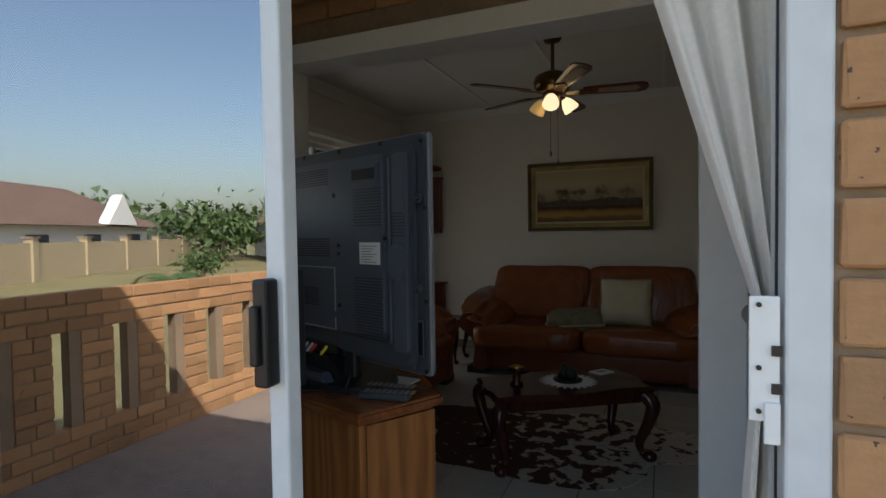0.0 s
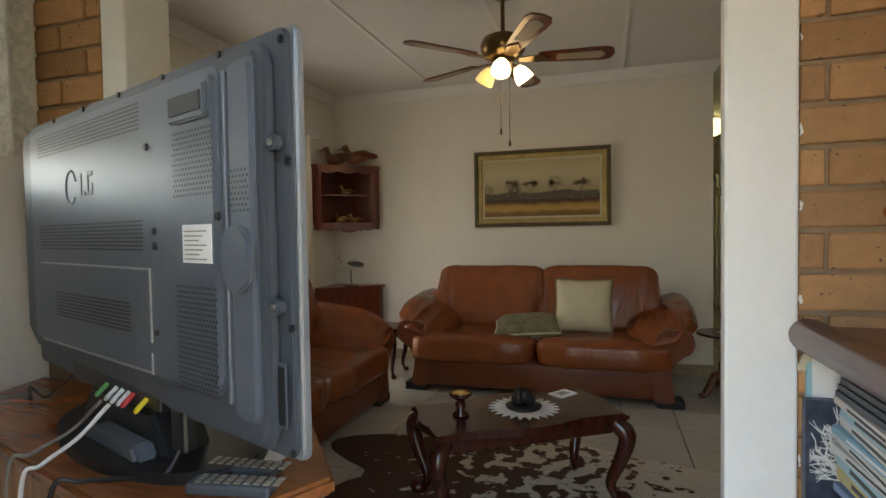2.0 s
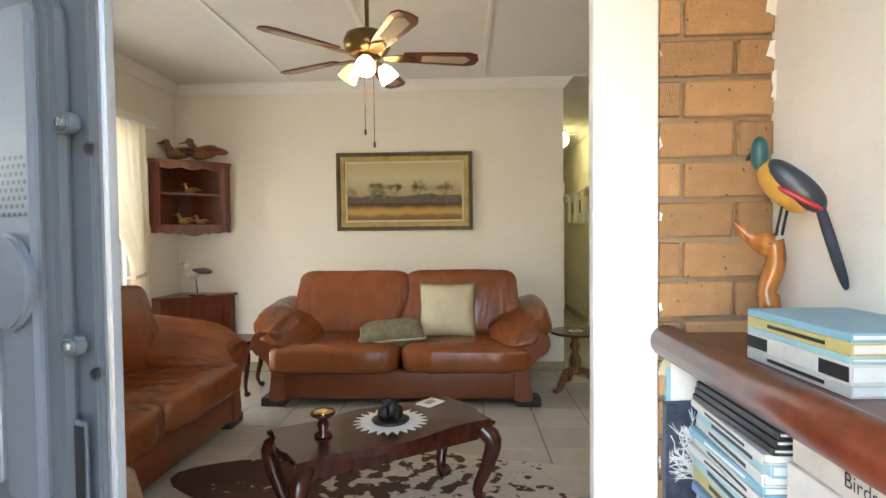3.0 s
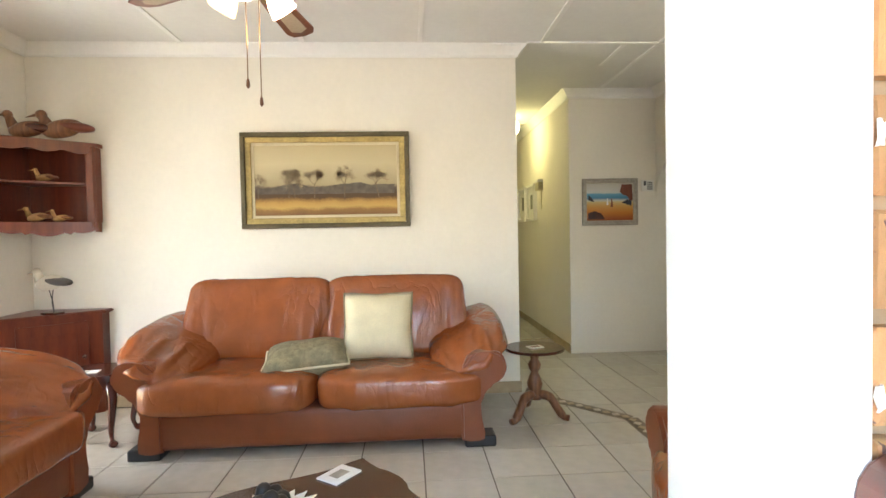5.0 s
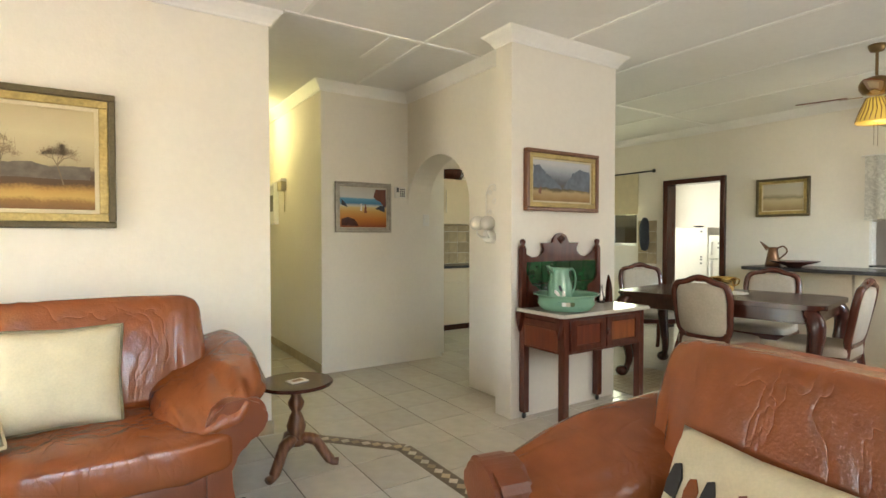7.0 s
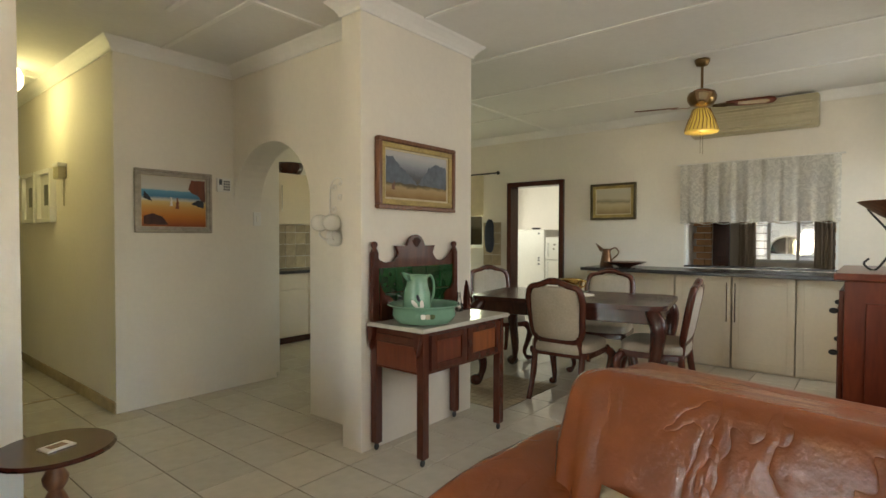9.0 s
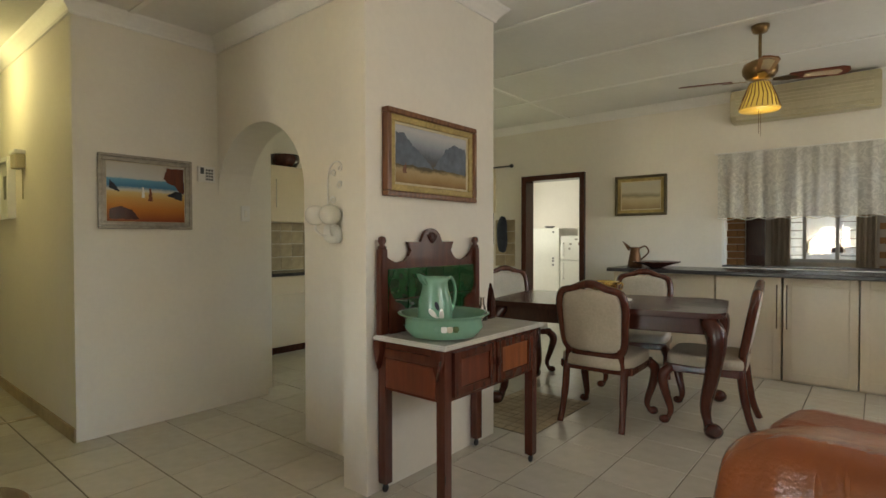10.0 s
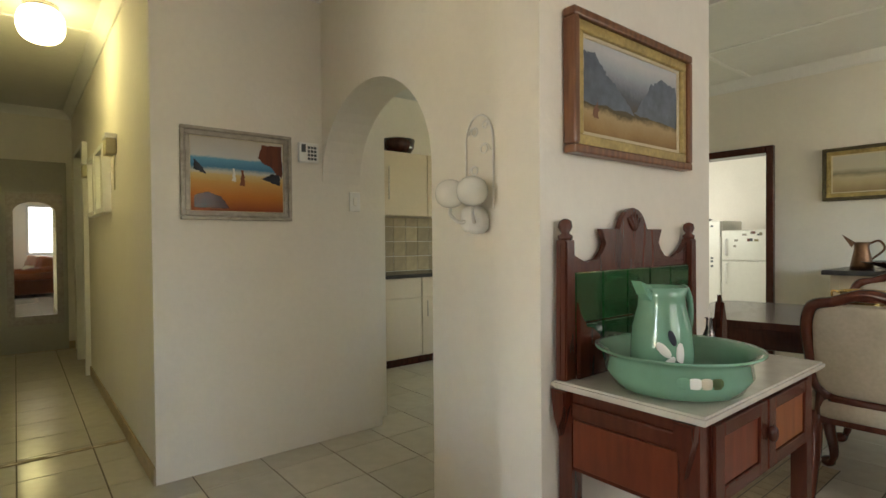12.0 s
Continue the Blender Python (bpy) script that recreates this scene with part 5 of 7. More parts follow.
cable("white audio cable hanging over the cabinet front", [(-0.53, -0.07, 0.91), (-0.55, -0.12, 0.855), (-0.58, -0.175, 0.812), (-0.6, -0.205, 0.77), (-0.61, -0.21, 0.45), (-0.61, -0.21, 0.02)], 0.0045, paper)
cable("grey video cable hanging over the cabinet front", [(-0.57, -0.07, 0.91), (-0.62, -0.11, 0.85), (-0.66, -0.17, 0.812), (-0.69, -0.205, 0.77), (-0.69, -0.21, 0.4), (-0.69, -0.21, 0.02)], 0.004, pewter)
cable("black power cable lying across the cabinet top", [(-0.33, -0.02, 0.86), (-0.33, -0.06, 0.815), (-0.39, -0.09, 0.806), (-0.45, -0.15, 0.806), (-0.47, -0.195, 0.79), (-0.48, -0.2, 0.5), (-0.48, -0.2, 0.02)], 0.0045, black)
cable("black coiled cable at the end of the cabinet", [(-0.9, 0.02, 0.93), (-1.05, 0.0, 0.84), (-1.1, -0.02, 0.812), (-1.18, -0.03, 0.83), (-1.14, -0.04, 0.806), (-1.2, -0.03, 0.81)], 0.0045, black)
for k, (u, v, a, ln) in enumerate(((-0.25, 0.05, 25, 0.15), (-0.2, 0.0, 30, 0.155))):
    t = thing("remote_control", tvm @ pose(u, v, 0.801, 0, 0, a), "black" + " remote control with rows of buttons", "remote control")
    part("case", B(-ln / 2, -0.023, 0, ln / 2, 0.023, 0.02, bevel=0.006), tv_dark, t)
    for i in range(9):
        for j in range(3):
            part("button", B(-ln / 2 + 0.015 + i * 0.018, -0.015 + j * 0.0115, 0.02, -ln / 2 + 0.026 + i * 0.018, -0.0075 + j * 0.0115, 0.0225), pewter, t)
# white reflection of the glossy television stand, laid in as a thin white sheet
t = thing("magazine", tvm @ pose(-0.36, 0.09, 0.801, 0, 0, 15), "flat white sheet in place of the glossy stand's reflection", "papers")
part("sheets", B(-0.13, -0.09, 0, 0.13, 0.09, 0.004), paper, t)

# bookshelf along the right wall of the sunroom
bs = thing("bookshelf", pose(0, 0, 0), "low dark wooden bookshelf with a rounded top edge", "bookshelf")
part("top_roll", T([(0.475, 2.2, 1.01), (0.475, 1.16, 1.01)], 0.036, 16), redwood, bs, smooth=True)
part("top_board", B(0.475, 1.16, 0.995, 0.708, 2.2, 1.03, bevel=0.004), redwood, bs)
part("end_cap", BL((0.475, 2.2, 1.01), (0.036, 0.012, 0.036), 1, nu=14, nv=8), redwood, bs, smooth=True)
part("back_panel", B(0.696, 1.16, 0, 0.708, 2.2, 0.995), redwood, bs)
part("end_panel", B(0.6, 1.16, 0, 0.696, 1.18, 0.995), redwood, bs)
for z in (0.02, 0.42):
    part("shelf_board", B(0.49, 1.18, z, 0.696, 2.2, z + 0.022, bevel=0.003), redwood, bs)
rnd = random.Random(3)
cols = [(0.62, 0.6, 0.55), (0.2, 0.4, 0.5), (0.5, 0.42, 0.16), (0.55, 0.52, 0.46), (0.03, 0.03, 0.035), (0.12, 0.2, 0.36), (0.6, 0.56, 0.5), (0.3, 0.5, 0.55), (0.5, 0.2, 0.12)]
bcol = [mat("book cover", c, 0.35, vary=0.1) for c in cols]


def book(m, w, d, h, cover, label, title="", lines=True):
    """A lying book: spine on -x, d long in y, w deep in x, h thick."""
    t = thing("book", m, label, "book", "stacked books")
    part("page_block", B(0.004, -d / 2 + 0.004, 0.003, w - 0.003, d / 2 - 0.004, h - 0.003), paper, t)
    cv = part("cover", B(0, -d / 2, 0, w, d / 2, 0.003), cover, t)
    part("upper_cover", B(0, -d / 2, h - 0.003, w, d / 2, h), cover, t)
    part("spine", B(-0.003, -d / 2, 0, 0.001, d / 2, h, bevel=0.0015), cover, t)
    if lines and h > 0.014:
        part("spine_print", B(-0.0042, -d * 0.3, h * 0.35, -0.0032, d * 0.25, h * 0.65), black if cover in (bcol[0], bcol[3], bcol[6], bcol[2], bcol[7]) else paper, t)
    if title:
        cu = bpy.data.curves.new("title", "FONT")
        cu.body, cu.size, cu.align_x, cu.align_y = title, h * 0.55, "CENTER", "CENTER"
        tx = new("title", cu)
        tx.parent = t
        tx.matrix_local = pose(-0.0045, 0, h / 2, 90, 0, -90)
        cu.materials.append(black)
    return t


def stack(y, x, z, n, top, flip=0):
    k = 0
    while z < top:
        h = rnd.choice((0.008, 0.012, 0.016, 0.02, 0.028))
        c = rnd.choice((0, 0, 3, 6, 7, 5, 2, 1, 0, 6))
        book(pose(x + rnd.uniform(-0.012, 0.012), y + rnd.uniform(-0.012, 0.012), z, 0, 0, rnd.uniform(-3, 3)), 0.17, 0.27 + rnd.uniform(-0.02, 0.02), h, bcol[c], ["white", "pale blue", "ochre", "cream", "black", "dark blue", "ivory", "light blue", "rust"][c] + " paperback book lying in a tall stack")
        z += h + 0.0005
        k += 1
    return z


z = stack(1.98, 0.5, 0.442, 30, 0.9)
for k in range(4):
    book(pose(0.5 + 0.004 * k, 1.98, z + k * 0.0125), 0.18, 0.28, 0.012, bcol[4], "black thin folder on top of the stack", lines=False)
z = stack(1.66, 0.5, 0.442, 30, 0.855)
book(pose(0.497, 1.66, z + 0.0005, 0, 0, 1), 0.18, 0.27, 0.055, bcol[6], "thick ivory bird guide with a dark title", "BIRDS", False)
book(pose(0.5, 1.66, z + 0.056, 0, 0, -1), 0.18, 0.27, 0.05, bcol[3], "thick cream bird guide with a dark title", "Birds", False)
z = stack(1.36, 0.5, 0.442, 30, 0.9)
for yy in (1.98, 1.68, 1.38):
    stack(yy, 0.5, 0.0425, 30, 0.36)
zt = 1.0305
for h, c, ti, lb in ((0.018, 3, "", "grey brown thick field guide lying flat"), (0.026, 0, "x", "thick white field guide with a black end"), (0.01, 7, "", "thin pale blue paperback"), (0.018, 2, "", "yellow and olive paperback"), (0.012, 1, "", "grey blue paperback on top")):
    bk = book(pose(0.53, 1.845, zt, 0, 0, 3 - zt), 0.165, 0.235, h, bcol[c], lb + " on the bookshelf", "", c != 0)
    if ti:
        part("spine_block", B(-0.0045, 0.06, 0.003, -0.0032, 0.115, h - 0.003), black, bk)
        part("spine_block", B(-0.0045, -0.115, 0.003, -0.0032, -0.06, h - 0.003), black, bk)
    zt += h + 0.0005
t = thing("art_book", pose(0.46, 2.19, 0.63, 0, 0, 8), "tall book with white branches on a dark cover", "book")
part("cover", B(0.0, -0.02, 0, 0.16, -0.004, 0.25, bevel=0.001), mat("dark blue print", (0.05, 0.06, 0.09), 0.4, vary=0.6, scale=40), t)
bm = bmesh.new()
rnd = random.Random(4)
def branch(p, a, ln, w, k):
    q = (p[0] + ln * math.sin(a), p[1] + ln * math.cos(a))
    if not (0.006 < q[0] < 0.154 and 0.005 < q[1] < 0.245):
        return
    nx, nz = math.cos(a) * w, -math.sin(a) * w
    bm.faces.new([bm.verts.new(v) for v in ((p[0] - nx, -0.0205, p[1] - nz), (p[0] + nx, -0.0205, p[1] + nz), (q[0] + nx * 0.7, -0.0205, q[1] + nz * 0.7), (q[0] - nx * 0.7, -0.0205, q[1] - nz * 0.7))])
    if k:
        for _ in range(3):
            branch(q, a + rnd.uniform(-0.9, 0.9), ln * rnd.uniform(0.7, 0.95), w * 0.72, k - 1)
branch((0.07, 0.006), 0.1, 0.05, 0.005, 5)
branch((0.11, 0.006), -0.2, 0.045, 0.004, 4)
part("printed_branch", bm, paper, t, "white printed branches")
t = thing("art_book", pose(0.47, 2.203, 0.66, 0, 0, 4), "light blue and white booklet standing against the bricks", "book")
part("cover", B(0.0, -0.012, 0, 0.15, -0.003, 0.32, bevel=0.001), bcol[7], t)
part("white_panel", B(0.01, -0.0135, 0.2, 0.14, -0.012, 0.31), paper, t)
# the support that these books stand on
part("end_block", B(0.456, 2.13, 0.0, 0.696, 2.204, 0.628, bevel=0.004), redwood, bs)

# painted bird on a carved branch
t = thing("bird_sculpture", pose(0.6, 2.03, 1.0305, 0, 0, -32) @ Matrix.Diagonal((0.6, 0.75, 1.06, 1)), "painted wooden bird with a long tail on a carved branch", "sculpture")
amber = grain("amber polished wood", (0.45, 0.17, 0.035), (0.22, 0.06, 0.012), 0.25)
part("branch", tube(T(spline([(0, 0, 0.0), (0.01, 0, 0.05), (-0.01, 0, 0.1), (0.015, 0, 0.15), (0.01, 0, 0.19)], 5), [0.045, 0.04, 0.034, 0.03, 0.03, 0.028, 0.026, 0.03, 0.033, 0.028] + [0.027] * 11, 12), spline([(0.01, 0, 0.18), (-0.04, 0, 0.19), (-0.08, 0, 0.21), (-0.1, 0, 0.225)], 4), [0.026, 0.024, 0.022, 0.02, 0.016, 0.014, 0.013, 0.012, 0.01, 0.009, 0.008, 0.006, 0.005], 10), amber, t, smooth=True)
part("foot", B(-0.055, -0.045, 0, 0.06, 0.045, 0.018, bevel=0.007), amber, t)
bd = part("body", BL((0.035, 0, 0.285), (0.078, 0.033, 0.036), 0.95, RY(26), nu=24, nv=14), mat("ochre paint", (0.5, 0.25, 0.04), 0.35, vary=0.2), t, "ochre painted breast", smooth=True)
part("head", BL((-0.03, 0, 0.345), (0.026, 0.022, 0.03), 0.9, nu=16, nv=10), mat("teal paint", (0.02, 0.1, 0.1), 0.35, vary=0.3), t, "teal painted crest", smooth=True)
part("beak", T([(-0.05, 0, 0.345), (-0.068, 0, 0.335)], [0.009, 0.002], 8), black, t)
part("wing", BL((0.065, -0.01, 0.285), (0.085, 0.03, 0.028), 0.85, RY(27), nu=20, nv=12), mat("slate paint", (0.03, 0.035, 0.045), 0.4, vary=0.2), t, "slate grey wing", smooth=True)
part("wing_bar", BL((0.075, -0.036, 0.262), (0.06, 0.012, 0.006), 0.7, RY(20), nu=14, nv=8), mat("red paint", (0.4, 0.015, 0.02), 0.35), t, "red wing bar", smooth=True)
part("tail", BL((0.152, 0, 0.19), (0.014, 0.028, 0.09), 0.7, RY(-26), nu=16, nv=12), steel_dark, t, smooth=True)
part("legs", tube(T([(0.03, -0.012, 0.25), (0.015, -0.012, 0.2)], 0.004), [(0.045, 0.01, 0.25), (0.03, 0.01, 0.2)], 0.004), black, t)
t = thing("paper_slip", pose(0.452, 2.195, 0.94, 10, 20, 8), "small folded cream paper slip stuck at the shelf", "paper")
part("sheet", B(0, -0.003, 0, 0.05, 0.0, 0.035), linen, t)

# curtain tied back at the sliding door
t = thing("curtain", pose(0, 0, 0), "long white curtain drawn aside beside the sliding door", "curtain")
def g2(u, v):
    k = v / 0.48 if v < 0.48 else 1 - 0.25 * (v - 0.48) / 0.52
    return u * (1 - 0.9 * k) + 0.2 * k
part("cloth", cloth((0.47, 1.2, 2.16), (-0.42, 0, 0), (0, 0, -2.1), 110, 50, (0, 1, 0), 0.028, 3, 0.4, g2), drape_m, t, smooth=True)
t = thing("curtain_rod", pose(0, 0, 0), "white curtain rail above the sliding door", "curtain rail")
part("rail", B(-1.5, 1.18, 2.17, 0.6, 1.22, 2.2, bevel=0.004), white_paint, t)
for x in (-1.4, -0.4, 0.5):
    part("bracket", B(x, 1.12, 2.175, x + 0.03, 1.18, 2.195), white_paint, t)
# lace over the sunroom window
t = thing("lace_curtain", pose(0, 0, 0), "white lace half curtain in the sunroom window", "curtain")
part("cloth", cloth((-1.735, 1.2, 2.25), (0, 0.98, 0), (0, 0, -0.75), 80, 14, (1, 0, 0), 0.02, 9), lace, t, smooth=True)
part("rod", T([(-1.73, 1.18, 2.255), (-1.73, 2.2, 2.255)], 0.008), chrome, t)
# ---- dining room ----
amber_panel = grain("orange brown panel wood", (0.3, 0.085, 0.022), (0.17, 0.045, 0.012), 0.3, ring=5)
ws = thing("washstand", pose(2.388, 4.7, 0), "red brown wooden washstand with marble top and green tiled back", "washstand")
part("marble_top", slab([(0, 0), (0.841, 0), (0.841, 0.44), (0, 0.44)], 0.735, 0.758, "z", 0.006), marble, ws, "veined grey white marble slab")
part("body", B(0.035, 0.035, 0.5, 0.806, 0.425, 0.734, bevel=0.004), mahogany, ws)
for k, (x0, x1) in enumerate(((0.085, 0.405), (0.415, 0.757))):
    d = part("door", B(x0, 0.026, 0.52, x1, 0.034, 0.715, bevel=0.002), mahogany, ws)
    for b in ((x0, 0.52, x0 + 0.05, 0.715), (x1 - 0.05, 0.52, x1, 0.715), (x0 + 0.05, 0.52, x1 - 0.05, 0.555), (x0 + 0.05, 0.68, x1 - 0.05, 0.715)):
        part("door_frame", B(b[0], 0.016, b[1], b[2], 0.0258, b[3], bevel=0.002, seg=1), mahogany, d)
    part("door_panel", B(x0 + 0.052, 0.0225, 0.557, x1 - 0.052, 0.0257, 0.678, bevel=0.001, seg=1), amber_panel if k else redwood, d, "paler orange brown panel" if k else "")
part("knob", BL((0.41, 0.004, 0.625), (0.014, 0.012, 0.022), 0.8, nu=12, nv=8), wood, ws, smooth=True)
part("side_rail", B(0.022, 0.076, 0.655, 0.0345, 0.388, 0.7, bevel=0.006), mahogany, ws)
part("side_panel", B(0.028, 0.08, 0.515, 0.0345, 0.385, 0.65, bevel=0.002), redwood, ws)
for x in (0.030, 0.765):
    for y in (0.028, 0.390):
        leg = part("leg", slab([(x, y), (x + 0.046, y), (x + 0.046, y + 0.046), (x, y + 0.046)], 0.045, 0.735, "z", 0.004), mahogany, ws)
        part("caster", BL((x + 0.023, y + 0.023, 0.022), (0.018, 0.012, 0.022), 1, nu=12, nv=8), black, leg, "small dark caster wheel", smooth=True)
for y in (0.03, 0.392):
    part("bracket", slab([(y - 0.004, 0.733), (y + 0.05, 0.733), (y + 0.046, 0.69), (y + 0.034, 0.65), (y + 0.022, 0.6), (y + 0.01, 0.65), (y, 0.69)], -0.004, 0.0295, "x", 0.005), mahogany, ws)
# carved back board
ctr = 0.41
arch = [(ctr + 0.085 * math.cos(math.pi * k / 10), 1.19 + 0.075 * math.sin(math.pi * k / 10)) for k in range(11)]
o = [(0.0, 0.7585), (0.82, 0.7585), (0.815, 1.15), (0.79, 1.15), (0.745, 1.11), (0.69, 1.09), (0.62, 1.1), (0.59, 1.125), (0.575, 1.15), (0.605, 1.195), (0.5, 1.195)] + arch + [(0.32, 1.195), (0.215, 1.195), (0.245, 1.15), (0.23, 1.125), (0.2, 1.1), (0.13, 1.09), (0.075, 1.11), (0.03, 1.15), (0.005, 1.15)]
part("back_board", slab([(0.01 + a * 0.94, b) for a, b in o], 0.412, 0.432, "y", 0.004), mahogany, ws, "carved wooden splashback")
for x in (0.012, 0.752):
    part("back_post", slab([(x, 0.7585), (x + 0.05, 0.7585), (x + 0.045, 1.16), (x + 0.005, 1.16)], 0.395, 0.435, "y", 0.004), mahogany, ws)
    part("finial", L([(0.02, 0), (0.022, 0.012), (0.012, 0.02), (0.021, 0.038), (0.018, 0.055), (0.006, 0.062)], (x + 0.025, 0.415, 1.16), 14), mahogany, ws, smooth=True)
for x, sg in ((0.062, 1), (0.752, -1)):
    part("wing_panel", slab([(x, 0.7585), (x + sg * 0.15, 0.7585), (x + sg * 0.15, 0.775), (x + sg * 0.115, 0.8), (x + sg * 0.1, 0.84), (x + sg * 0.105, 0.875), (x + sg * 0.07, 0.9), (x + sg * 0.035, 0.905), (x + sg * 0.01, 0.94), (x, 0.98)], 0.385, 0.398, "y", 0.003), mahogany, ws)
for i in range(5):
    for j in range(2):
        part("tile", B(0.066 + i * 0.137, 0.4, 0.765 + j * 0.152, 0.066 + i * 0.137 + 0.134, 0.411, 0.765 + j * 0.152 + 0.149, bevel=0.004, seg=2), green_tile, ws)
for k in range(5):
    a = radians(50 + 20 * k)
    part("carved_petal", BL((0.395 + 0.032 * math.cos(a), 0.409, 1.175 + 0.045 * math.sin(a)), (0.006, 0.005, 0.03), 1, RY(90 - math.degrees(a)), nu=10, nv=6), wood, ws, smooth=True)
WS = pose(2.388, 4.7, 0.7585)
t = thing("wash_basin", WS @ pose(0.19, 0.165, 0), "mint green enamel basin with a rolled rim", "basin")
part("bowl", L([(0.11, 0), (0.16, 0.01), (0.185, 0.05), (0.18, 0.085), (0.2, 0.102), (0.213, 0.108), (0.212, 0.113), (0.198, 0.109), (0.172, 0.088), (0.17, 0.05), (0.1, 0.012)], seg=48), enamel, t, smooth=True)
t = thing("pitcher", WS @ pose(0.158, 0.19, 0.0125, 0, 0, -10) @ Matrix.Diagonal((0.88, 0.88, 1.05, 1)), "mint green enamel jug standing in the basin", "jug")
part("jug_body", L([(0.08, 0), (0.088, 0.02), (0.092, 0.08), (0.086, 0.15), (0.07, 0.2), (0.068, 0.225), (0.076, 0.25), (0.07, 0.25), (0.06, 0.21)], seg=32), enamel, t, smooth=True)
part("spout", slab([(-0.065, 0.215), (-0.065, 0.252), (-0.112, 0.268), (-0.09, 0.235)], -0.028, 0.028, "y", 0.01), enamel, t)
part("jug_handle", T(spline([(0.068, 0, 0.235), (0.115, 0, 0.24), (0.14, 0, 0.19), (0.13, 0, 0.12), (0.088, 0, 0.07)], 6), 0.009), enamel, t, smooth=True)
for k, (a, z, s) in enumerate(((-138, 0.1, 1), (-123, 0.13, 0.8), (-108, 0.09, 1.1), (-116, 0.06, 0.7), (-128, 0.07, 0.8))):
    ca, sa = math.cos(radians(a)), math.sin(radians(a))
    part("painted_lily", BL((0.0905 * ca, 0.0905 * sa, z), (0.012 * s, 0.004, 0.026 * s), 0.9, RZ(a + 90) @ RY(25 * (k - 2)), nu=10, nv=6), paper if k % 2 == 0 else steel_dark, t, "painted lily")
for a, mt in ((-140, paper), (-132, mosaic_light), (-148, enamel), (-124, leaf_m)):
    ca, sa = math.cos(radians(a)), math.sin(radians(a))
    pb = part("painted_flower", BL((2.388 + 0.19 + 0.181 * ca, 4.7 + 0.165 + 0.181 * sa, 0.7585 + 0.058), (0.018, 0.005, 0.014), 0.8, RZ(a + 90), nu=10, nv=6), mt)
    bas = [o_ for o_ in scene.objects if o_.name.startswith("wash_basin")][0]
    pb.parent = bas
    pb.matrix_parent_inverse = (WS @ pose(0.19, 0.165, 0)).inverted()
t = thing("glass_bottle", WS @ pose(0.69, 0.3, 0), "small clear glass decanter beside the basin", "bottle")
part("bottle", L([(0.03, 0), (0.032, 0.03), (0.012, 0.09), (0.01, 0.12), (0.016, 0.125)], seg=16), glass_mat("bottle glass", (0.95, 0.9, 0.88)), t, smooth=True)
t = thing("carved_stand", WS @ pose(0.775, 0.3, 0), "small dark carved wooden figure beside the basin", "ornament")
part("figure", slab([(-0.03, 0), (0.035, 0), (0.03, 0.06), (0.012, 0.1), (0.015, 0.15), (-0.005, 0.2), (-0.018, 0.14), (-0.012, 0.08)], -0.015, 0.015, "y", 0.008), wood, t)

painting(pose(2.81, 5.144, 1.628), 0.715, 0.425, 0.06, midwood, gold, hills, "gilt-framed painting of blue mountains over veld", 0.045, 0.012)
painting(pose(2.105, 6.969, 1.508), 0.565, 0.465, 0.045, pewter, pewter, beach, "silver-framed painting of an orange beach", 0.03, 0.003)
beachp = [o_ for o_ in scene.objects if o_.name.startswith("painting")][-1]
for b, mt, nm in (([(0.1, 0.1), (0.12, 0.17), (0.23, 0.175), (0.23, 0.0), (0.2, 0.02), (0.17, 0.06), (0.13, 0.07)], redwood, "painted_cliff"), ([(-0.22, -0.17), (-0.05, -0.17), (-0.09, -0.11), (-0.16, -0.09), (-0.22, -0.11)], wood, "painted_rock"), ([(-0.22, 0.02), (-0.16, 0.0), (-0.19, 0.05), (-0.22, 0.07)], steel_dark, "painted_rock"), ([(0.12, -0.01), (0.22, -0.04), (0.22, 0.02), (0.17, 0.02)], steel_dark, "painted_rock"),
                  ([(-0.035, -0.03), (-0.015, -0.03), (-0.02, 0.035), (-0.03, 0.035)], paper, "painted_shape"), ([(0.005, -0.05), (0.032, -0.05), (0.025, 0.03), (0.012, 0.03)], leather_dark, "painted_shape")):
    part(nm, slab(rough(b, 0.0035), -0.0135, -0.0122, "y"), mt, beachp, "flat painted shape")
mp_ = painting(pose(6.446, 5.29, 1.675, 0, 0, -90), 0.55, 0.43, 0.06, gilt_dark, gold, village, "small gilt-framed painting of white cottages", 0.04, 0.01)
# mountains and trees in the hill painting
hp = [o_ for o_ in scene.objects if o_.name.startswith("painting")][1]
blue_m = mat("blue mountain paint", (0.1, 0.125, 0.165), 0.5, vary=0.3)
for b, mt in (([(-0.28, -0.05), (-0.28, 0.1), (-0.22, 0.11), (-0.16, 0.05), (-0.1, 0.02), (0.0, -0.05)], blue_m), ([(0.0, -0.05), (0.1, 0.06), (0.18, 0.1), (0.28, 0.08), (0.28, -0.06)], blue_m), ([(-0.24, -0.09), (-0.21, -0.03), (-0.2, -0.09)], midwood)):
    part("painted_hill", slab(rough(b, 0.006), -0.0186, -0.0181, "y"), mt, hp, "blue grey painted mountain")

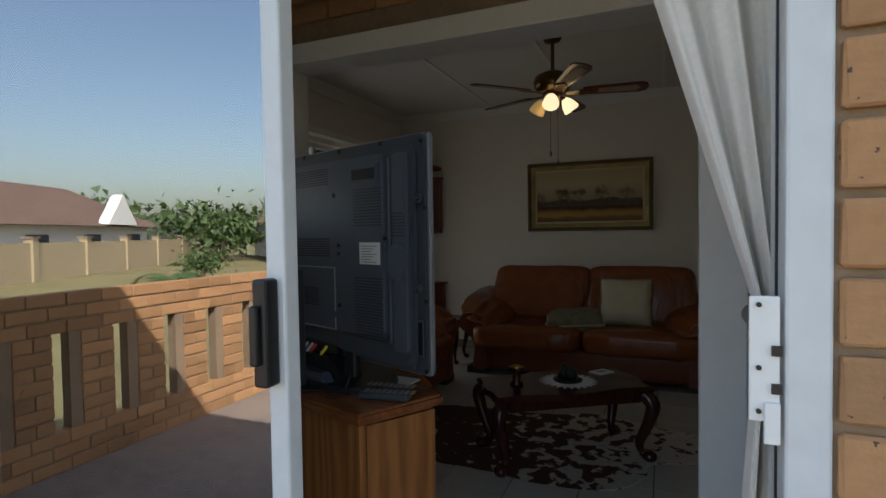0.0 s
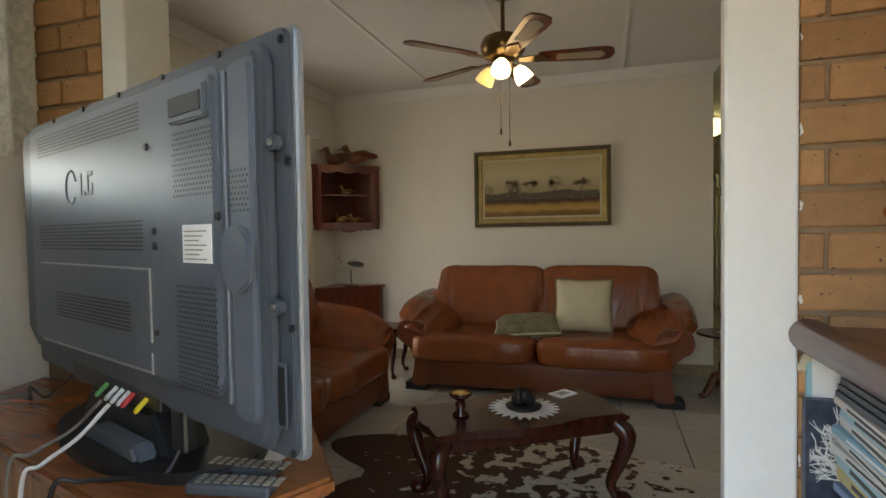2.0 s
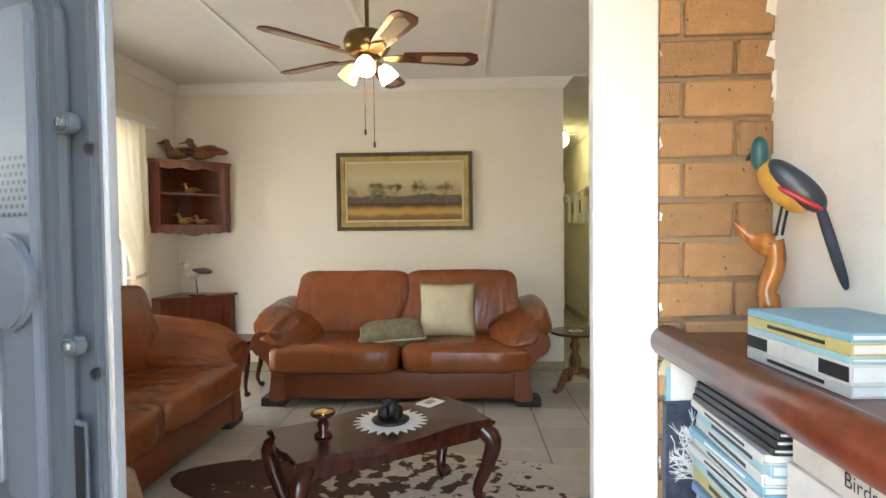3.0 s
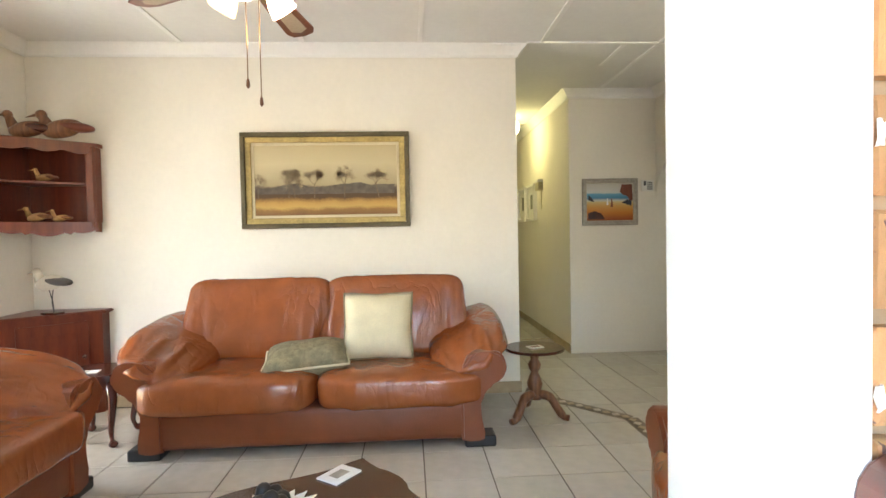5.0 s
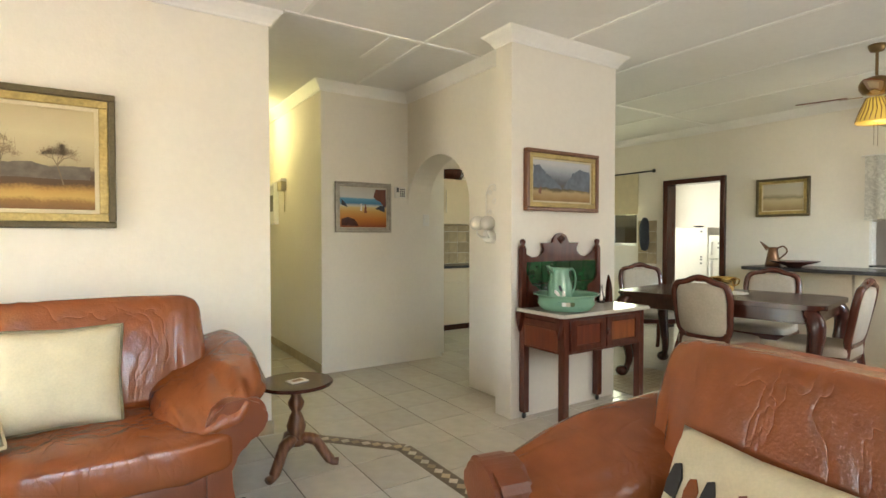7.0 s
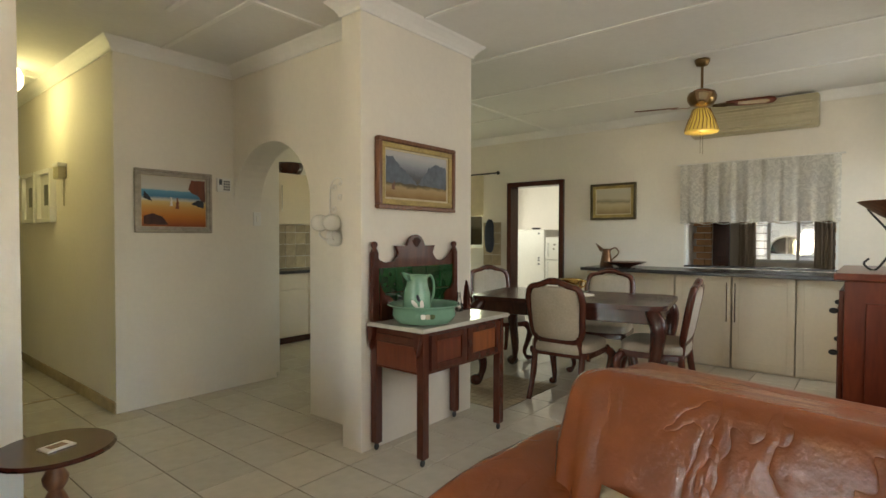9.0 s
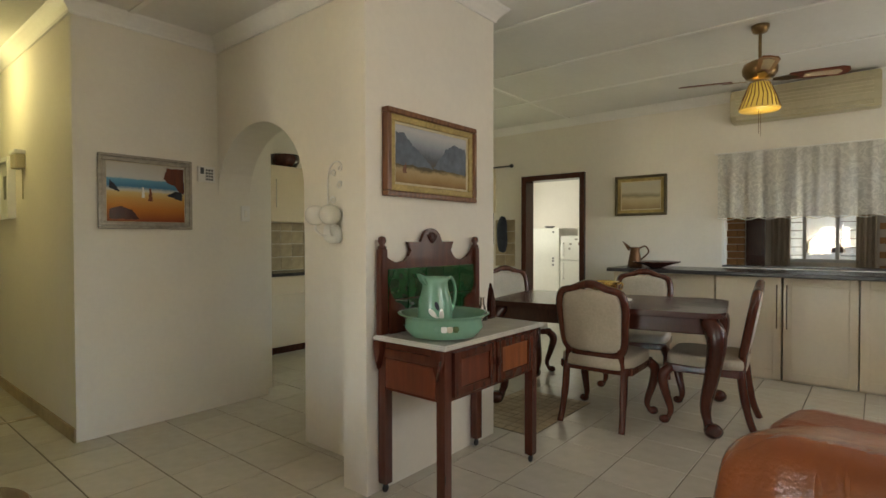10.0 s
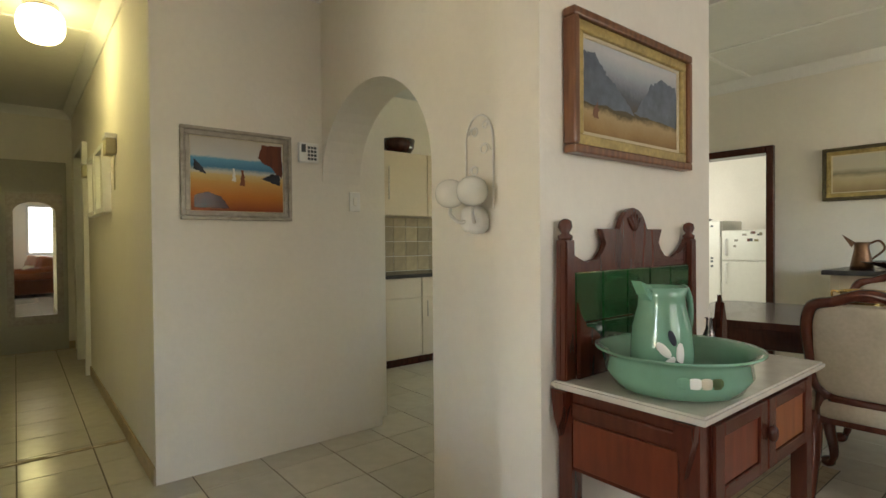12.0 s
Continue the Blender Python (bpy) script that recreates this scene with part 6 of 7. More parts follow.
# keypad, switch, sconce
t = thing("alarm_keypad", pose(2.49, 6.968, 1.665), "white alarm keypad with dark buttons on the wall", "keypad")
part("case", B(-0.06, -0.025, -0.055, 0.06, -0.001, 0.055, bevel=0.006), paper, t)
part("display", B(-0.045, -0.027, 0.0, -0.02, -0.025, 0.045), tv_dark, t)
for i in range(3):
    for j in range(4):
        part("button", B(-0.008 + i * 0.019, -0.028, -0.042 + j * 0.021, 0.006 + i * 0.019, -0.025, -0.028 + j * 0.021), tv_dark, t)
t = thing("light_switch", pose(2.79, 6.968, 1.4), "white light switch plate on the wall", "switch")
part("plate", B(-0.036, -0.01, -0.058, 0.036, -0.001, 0.058, bevel=0.004), paper, t)
part("rocker", B(-0.012, -0.015, -0.025, 0.012, -0.01, 0.025, bevel=0.003), white_ceramic, t)
sc = thing("wall_sconce", pose(2.582, 5.635, 1.2), "white wrought-iron wall light with two glass globes", "wall light")
part("base_leaf", BL((-0.03, 0, 0.04), (0.03, 0.06, 0.05), 0.7, wrinkle=0.15, wscale=25, nu=20, nv=12), white_paint, sc, smooth=True)
for s, y in ((1, 0.062), (-1, -0.062)):
    ar = part("arm", T(spline([(-0.03, 0, 0.05), (-0.07, y * 0.6, 0.03), (-0.1, y, 0.06), (-0.1, y, 0.085)], 5), 0.007), white_paint, sc, smooth=True)
    part("globe", BL((-0.1, y, 0.14), (0.056, 0.056, 0.054), 0.92, nu=24, nv=16), white_ceramic, ar, "unlit white glass globe", smooth=True)
hoop = [(-0.006, 0.075 * math.cos(a), 0.34 + 0.1 * math.sin(a)) for a in [math.pi * k / 14 for k in range(15)]]
part("scroll_hoop", T([(-0.006, 0.075, 0.08)] + hoop + [(-0.006, -0.075, 0.08)], 0.004, 6), white_paint, sc)
for cy_, cz, r0, sg in ((0.03, 0.37, 0.028, 1), (-0.03, 0.3, 0.03, -1), (0.03, 0.22, 0.028, 1), (-0.035, 0.39, 0.022, -1), (0.0, 0.14, 0.025, 1)):
    sp = [(-0.006, cy_ + sg * r0 * (1 - k / 22) * math.cos(k * 0.5), cz + r0 * (1 - k / 22) * math.sin(k * 0.5) + k * 0.001) for k in range(20)]
    part("scroll", T(sp, 0.003, 6), white_paint, sc)

# dining table and chairs
dt = thing("dining_table", pose(4.45, 4.84, 0, 0, 0, 10), "dark polished wooden dining table with carved curved legs", "table")
part("tabletop", slab(rounded(0.9, 1.55, 0.1), 0.725, 0.76, "z", 0.01), wood, dt)
for b in ((-0.4, -0.72, 0.62, 0.4, -0.69, 0.725), (-0.4, 0.69, 0.62, 0.4, 0.72, 0.725), (-0.4, -0.69, 0.62, -0.37, 0.69, 0.725), (0.37, -0.69, 0.62, 0.4, 0.69, 0.725)):
    part("apron", B(*b, bevel=0.01), wood, dt)
for sx in (-1, 1):
    for sy in (-1, 1):
        part("leg", cabriole(bmesh.new(), sx * 0.37, sy * 0.67, 0.72, sx, sy, 0.048, 0.07), wood, dt, smooth=True)


def dining_chair(m):
    """Upholstered chair with a curved frame; it faces +y."""
    t = thing("dining_chair", m, "carved dark wooden dining chair with beige upholstery", "chair", "dining chairs")
    part("seat", BL((0, 0.0, 0.445), (0.25, 0.235, 0.055), 0.35, nu=36, nv=12), seat_cloth, t, smooth=True)
    for b in ((-0.25, 0.2, 0.37, 0.25, 0.235, 0.425), (-0.235, -0.22, 0.37, 0.235, -0.19, 0.425), (-0.25, -0.2, 0.37, -0.222, 0.21, 0.425), (0.222, -0.2, 0.37, 0.25, 0.21, 0.425)):
        part("seat_rail", B(*b, bevel=0.01), mahogany, t)
    for s in (-1, 1):
        part("front_leg", cabriole(bmesh.new(), s * 0.225, 0.2, 0.4, s, 1, 0.03, 0.05), mahogany, t, smooth=True)
        part("back_leg", T(spline([(s * 0.2, -0.2, 0.42), (s * 0.2, -0.22, 0.25), (s * 0.205, -0.25, 0.1), (s * 0.21, -0.285, 0.0)], 5), [0.026] * 8 + [0.022] * 8, 8), mahogany, t, smooth=True)
    loop = [(-0.15, 0.5), (-0.2, 0.56), (-0.215, 0.7), (-0.225, 0.83), (-0.2, 0.93), (-0.12, 0.955), (-0.05, 0.985), (0, 0.995), (0.05, 0.985), (0.12, 0.955), (0.2, 0.93), (0.225, 0.83), (0.215, 0.7), (0.2, 0.56), (0.15, 0.5), (0, 0.49), (-0.15, 0.5)]
    lean = lambda x, z: (x, -0.2 - (z - 0.45) * 0.17, z)
    part("back_frame", T(spline([lean(*p) for p in loop], 4), 0.026, 10), mahogany, t, smooth=True)
    part("crest", BL(lean(0, 0.985), (0.07, 0.02, 0.025), 0.8, nu=16, nv=10), mahogany, t, "carved crest", smooth=True)
    part("back_pad", BL(lean(0, 0.73), (0.2, 0.03, 0.22), 0.42, RX(9.6), nu=32, nv=16), seat_cloth, t, smooth=True)
    for s in (-1, 1):
        part("back_post", T([(s * 0.19, -0.205, 0.41), lean(s * 0.175, 0.55)], 0.022), mahogany, t)
    return t


chair = dining_chair(pose(4.16, 4.735, 0, 0, 0, -88) @ Matrix.Diagonal((0.97, 1, 0.93, 1)))
for x, y, a in ((4.54, 4.18, 6), (4.93, 5.92, 145), (5.08, 4.84, 100)):
    copy_thing(chair, pose(x, y, 0, 0, 0, a))
t = thing("table_doily", pose(4.5, 4.86, 0.7605), "round white lace mat on the dining table", "doily")
part("cloth", L([(0.17, 0), (0.17, 0.002)], seg=32), paper, t)
t = thing("brass_pot", pose(4.5, 4.88, 0.7628), "polished brass pot with small handles", "pot")
part("pot", L([(0.05, 0), (0.075, 0.02), (0.085, 0.07), (0.095, 0.125), (0.1, 0.13), (0.085, 0.128), (0.07, 0.03)], seg=28), brass, t, smooth=True)
for s in (-1, 1):
    part("pot_handle", T(spline([(0, s * 0.085, 0.11), (0, s * 0.125, 0.12), (0, s * 0.12, 0.08), (0, s * 0.083, 0.06)], 5), 0.006), brass, t, smooth=True)

# built-in cabinets with worktop
for k, y0 in enumerate((4.95, 4.45, 3.935, 3.42, 2.91, 2.41)):
    y1 = y0 + (0.51 if k else 0.44)
    cb = thing("base_cabinet", pose(5.93, y0, 0), "cream lacquered base cabinet with a framed door", "cabinet", "dining room cabinets")
    w = y1 - y0 - 0.006
    part("carcass", B(0.02, 0, 0.0, 0.51, w, 0.885), cream_door, cb)
    d = part("door", B(0.0, 0.003, 0.02, 0.0195, w - 0.003, 0.88, bevel=0.003), cream_door, cb)
    for b in ((-0.006, 0.003, 0.02, -0.0002, 0.06, 0.88), (-0.006, w - 0.06, 0.02, -0.0002, w - 0.003, 0.88), (-0.006, 0.06, 0.02, -0.0002, w - 0.06, 0.09), (-0.006, 0.06, 0.81, -0.0002, w - 0.06, 0.88)):
        part("door_frame", B(*b, bevel=0.002, seg=1), cream_door, d)
    hy_ = w - 0.03 if k % 2 else 0.03
    part("bar_handle", tube(tube(T([(-0.035, hy_, 0.45), (-0.035, hy_, 0.82)], 0.006), [(-0.035, hy_, 0.48), (0, hy_, 0.48)], 0.005), [(-0.035, hy_, 0.79), (0, hy_, 0.79)], 0.005), chrome, d, "long steel bar handle")
t = thing("worktop", pose(0, 0, 0), "long dark stone worktop over the cabinets", "worktop")
part("slab", B(5.79, 2.4, 0.886, 6.446, 5.405, 0.922, bevel=0.008), slate, t)
t = thing("copper_jug", pose(6.1, 5.23, 0.923, 0, 0, 100), "old copper jug with a wide spout", "jug")
cop = mat("aged copper", (0.14, 0.07, 0.035), 0.4, metal=0.8, vary=0.3)
part("jug_body", L([(0.075, 0), (0.07, 0.03), (0.045, 0.16), (0.05, 0.2), (0.04, 0.2)], seg=24), cop, t, smooth=True)
part("spout", slab([(0.04, 0.2), (0.12, 0.26), (0.06, 0.16)], -0.03, 0.03, "y", 0.008), cop, t)
part("jug_handle", T(spline([(-0.045, 0, 0.19), (-0.1, 0, 0.21), (-0.13, 0, 0.15), (-0.055, 0, 0.07)], 6), 0.008), cop, t, smooth=True)
t = thing("wooden_bowl", pose(6.05, 5.0, 0.923), "wide dark wooden dish on the worktop", "bowl")
part("dish", L([(0.06, 0), (0.08, 0.012), (0.22, 0.055), (0.225, 0.062), (0.08, 0.025)], seg=36), wood, t, smooth=True)

# serving hatch with lace, air conditioner, fan
t = thing("lace_curtain", pose(0, 0, 0), "white lace half curtain over the serving hatch", "curtain")
part("cloth", cloth((6.40, 4.53, 2.03), (0, -1.4, 0), (0, 0, -0.62), 150, 14, (1, 0, 0), 0.011, 8), lace, t, smooth=True)
hem = [(6.40 - 0.016 * math.sin(k), 4.53 - 1.4 * k / 60, 1.41 - 0.02 * abs(math.sin(k * 0.42))) for k in range(61)]
part("hem", T(hem, 0.006, 6), lace, t)
part("rod", T([(6.41, 4.56, 2.035), (6.41, 3.1, 2.035)], 0.008), paper, t)
hf = tagged(new("window_hatch"), "serving hatch opening with dark sill", "hatch", kind="structure")
part("sill", B(6.44, 3.15, 0.931, 6.62, 4.495, 0.95, bevel=0.003), slate, hf)
for b in ((6.45, 3.145, 0.95, 6.575, 3.165, 2.03), (6.45, 4.48, 0.95, 6.575, 4.5, 2.03)):
    part("jamb", B(*b), white_paint, hf)
ac = thing("air_conditioner", pose(6.446, 3.85, 2.3), "cream split air conditioner high on the wall", "air conditioner")
cream_pl = mat("aged cream plastic", (0.5, 0.45, 0.3), 0.45, vary=0.06)
part("case", slab([(0, 0.0), (-0.14, 0.0), (-0.2, 0.05), (-0.21, 0.2), (-0.17, 0.29), (0, 0.29)], -0.55, 0.55, "y", 0.01), cream_pl, ac)
part("flap", B(-0.19, -0.5, 0.012, -0.1655, 0.5, 0.04, bevel=0.004), cream_pl, ac)
for k in range(5):
    part("grille_slat", B(-0.2165, -0.5, 0.1 + k * 0.03, -0.209, 0.5, 0.106 + k * 0.03), linen, ac)
f2 = fan(pose(4.75, 3.93, CEIL - 0.001) @ Matrix.Diagonal((0.82, 0.82, 0.9, 1)), "dark ceiling fan with a woven basket lampshade", 0.6, 15, 4, bronze)
wick = glow("lit woven basket", (0.42, 0.28, 0.05), 0.022)
bk_ = part("basket_shade", L([(0.145, -0.62), (0.15, -0.615), (0.12, -0.53), (0.085, -0.45), (0.07, -0.42), (0.066, -0.42), (0.12, -0.55), (0.14, -0.615)], seg=32), wick, f2, "woven cane bell shade", smooth=True)
for k in range(24):
    a = 2 * math.pi * k / 24
    part("weave", T([(0.149 * math.cos(a), 0.149 * math.sin(a), -0.61), (0.118 * math.cos(a + 0.12), 0.118 * math.sin(a + 0.12), -0.52), (0.072 * math.cos(a), 0.072 * math.sin(a), -0.42)], 0.004, 5), midwood, bk_)
part("bulb", BL((0, 0, -0.56), (0.035, 0.035, 0.05), 1, nu=14, nv=10), glow("lit bulb", (1, 0.85, 0.5), 1.2), f2, "lit bulb", smooth=True)
for x in (-0.04, 0.05):
    part("pull_chain", T([(x, 0, -0.42), (x, 0, -0.8)], 0.0018, 5), bronze, f2)
lp = new("basket_lamp", bpy.data.lights.new("basket_lamp", "POINT"))
lp.data.energy, lp.data.color, lp.data.shadow_soft_size = 0.06, (1, 0.75, 0.4), 0.05
lp.location = (4.75, 3.91, 1.95)
# tall dark cabinet against the south wall with a wire fruit stand
t = thing("dark_cabinet", pose(3.4, 2.385, 0), "dark wooden cabinet with panelled doors and knobs", "cabinet")
part("body", B(0, 0.002, 0.0, 0.9, 0.6, 1.05, bevel=0.005), redwood, t)
part("cabinet_top", B(-0.02, 0.002, 1.051, 0.92, 0.64, 1.085, bevel=0.008), redwood, t)
part("side_panel", B(-0.012, 0.08, 0.1, -0.0005, 0.52, 0.95, bevel=0.003), redwood, t)
for x0 in (0.03, 0.46):
    d = part("door", B(x0, 0.601, 0.08, x0 + 0.41, 0.62, 1.0, bevel=0.004), redwood, t)
    part("door_panel", B(x0 + 0.07, 0.6205, 0.16, x0 + 0.34, 0.628, 0.92, bevel=0.004), redwood, d)
    for z in (0.9, 0.7):
        part("knob", BL((x0 + 0.03, 0.64, z), (0.014, 0.02, 0.014), 1, nu=10, nv=8), black, d, smooth=True)
t = thing("fruit_stand", pose(3.75, 2.75, 1.0855), "black wrought-iron stand holding a woven bowl", "stand")
part("bowl", L([(0.06, 0.24), (0.12, 0.28), (0.2, 0.34), (0.205, 0.345), (0.12, 0.29)], seg=24), midwood, t, smooth=True)
for k in range(3):
    a = radians(90 + 120 * k)
    c_, s_ = math.cos(a), math.sin(a)
    part("leg", T(spline([(0.16 * c_, 0.16 * s_, 0.31), (0.06 * c_, 0.06 * s_, 0.15), (0.12 * c_, 0.12 * s_, 0.006), (0.17 * c_, 0.17 * s_, 0.03), (0.15 * c_, 0.15 * s_, 0.06)], 5), 0.006, 6), black, t, smooth=True)

# ---- kitchen ----
t = thing("kitchen_blind", pose(0, 0, 0), "folded cream roman blind on an iron rod", "blind")
part("cloth", B(6.40, 7.15, 1.55, 6.412, 8.1, 2.12, bevel=0.003), linen, t)
for k in range(3):
    part("fold", B(6.392, 7.15, 1.55 + 0.03 * k, 6.399, 8.1, 1.57 + 0.03 * k, bevel=0.002), linen, t)
part("rod", T([(6.40, 6.93, 2.135), (6.40, 8.3, 2.135)], 0.011), black, t)
part("finial", BL((6.40, 6.9, 2.135), (0.026, 0.026, 0.026), 1, nu=14, nv=10), black, t, smooth=True)
part("bracket", T([(6.446, 7.1, 2.135), (6.40, 7.1, 2.135)], 0.008), black, t)
t = thing("hanging_cloth", pose(6.43, 7.05, 1.05), "dark blue cloth hanging from a hook", "cloth")
part("hook", T([(0.016, 0, 0.43), (-0.01, 0, 0.43), (-0.012, 0, 0.45)], 0.005), chrome, t)
part("cloth", BL((-0.02, 0, 0.22), (0.025, 0.075, 0.22), 0.8, None, 0.12, 14, 24, 16), steel_dark, t, smooth=True)
for k in range(4):
    x0 = 3.12 + 0.52 * k
    t = thing("kitchen_cabinet", pose(x0, 8.12, 0), "cream kitchen base cabinet with a drawer", "cabinet", "kitchen base cabinets")
    part("carcass", B(0, 0.02, 0.08, 0.515, 0.475, 0.82), cream_door, t)
    part("kickboard", B(0, 0.06, 0, 0.515, 0.08, 0.08), wood, t)
    part("drawer", B(0.004, 0.0, 0.64, 0.511, 0.019, 0.815, bevel=0.003), cream_door, t)
    d = part("door", B(0.004, 0.0, 0.09, 0.511, 0.019, 0.63, bevel=0.003), cream_door, t)
    part("handle", T([(0.05, -0.02, 0.45), (0.05, -0.02, 0.6)], 0.006), chrome, d)
t = thing("kitchen_worktop", pose(0, 0, 0), "dark speckled stone kitchen worktop", "worktop")
part("slab", B(3.105, 8.09, 0.821, 5.3, 8.598, 0.855, bevel=0.006), slate, t)
for k, x0 in enumerate((3.3, 3.82, 4.34, 4.86)):
    t = thing("wall_cupboard", pose(x0, 8.25, 1.4), "cream kitchen wall cupboard" + (" with open shelves" if k == 0 else " with a bar handle"), "cupboard", "kitchen wall cupboards")
    if k == 0:
        for b in ((0, 0.0, 0, 0.018, 0.345, 0.6), (0.497, 0, 0, 0.515, 0.345, 0.6), (0.018, 0.0, 0, 0.497, 0.345, 0.018), (0.018, 0, 0.29, 0.497, 0.345, 0.308), (0.018, 0, 0.582, 0.497, 0.345, 0.6), (0.018, 0.33, 0.018, 0.497, 0.345, 0.582)):
            part("panel", B(*b, bevel=0.001, seg=1), cream_door if b[1] == 0 and b[5] - b[2] < 0.1 or b[0] == 0 else wood, t)
    else:
        part("carcass", B(0, 0.02, 0, 0.515, 0.345, 0.6), cream_door, t)
        d = part("door", B(0.003, 0, 0.003, 0.512, 0.019, 0.597, bevel=0.003), cream_door, t)
        part("handle", T([(0.05, -0.025, 0.15), (0.05, -0.025, 0.45)], 0.006), chrome, d)
t = thing("dark_basket", pose(4.1, 8.42, 2.001), "dark round basket on the cupboard", "basket")
part("basket", L([(0.12, 0), (0.16, 0.06), (0.17, 0.14), (0.15, 0.14)], seg=20), wood, t, smooth=True)
t = thing("wall_socket", pose(3.86, 8.59, 1.12), "white wall socket with a switch", "socket")
part("plate", B(-0.06, -0.008, -0.06, 0.06, -0.0005, 0.06, bevel=0.003), paper, t)
part("rocker", B(-0.03, -0.012, 0.01, -0.01, -0.008, 0.04), black, t)
# pantry with two refrigerators
for k, (x, y, w, h, split) in enumerate(((8.0, 7.62, 0.58, 1.38, 0), (8.0, 7.03, 0.58, 1.26, 0.6))):
    t = thing("refrigerator", pose(x, y, 0, 0, 0, -90), ("tall white single-door freezer" if k == 0 else "white two-door refrigerator with small magnets"), "refrigerator", "pantry refrigerators")
    part("cabinet", B(0, 0.03, 0.03, w, 0.62, h, bevel=0.012), white_ceramic, t)
    part("plinth", B(0.02, 0.05, 0, w - 0.02, 0.6, 0.03), black, t)
    if split:
        part("lower_door", B(0.002, -0.02, 0.05, w - 0.002, 0.028, split + 0.28, bevel=0.012), white_ceramic, t)
        part("upper_door", B(0.002, -0.02, split + 0.29, w - 0.002, 0.028, h - 0.005, bevel=0.012), white_ceramic, t)
        for z0, z1 in ((0.6, 0.85), (0.95, 1.15)):
            part("handle", T([(0.06, -0.02, z0), (0.06, -0.05, z0 + 0.02), (0.06, -0.05, z1 - 0.02), (0.06, -0.02, z1)], 0.011), paper, t)
        rr = random.Random(2)
        for i in range(12):
            mx, mz = rr.uniform(0.08, 0.52), rr.choice((1.2, 1.21, 1.19, 1.12, 1.05))
            part("magnet", B(mx, -0.024, mz, mx + rr.uniform(0.02, 0.05), -0.0205, mz + rr.uniform(0.015, 0.04)), rr.choice((tv_dark, pewter, redwood, olive)), t)
    else:
        part("front_door", B(0.002, -0.02, 0.05, w - 0.002, 0.028, h - 0.005, bevel=0.012), white_ceramic, t)
        for z in (0.8, 0.86, 0.9, 1.3):
            part("magnet", B(w - 0.12, -0.025, z, w - 0.09, -0.0205, z + 0.025), tv_dark, t)
t = thing("black_dish", pose(8.25, 7.35, 1.381), "small black dish on the freezer", "dish")
part("dish", L([(0.05, 0), (0.09, 0.03), (0.08, 0.03)], seg=20), black, t, smooth=True)
# veranda behind the hatch
wall("wall_veranda_far", (9.05, 2.0, 0, 9.2, 3.36, CEIL), (9.05, 4.41, 0, 9.2, 4.8, CEIL), (9.05, 3.36, 0, 9.2, 4.41, 0.9), (9.05, 3.36, 2.1, 9.2, 4.41, CEIL), label="plaster veranda wall with a window")
vw = window_frame("window_veranda", "dark barred window of the veranda", "x", 9.1, 3.36, 4.41, 0.9, 2.1, 3)
bmv = bmesh.new()
for j in range(30):
    for i in range(4):
        y0 = 4.3 - 0.0 + (0.0 if j % 2 else -0.11) + i * 0.232
        if 4.4 < y0 < 4.7:
            box(bmv, 8.0, max(y0, 4.58), 0.0 + j * 0.088, 8.1, min(y0 + 0.22, 4.79), j * 0.088 + 0.077)
tb = tagged(part("brick_pier", bmv, brick_m), "orange face brick pier of the veranda", "pier", kind="stuff")
t = thing("beige_curtain", pose(0, 0, 0), "beige curtain hanging at the veranda window", "curtain")
part("rod", T([(8.95, 4.6, 2.21), (8.95, 3.1, 2.21)], 0.01), black, t)
part("cloth", cloth((8.95, 3.52, 2.2), (0, -0.2, 0), (0, 0, -1.6), 30, 8, (1, 0, 0), 0.03, 4), seat_cloth, t, smooth=True)
part("cloth", cloth((8.95, 4.42, 2.2), (0, -0.22, 0), (0, 0, -1.6), 30, 8, (1, 0, 0), 0.03, 4), seat_cloth, t, smooth=True)
bmv = bmesh.new()
for j in range(30):
    for i in range(3):
        y0 = 2.5 + (0.11 if j % 2 else 0) + i * 0.232
        box(bmv, 8.99, y0, j * 0.088, 9.049, min(y0 + 0.22, 3.3), j * 0.088 + 0.077)
tagged(part("brick_facing", bmv, brick_m), "orange face brick beside the veranda window", "brickwork", kind="stuff")
t = thing("wooden_door", pose(8.04, 4.36, 0), "dark brown wooden door standing open beside the pier", "door")
part("leaf", B(0, 0, 0.01, 0.04, 0.2, 2.05, bevel=0.004), wood, t)
part("rail", B(-0.012, 0.03, 1.0, -0.0005, 0.17, 1.5, bevel=0.004), wood, t)
for y0 in (3.4, 4.08):
    t = thing("louvre_panel", pose(9.16, y0, 0), "bank of glass and metal louvre slats", "louvre", "veranda louvres")
    for k in range(9):
        part("slat", B(0, 0, 0.98 + 0.11 * k, 0.05, 0.28, 0.99 + 0.11 * k), steel_dark, t)
t = thing("arched_window", pose(9.345, 3.87, 1.02), "arched grey window of a white outbuilding", "window")
part("pane", slab([(0.21 * math.cos(math.pi * k / 20), 0.24 * math.sin(math.pi * k / 20)) for k in range(21)], -0.01, 0, "x"), steel_dark, t)
part("mullion", B(-0.02, -0.012, 0, -0.0105, 0.012, 0.235), white_paint, t)
part("surround", T([(-0.01, 0.225 * math.cos(math.pi * k / 20), 0.255 * math.sin(math.pi * k / 20)) for k in range(21)], 0.014), white_paint, t)
# glowing panel in place of daylight outside; also shuts out sky and sunlit ground
backd = setting("backdrop_garden", B(9.35, 2.0, -0.58, 9.4, 4.9, 2.6), glow("plain panel glow", (0.8, 0.85, 0.9), 0.009), "plain glowing panel beyond the veranda window", "backdrop")

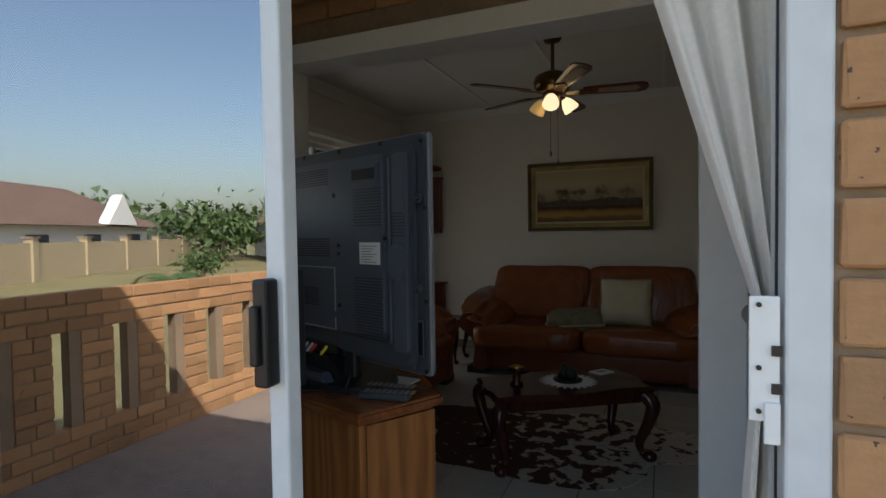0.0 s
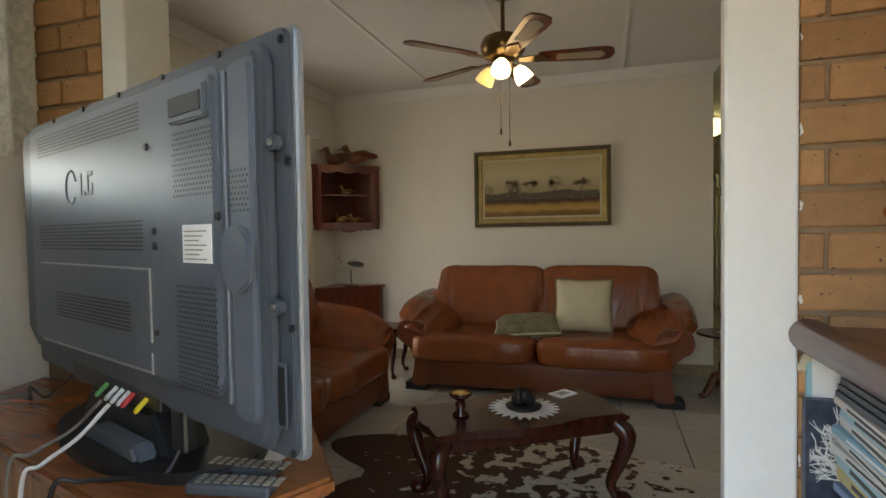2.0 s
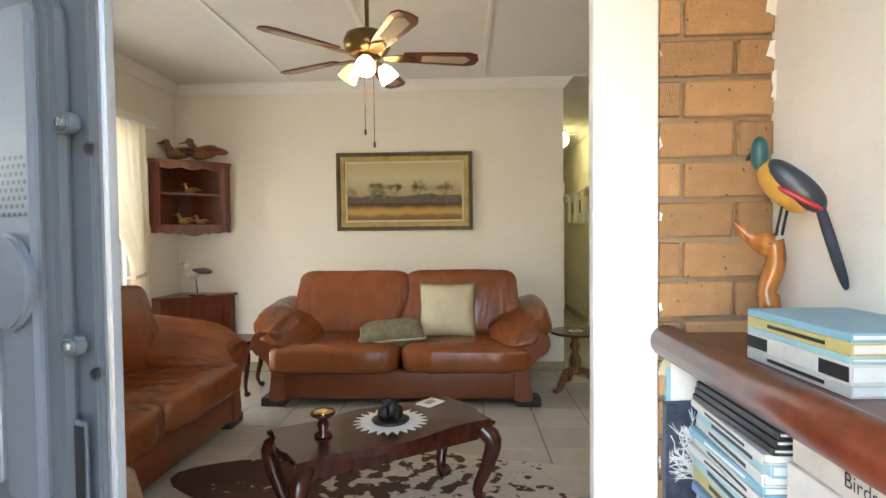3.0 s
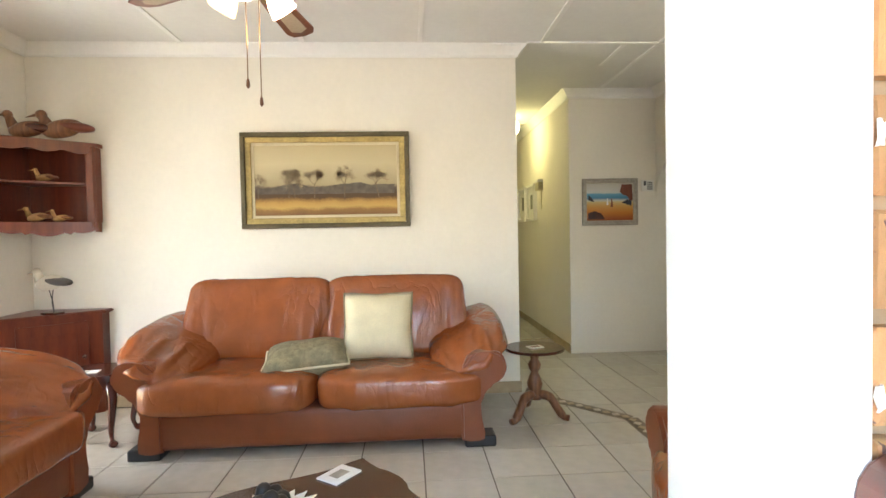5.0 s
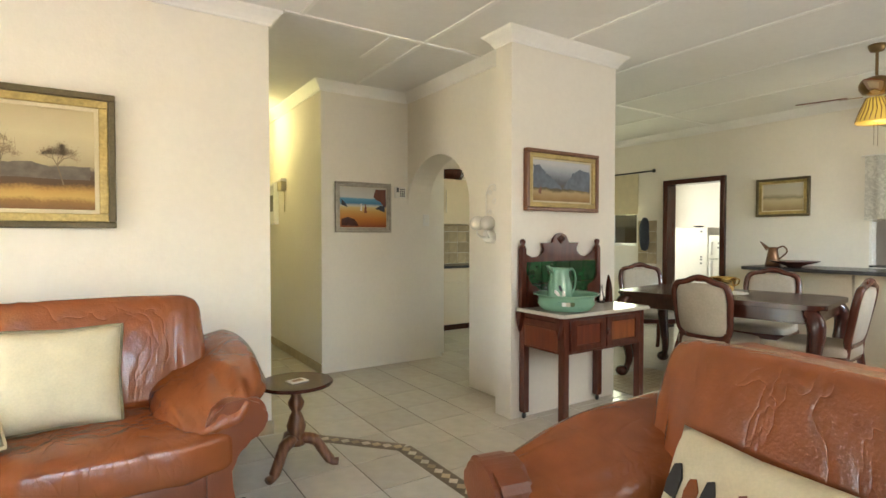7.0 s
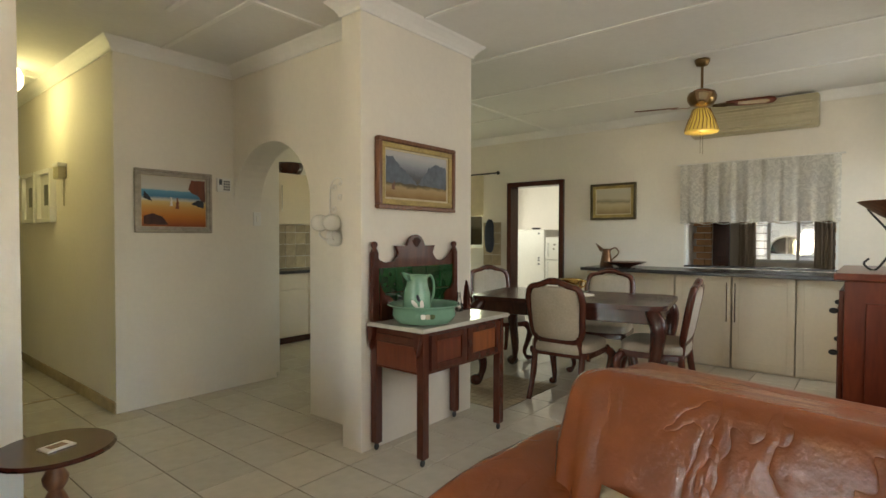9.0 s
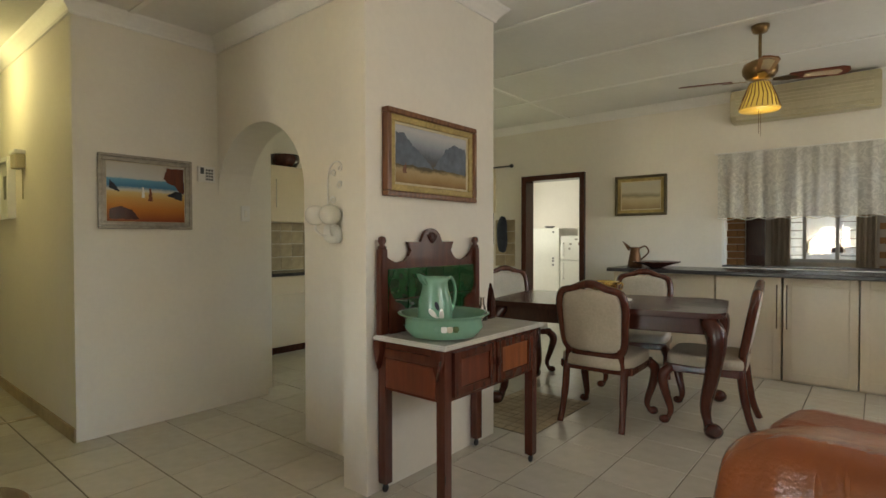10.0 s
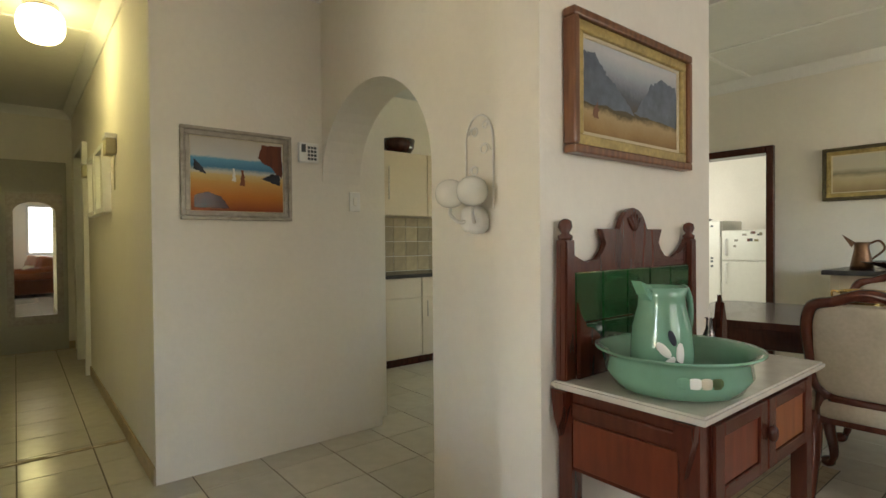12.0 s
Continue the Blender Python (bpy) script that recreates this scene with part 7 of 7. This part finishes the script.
# ---- passage ----
t = thing("passage_lamp", pose(1.34, 8.2, CEIL - 0.001), "lit round white glass ceiling lamp", "ceiling lamp")
part("fitting", L([(0.08, -0.03), (0.09, -0.02), (0.09, 0)], seg=24), chrome, t, smooth=True)
part("globe", BL((0, 0, -0.12), (0.125, 0.125, 0.115), 0.85, nu=24, nv=16), glow("lit white globe", (1.0, 0.85, 0.45), 0.2), t, "glowing white glass", smooth=True)
pl = new("passage_light", bpy.data.lights.new("passage_light", "POINT"))
pl.data.energy, pl.data.color, pl.data.shadow_soft_size = 0.21, (0.95, 0.88, 0.36), 0.14
pl.location = (1.34, 8.2, 2.3)
photo = mat("dark photograph", (0.1, 0.1, 0.08), 0.3, vary=0.6, scale=20)
for k, (y, z, w, h) in enumerate(((8.5, 1.6, 0.42, 0.46), (9.0, 1.6, 0.42, 0.46))):
    t = thing("photo_frame", pose(1.699, y, z, 0, 0, -90), "white box frame with a small dark photograph", "picture frame", "passage photo frames")
    for b in ((-w / 2, -0.05, -h / 2, w / 2, 0.0, -h / 2 + 0.035), (-w / 2, -0.05, h / 2 - 0.035, w / 2, 0, h / 2), (-w / 2, -0.05, -h / 2 + 0.035, -w / 2 + 0.035, 0, h / 2 - 0.035), (w / 2 - 0.035, -0.05, -h / 2 + 0.035, w / 2, 0, h / 2 - 0.035)):
        part("frame", B(*b, bevel=0.003), white_paint, t)
    part("mount", B(-w / 2 + 0.035, -0.02, -h / 2 + 0.035, w / 2 - 0.035, -0.002, h / 2 - 0.035), paper, t)
    part("photograph", B(-0.06, -0.022, -0.08, 0.06, -0.0205, 0.1), photo, t)
for y in (8.07, 9.5):
    t = thing("door_chime", pose(1.699, y, 1.72, 0, 0, -90), "cream plastic sensor box with a cord on the wall", "sensor")
    part("case", B(-0.07, -0.06, 0, 0.07, 0, 0.1, bevel=0.008), cream_pl, t)
    part("cover", B(-0.075, -0.065, 0.1, 0.075, 0, 0.13, bevel=0.006), paper, t)
    part("cord", T(spline([(0.03, -0.01, 0), (0.035, -0.012, -0.1), (0.025, -0.01, -0.22)], 5), 0.004), cream_pl, t)

setting("backdrop_kitchen", B(6.6, 7.15, 1.05, 6.63, 8.2, 2.1), glow("bright kitchen window light", (0.9, 0.95, 0.85), 0.12), "bright light outside the kitchen window", "backdrop")
# ---- outdoors ----
setting("ground", B(-400, -400, -0.75, 400, 400, -0.6), grass_m, "dry lawn reaching to the horizon", "ground")
setting("pavement", B(-3.5, -4.5, -0.6, 3.2, 1.06, -0.2), concrete, "red brown screeded patio floor", "pavement")
# brick balustrade with upright slots
rndb = random.Random(8)
bal = thing("balustrade", pose(-3.42, -4.4, -0.2), "orange brick patio balustrade with narrow upright slots", "balustrade")
def brick_mesh(name, l, w, h):
    bm = box(bmesh.new(), 0, 0, 0, l, w, h, bevel=0.004, seg=1)
    for v in bm.verts:
        v.co += Vector([random.uniform(-0.0015, 0.0015) for _ in range(3)])
    me = bpy.data.meshes.new(name)
    bmesh.ops.recalc_face_normals(bm, faces=bm.faces)
    bm.to_mesh(me)
    bm.free()
    me.materials.append(brick_m)
    return me
brick_y = [brick_mesh("brick", 0.105, l, 0.077) for l in (0.222, 0.105, 0.165)]
brick_x = [brick_mesh("brick", l, 0.105, 0.077) for l in (0.222, 0.105, 0.165)]
def piece(me, parent, loc):
    ob = new("brick", me)
    ob.parent = parent
    ob.location = loc
    return ob
slots = [0.5 + 0.4 * k for k in range(12)]
part("mortar_bed", B(0.012, 0.0, 0.0, 0.095, 5.4, 0.24), mortar, bal)
part("coping_bed", B(0.012, 0.0, 0.90, 0.095, 5.4, 1.13), mortar, bal)
for j in range(13):
    z = j * 0.0885
    y = 0.0 if j % 2 else -0.11
    row = []
    if 3 <= j <= 9:
        edges = [0.0] + [e for s in slots for e in (s - 0.05, s + 0.05)] + [5.4]
        for a, b in zip(edges[::2], edges[1::2]):
            if j == 3 and b > a:
                part("mortar_bed", B(0.012, a + 0.004, 0.241, 0.095, b - 0.004, 0.899), mortar, bal)
            q = a
            while q < b - 0.05:
                l = 1 if (q == a and j % 2) or b - q < 0.2 else 0
                if q + (0.222, 0.105)[l] > b + 0.012:
                    break
                row.append((l, q))
                q += (0.232, 0.115)[l]
    else:
        q = y
        while q < 5.3:
            if q >= 0:
                row.append((0, q))
            q += 0.232
    for l, q in row:
        if q > 2.2:
            piece(brick_y[l], bal, (rndb.uniform(-0.002, 0.002), q, z))
# low wall, house and palms beyond the patio
t = thing("garden_wall", pose(-26, -14, -0.6, 0, 0, 62), "beige rendered boundary wall with capped piers", "wall")
part("wall", B(-22, -0.1, 0, 22, 0.1, 1.7), rocky, t)
for k in range(12):
    p = part("pier", B(-22 + 4 * k - 0.2, -0.2, 0, -22 + 4 * k + 0.2, 0.2, 1.9, bevel=0.02), rocky, t)
    part("pier_cap", B(-22 + 4 * k - 0.26, -0.26, 1.9, -22 + 4 * k + 0.26, 0.26, 1.98), concrete, p)
def house(m, w, d, label):
    t = thing("house", m, label, "house")
    part("wall", B(-w, -d, 0, w, d, 2.7), white_paint, t)
    bm = bmesh.new()
    e = 0.7
    v = [bm.verts.new(p) for p in ((-w - e, -d - e, 2.6), (w + e, -d - e, 2.6), (w + e, d + e, 2.6), (-w - e, d + e, 2.6), (-w + d * 0.6, 0, 5.2), (w - d * 0.6, 0, 5.2))]
    for f in ((0, 1, 5, 4), (1, 2, 5), (2, 3, 4, 5), (3, 0, 4), (3, 2, 1, 0)):
        bm.faces.new([v[i] for i in f])
    part("roof", bm, rooftile, t)
    part("gable", slab([(-w * 0.5 - 1.6, 2.7), (-w * 0.5 + 1.6, 2.7), (-w * 0.5, 4.6)], -d - 0.9, -d - 0.2, "y"), white_paint, t)
    for k in range(4):
        x = -w * 0.8 + k * w * 0.5
        wn_ = part("window", B(x - 0.8, -d - 0.05, 0.9, x + 0.8, -d - 0.002, 2.1), tv_dark, t, "dark window")
        part("sill", B(x - 0.9, -d - 0.15, 0.82, x + 0.9, -d - 0.05, 0.9), white_paint, wn_)
    return t
house(pose(-34, -15, -0.6, 0, 0, 65), 9, 4, "white single-storey house with a brown tiled hip roof")
house(pose(-24, -32, -0.4, 0, 0, 40), 8, 4, "pale house with a brown tiled roof behind trees")
def palm(m, h, n, ln, seed, label):
    t = thing("palm_tree", m, label, "palm tree")
    rr = random.Random(seed)
    part("trunk", T([(0.05 * math.sin(k), 0.05 * math.cos(k * 1.3), h * k / 8) for k in range(9)], [0.2 - 0.012 * k for k in range(9)], 10), bark, t)
    bm = bmesh.new()
    for k in range(n):
        a, up = rr.uniform(0, 6.28), rr.uniform(0.1, 1.1)
        d = Vector((math.cos(a), math.sin(a), 0))
        prev = None
        for s in range(15):
            u = s / 14
            p = Vector((0, 0, h)) + d * (ln * u) + Vector((0, 0, ln * (up * u - 1.1 * u * u)))
            if prev is not None:
                sd_ = Vector((-d.y, d.x, 0))
                lw = 0.3 * math.sin(math.pi * min(1, u + 0.12)) + 0.06
                for sg in (-1, 1):
                    q = p + sd_ * sg * lw + Vector((0, 0, -0.3 * lw)) + d * 0.15
                    bm.faces.new([bm.verts.new(x) for x in (prev, p, q)])
            prev = p
    part("crown", bm, leaf_m, t)
    return t
palm(pose(-9.5, -11.5, -0.6), 2.7, 18, 1.7, 1, "tall feathery palm tree in the garden")
palm(pose(-8.2, -13.0, -0.6), 2.6, 18, 1.6, 2, "feathery palm tree beside another palm")
palm(pose(-12.2, -8.6, -0.6), 0.6, 18, 1.2, 3, "young low palm with arching fronds")
def bush(m, s, seed, label):
    t = thing("tree", m, label, "tree")
    rr = random.Random(seed)
    part("trunk", T([(0, 0, 0), (0.05, 0.1, s * 0.5), (0, 0, s)], [0.12 * s, 0.09 * s, 0.03 * s], 8), bark, t)
    bm = bmesh.new()
    for k in range(700):
        p = Vector((rr.gauss(0, 0.55), rr.gauss(0, 0.55), rr.gauss(1.0, 0.3))) * s
        q = 0.16 * s
        bm.faces.new([bm.verts.new(p + Vector([rr.uniform(-q, q) for _ in range(3)])) for _ in range(3)])
    part("crown", bm, leaf_m, t)
for k, (x, y, s) in enumerate(((-46, -30, 3.2), (-40, -34, 3), (-34, -34, 2.8), (-50, -18, 3.2), (-30, -28, 2.2), (-17.5, -14.5, 0.8), (-52, -8, 3))):
    bush(pose(x, y, -0.6), s, 20 + k, "round-crowned green tree beyond the boundary wall" if s > 2 else "small clipped garden bush")
# ---- bricks of the walls ----
rw = random.Random(12)
def brick_run(parent, x0, x1, yface, z0, z1, odd=0.116, even=0.0):
    j = math.floor(z0 / 0.0885)
    while j * 0.0885 < z1:
        z = j * 0.0885
        x = x0 - (odd if j % 2 else even)
        while x < x1:
            a, b = max(x, x0), min(x + 0.222, x1)
            if b - a > 0.035 and z >= z0 - 0.001:
                for me, ln in ((brick_x[0], 0.222), (brick_x[2], 0.165), (brick_x[1], 0.105)):
                    if b - a >= ln - 0.025:
                        ob = piece(me, parent, (a, yface + rw.uniform(-0.0015, 0.0015), z))
                        ob.scale.x = (b - a) / ln
                        break
                else:
                    ob = piece(brick_x[1], parent, (a, yface, z))
                    ob.scale.x = (b - a) / 0.105
            x += 0.232
        j += 1
brick_run(wall_brick, 0.462, 0.708, 2.208, 0.62, 2.6, 0.177, 0.062)
brick_run(wall_brick, -1.755, -1.464, 2.208, 0.8, 2.6)
brick_run(wall_brick, -1.46, 0.44, 2.208, 2.135, 2.6)
brick_run(wall_out, 0.395, 1.0, 0.998, 0.3, 2.3)
# plaster and paint left on the brick edges
smear = random.Random(31)
for k in range(11):
    z = 0.75 + 0.17 * k + smear.uniform(-0.03, 0.03)
    w, h = smear.uniform(0.003, 0.008), smear.uniform(0.015, 0.04)
    part("paint_smear", slab(rough([(0.4605, z), (0.4605 + w, z + h * 0.2), (0.4605 + w * 0.7, z + h), (0.4605, z + h * 1.1)], 0.002, 3, k), 2.204, 2.2065, "y"), white_paint, wall_brick)
for k in range(9):
    z = 1.5 + 0.1 * k + smear.uniform(-0.03, 0.03)
    w, h = smear.uniform(0.008, 0.03), smear.uniform(0.03, 0.08)
    part("paint_smear", slab(rough([(0.709, z), (0.709 - w, z + h * 0.2), (0.709 - w * 0.6, z + h), (0.709, z + h * 1.1)], 0.003, 3, 40 + k), 2.204, 2.2065, "y"), white_paint, wall_brick)
# ---- floor tiles ----
P_ = 0.34
def tile_mesh():
    bm = box(bmesh.new(), 0.003, 0.003, -0.0055, P_ - 0.003, P_ - 0.003, 0, bevel=0.0015, seg=1)
    me = bpy.data.meshes.new("tile")
    bmesh.ops.recalc_face_normals(bm, faces=bm.faces)
    bm.to_mesh(me)
    bm.free()
    me.materials.append(tile_m)
    return me
tm = tile_mesh()
floor_ob = bpy.data.objects["floor"]
far_bm = bmesh.new()
tx0, ty0 = 0.161 - P_ * 9, 4.735 - P_ * 12
for i in range(40):
    for j in range(32):
        x, y = tx0 + i * P_, ty0 + j * P_
        if x + P_ > 9.1 or x < -2.95 or y < 0.9 or y + P_ > 11.6:
            continue
        if x > 3.4 and y > 8.6 or x < 0.4 and y > 5.7 or y < 2.0 and x > 0.9:
            continue
        if -1.3 < x < 3.5 and 3.2 < y < 7.6 or 3.4 < x < 5.9 and 3.3 < y < 4.9:
            ob = new("tile", tm)
            ob.parent = floor_ob
            ob.location = (x, y, 0)
        else:
            box(far_bm, x + 0.003, y + 0.003, -0.0055, x + P_ - 0.003, y + P_ - 0.003, 0)
rest = part("tile_rest", far_bm, tile_m, floor_ob)
tagged(rest, "pale glazed floor tiles", kind="stuff")
# mosaic borders laid in the floor
def mosaic_band(p, q, w, n):
    p, q = Vector((*p, 0)), Vector((*q, 0))
    d = (q - p).normalized()
    s = Vector((-d.y, d.x, 0))
    base = bmesh.new()
    vs = [base.verts.new(a + s * e + Vector((0, 0, z))) for z in (0.0005, 0.0022) for a, e in ((p, -w), (q, -w), (q, w), (p, w))]
    for f in ((0, 1, 2, 3), (4, 5, 6, 7), (0, 1, 5, 4), (1, 2, 6, 5), (2, 3, 7, 6), (3, 0, 4, 7)):
        base.faces.new([vs[i] for i in f])
    band = part("mosaic_border", base, mosaic_dark, floor_ob, "brown stone mosaic border")
    L_ = (q - p).length
    for k in range(n):
        c = p + d * L_ * (k + 0.5) / n
        r = L_ / n * 0.47
        bm = bmesh.new()
        top = [c + d * r, c + s * w * 0.62, c - d * r, c - s * w * 0.62]
        lo = [bm.verts.new(v + Vector((0, 0, 0.002))) for v in top]
        hi = [bm.verts.new(v + Vector((0, 0, 0.0036))) for v in top]
        bm.faces.new(hi)
        for i in range(4):
            bm.faces.new((lo[i], lo[(i + 1) % 4], hi[(i + 1) % 4], hi[i]))
        part("tessera", bm, mosaic_light if k % 2 else stone_tile, band)
mosaic_band((1.02, 5.68), (1.515, 5.13), 0.048, 11)
mosaic_band((1.515, 5.13), (1.53, 3.9), 0.048, 18)
mosaic_band((0.82, 7.73), (1.685, 7.74), 0.022, 9)
patch = part("mosaic_patch", B(3.5, 4.93, 0.0005, 4.35, 5.5, 0.0022), grout, floor_ob, "square of small green beige mosaic tiles")
sq = bmesh.new()
for i in range(12):
    for j in range(8):
        box(sq, 3.505 + i * 0.0705, 4.935 + j * 0.0705, 0.0022, 3.505 + i * 0.0705 + 0.064, 4.935 + j * 0.0705 + 0.064, 0.0045)
tagged(part("tessera_field", sq, stone_tile, patch), kind="stuff")
# stone tiles behind the kitchen worktop
wk = bpy.data.objects["wall_kitchen"]
st_me = bpy.data.meshes.new("backsplash_tile")
bm = box(bmesh.new(), 0, 0, 0, 0.146, 0.008, 0.146, bevel=0.002, seg=1)
bm.to_mesh(st_me)
bm.free()
st_me.materials.append(stone_tile)
for i in range(13):
    for j in range(4):
        ob = new("backsplash_tile", st_me)
        ob.parent = wk
        ob.location = (3.11 + i * 0.15, 8.591, 0.858 + j * 0.15)
wd = bpy.data.objects["wall_dining"]
for i in range(2):
    for j in range(4):
        ob = new("backsplash_tile", st_me)
        ob.parent = wd
        ob.matrix_local = pose(6.438, 7.17 - i * 0.15, 0.86 + j * 0.15, 0, 0, -90)
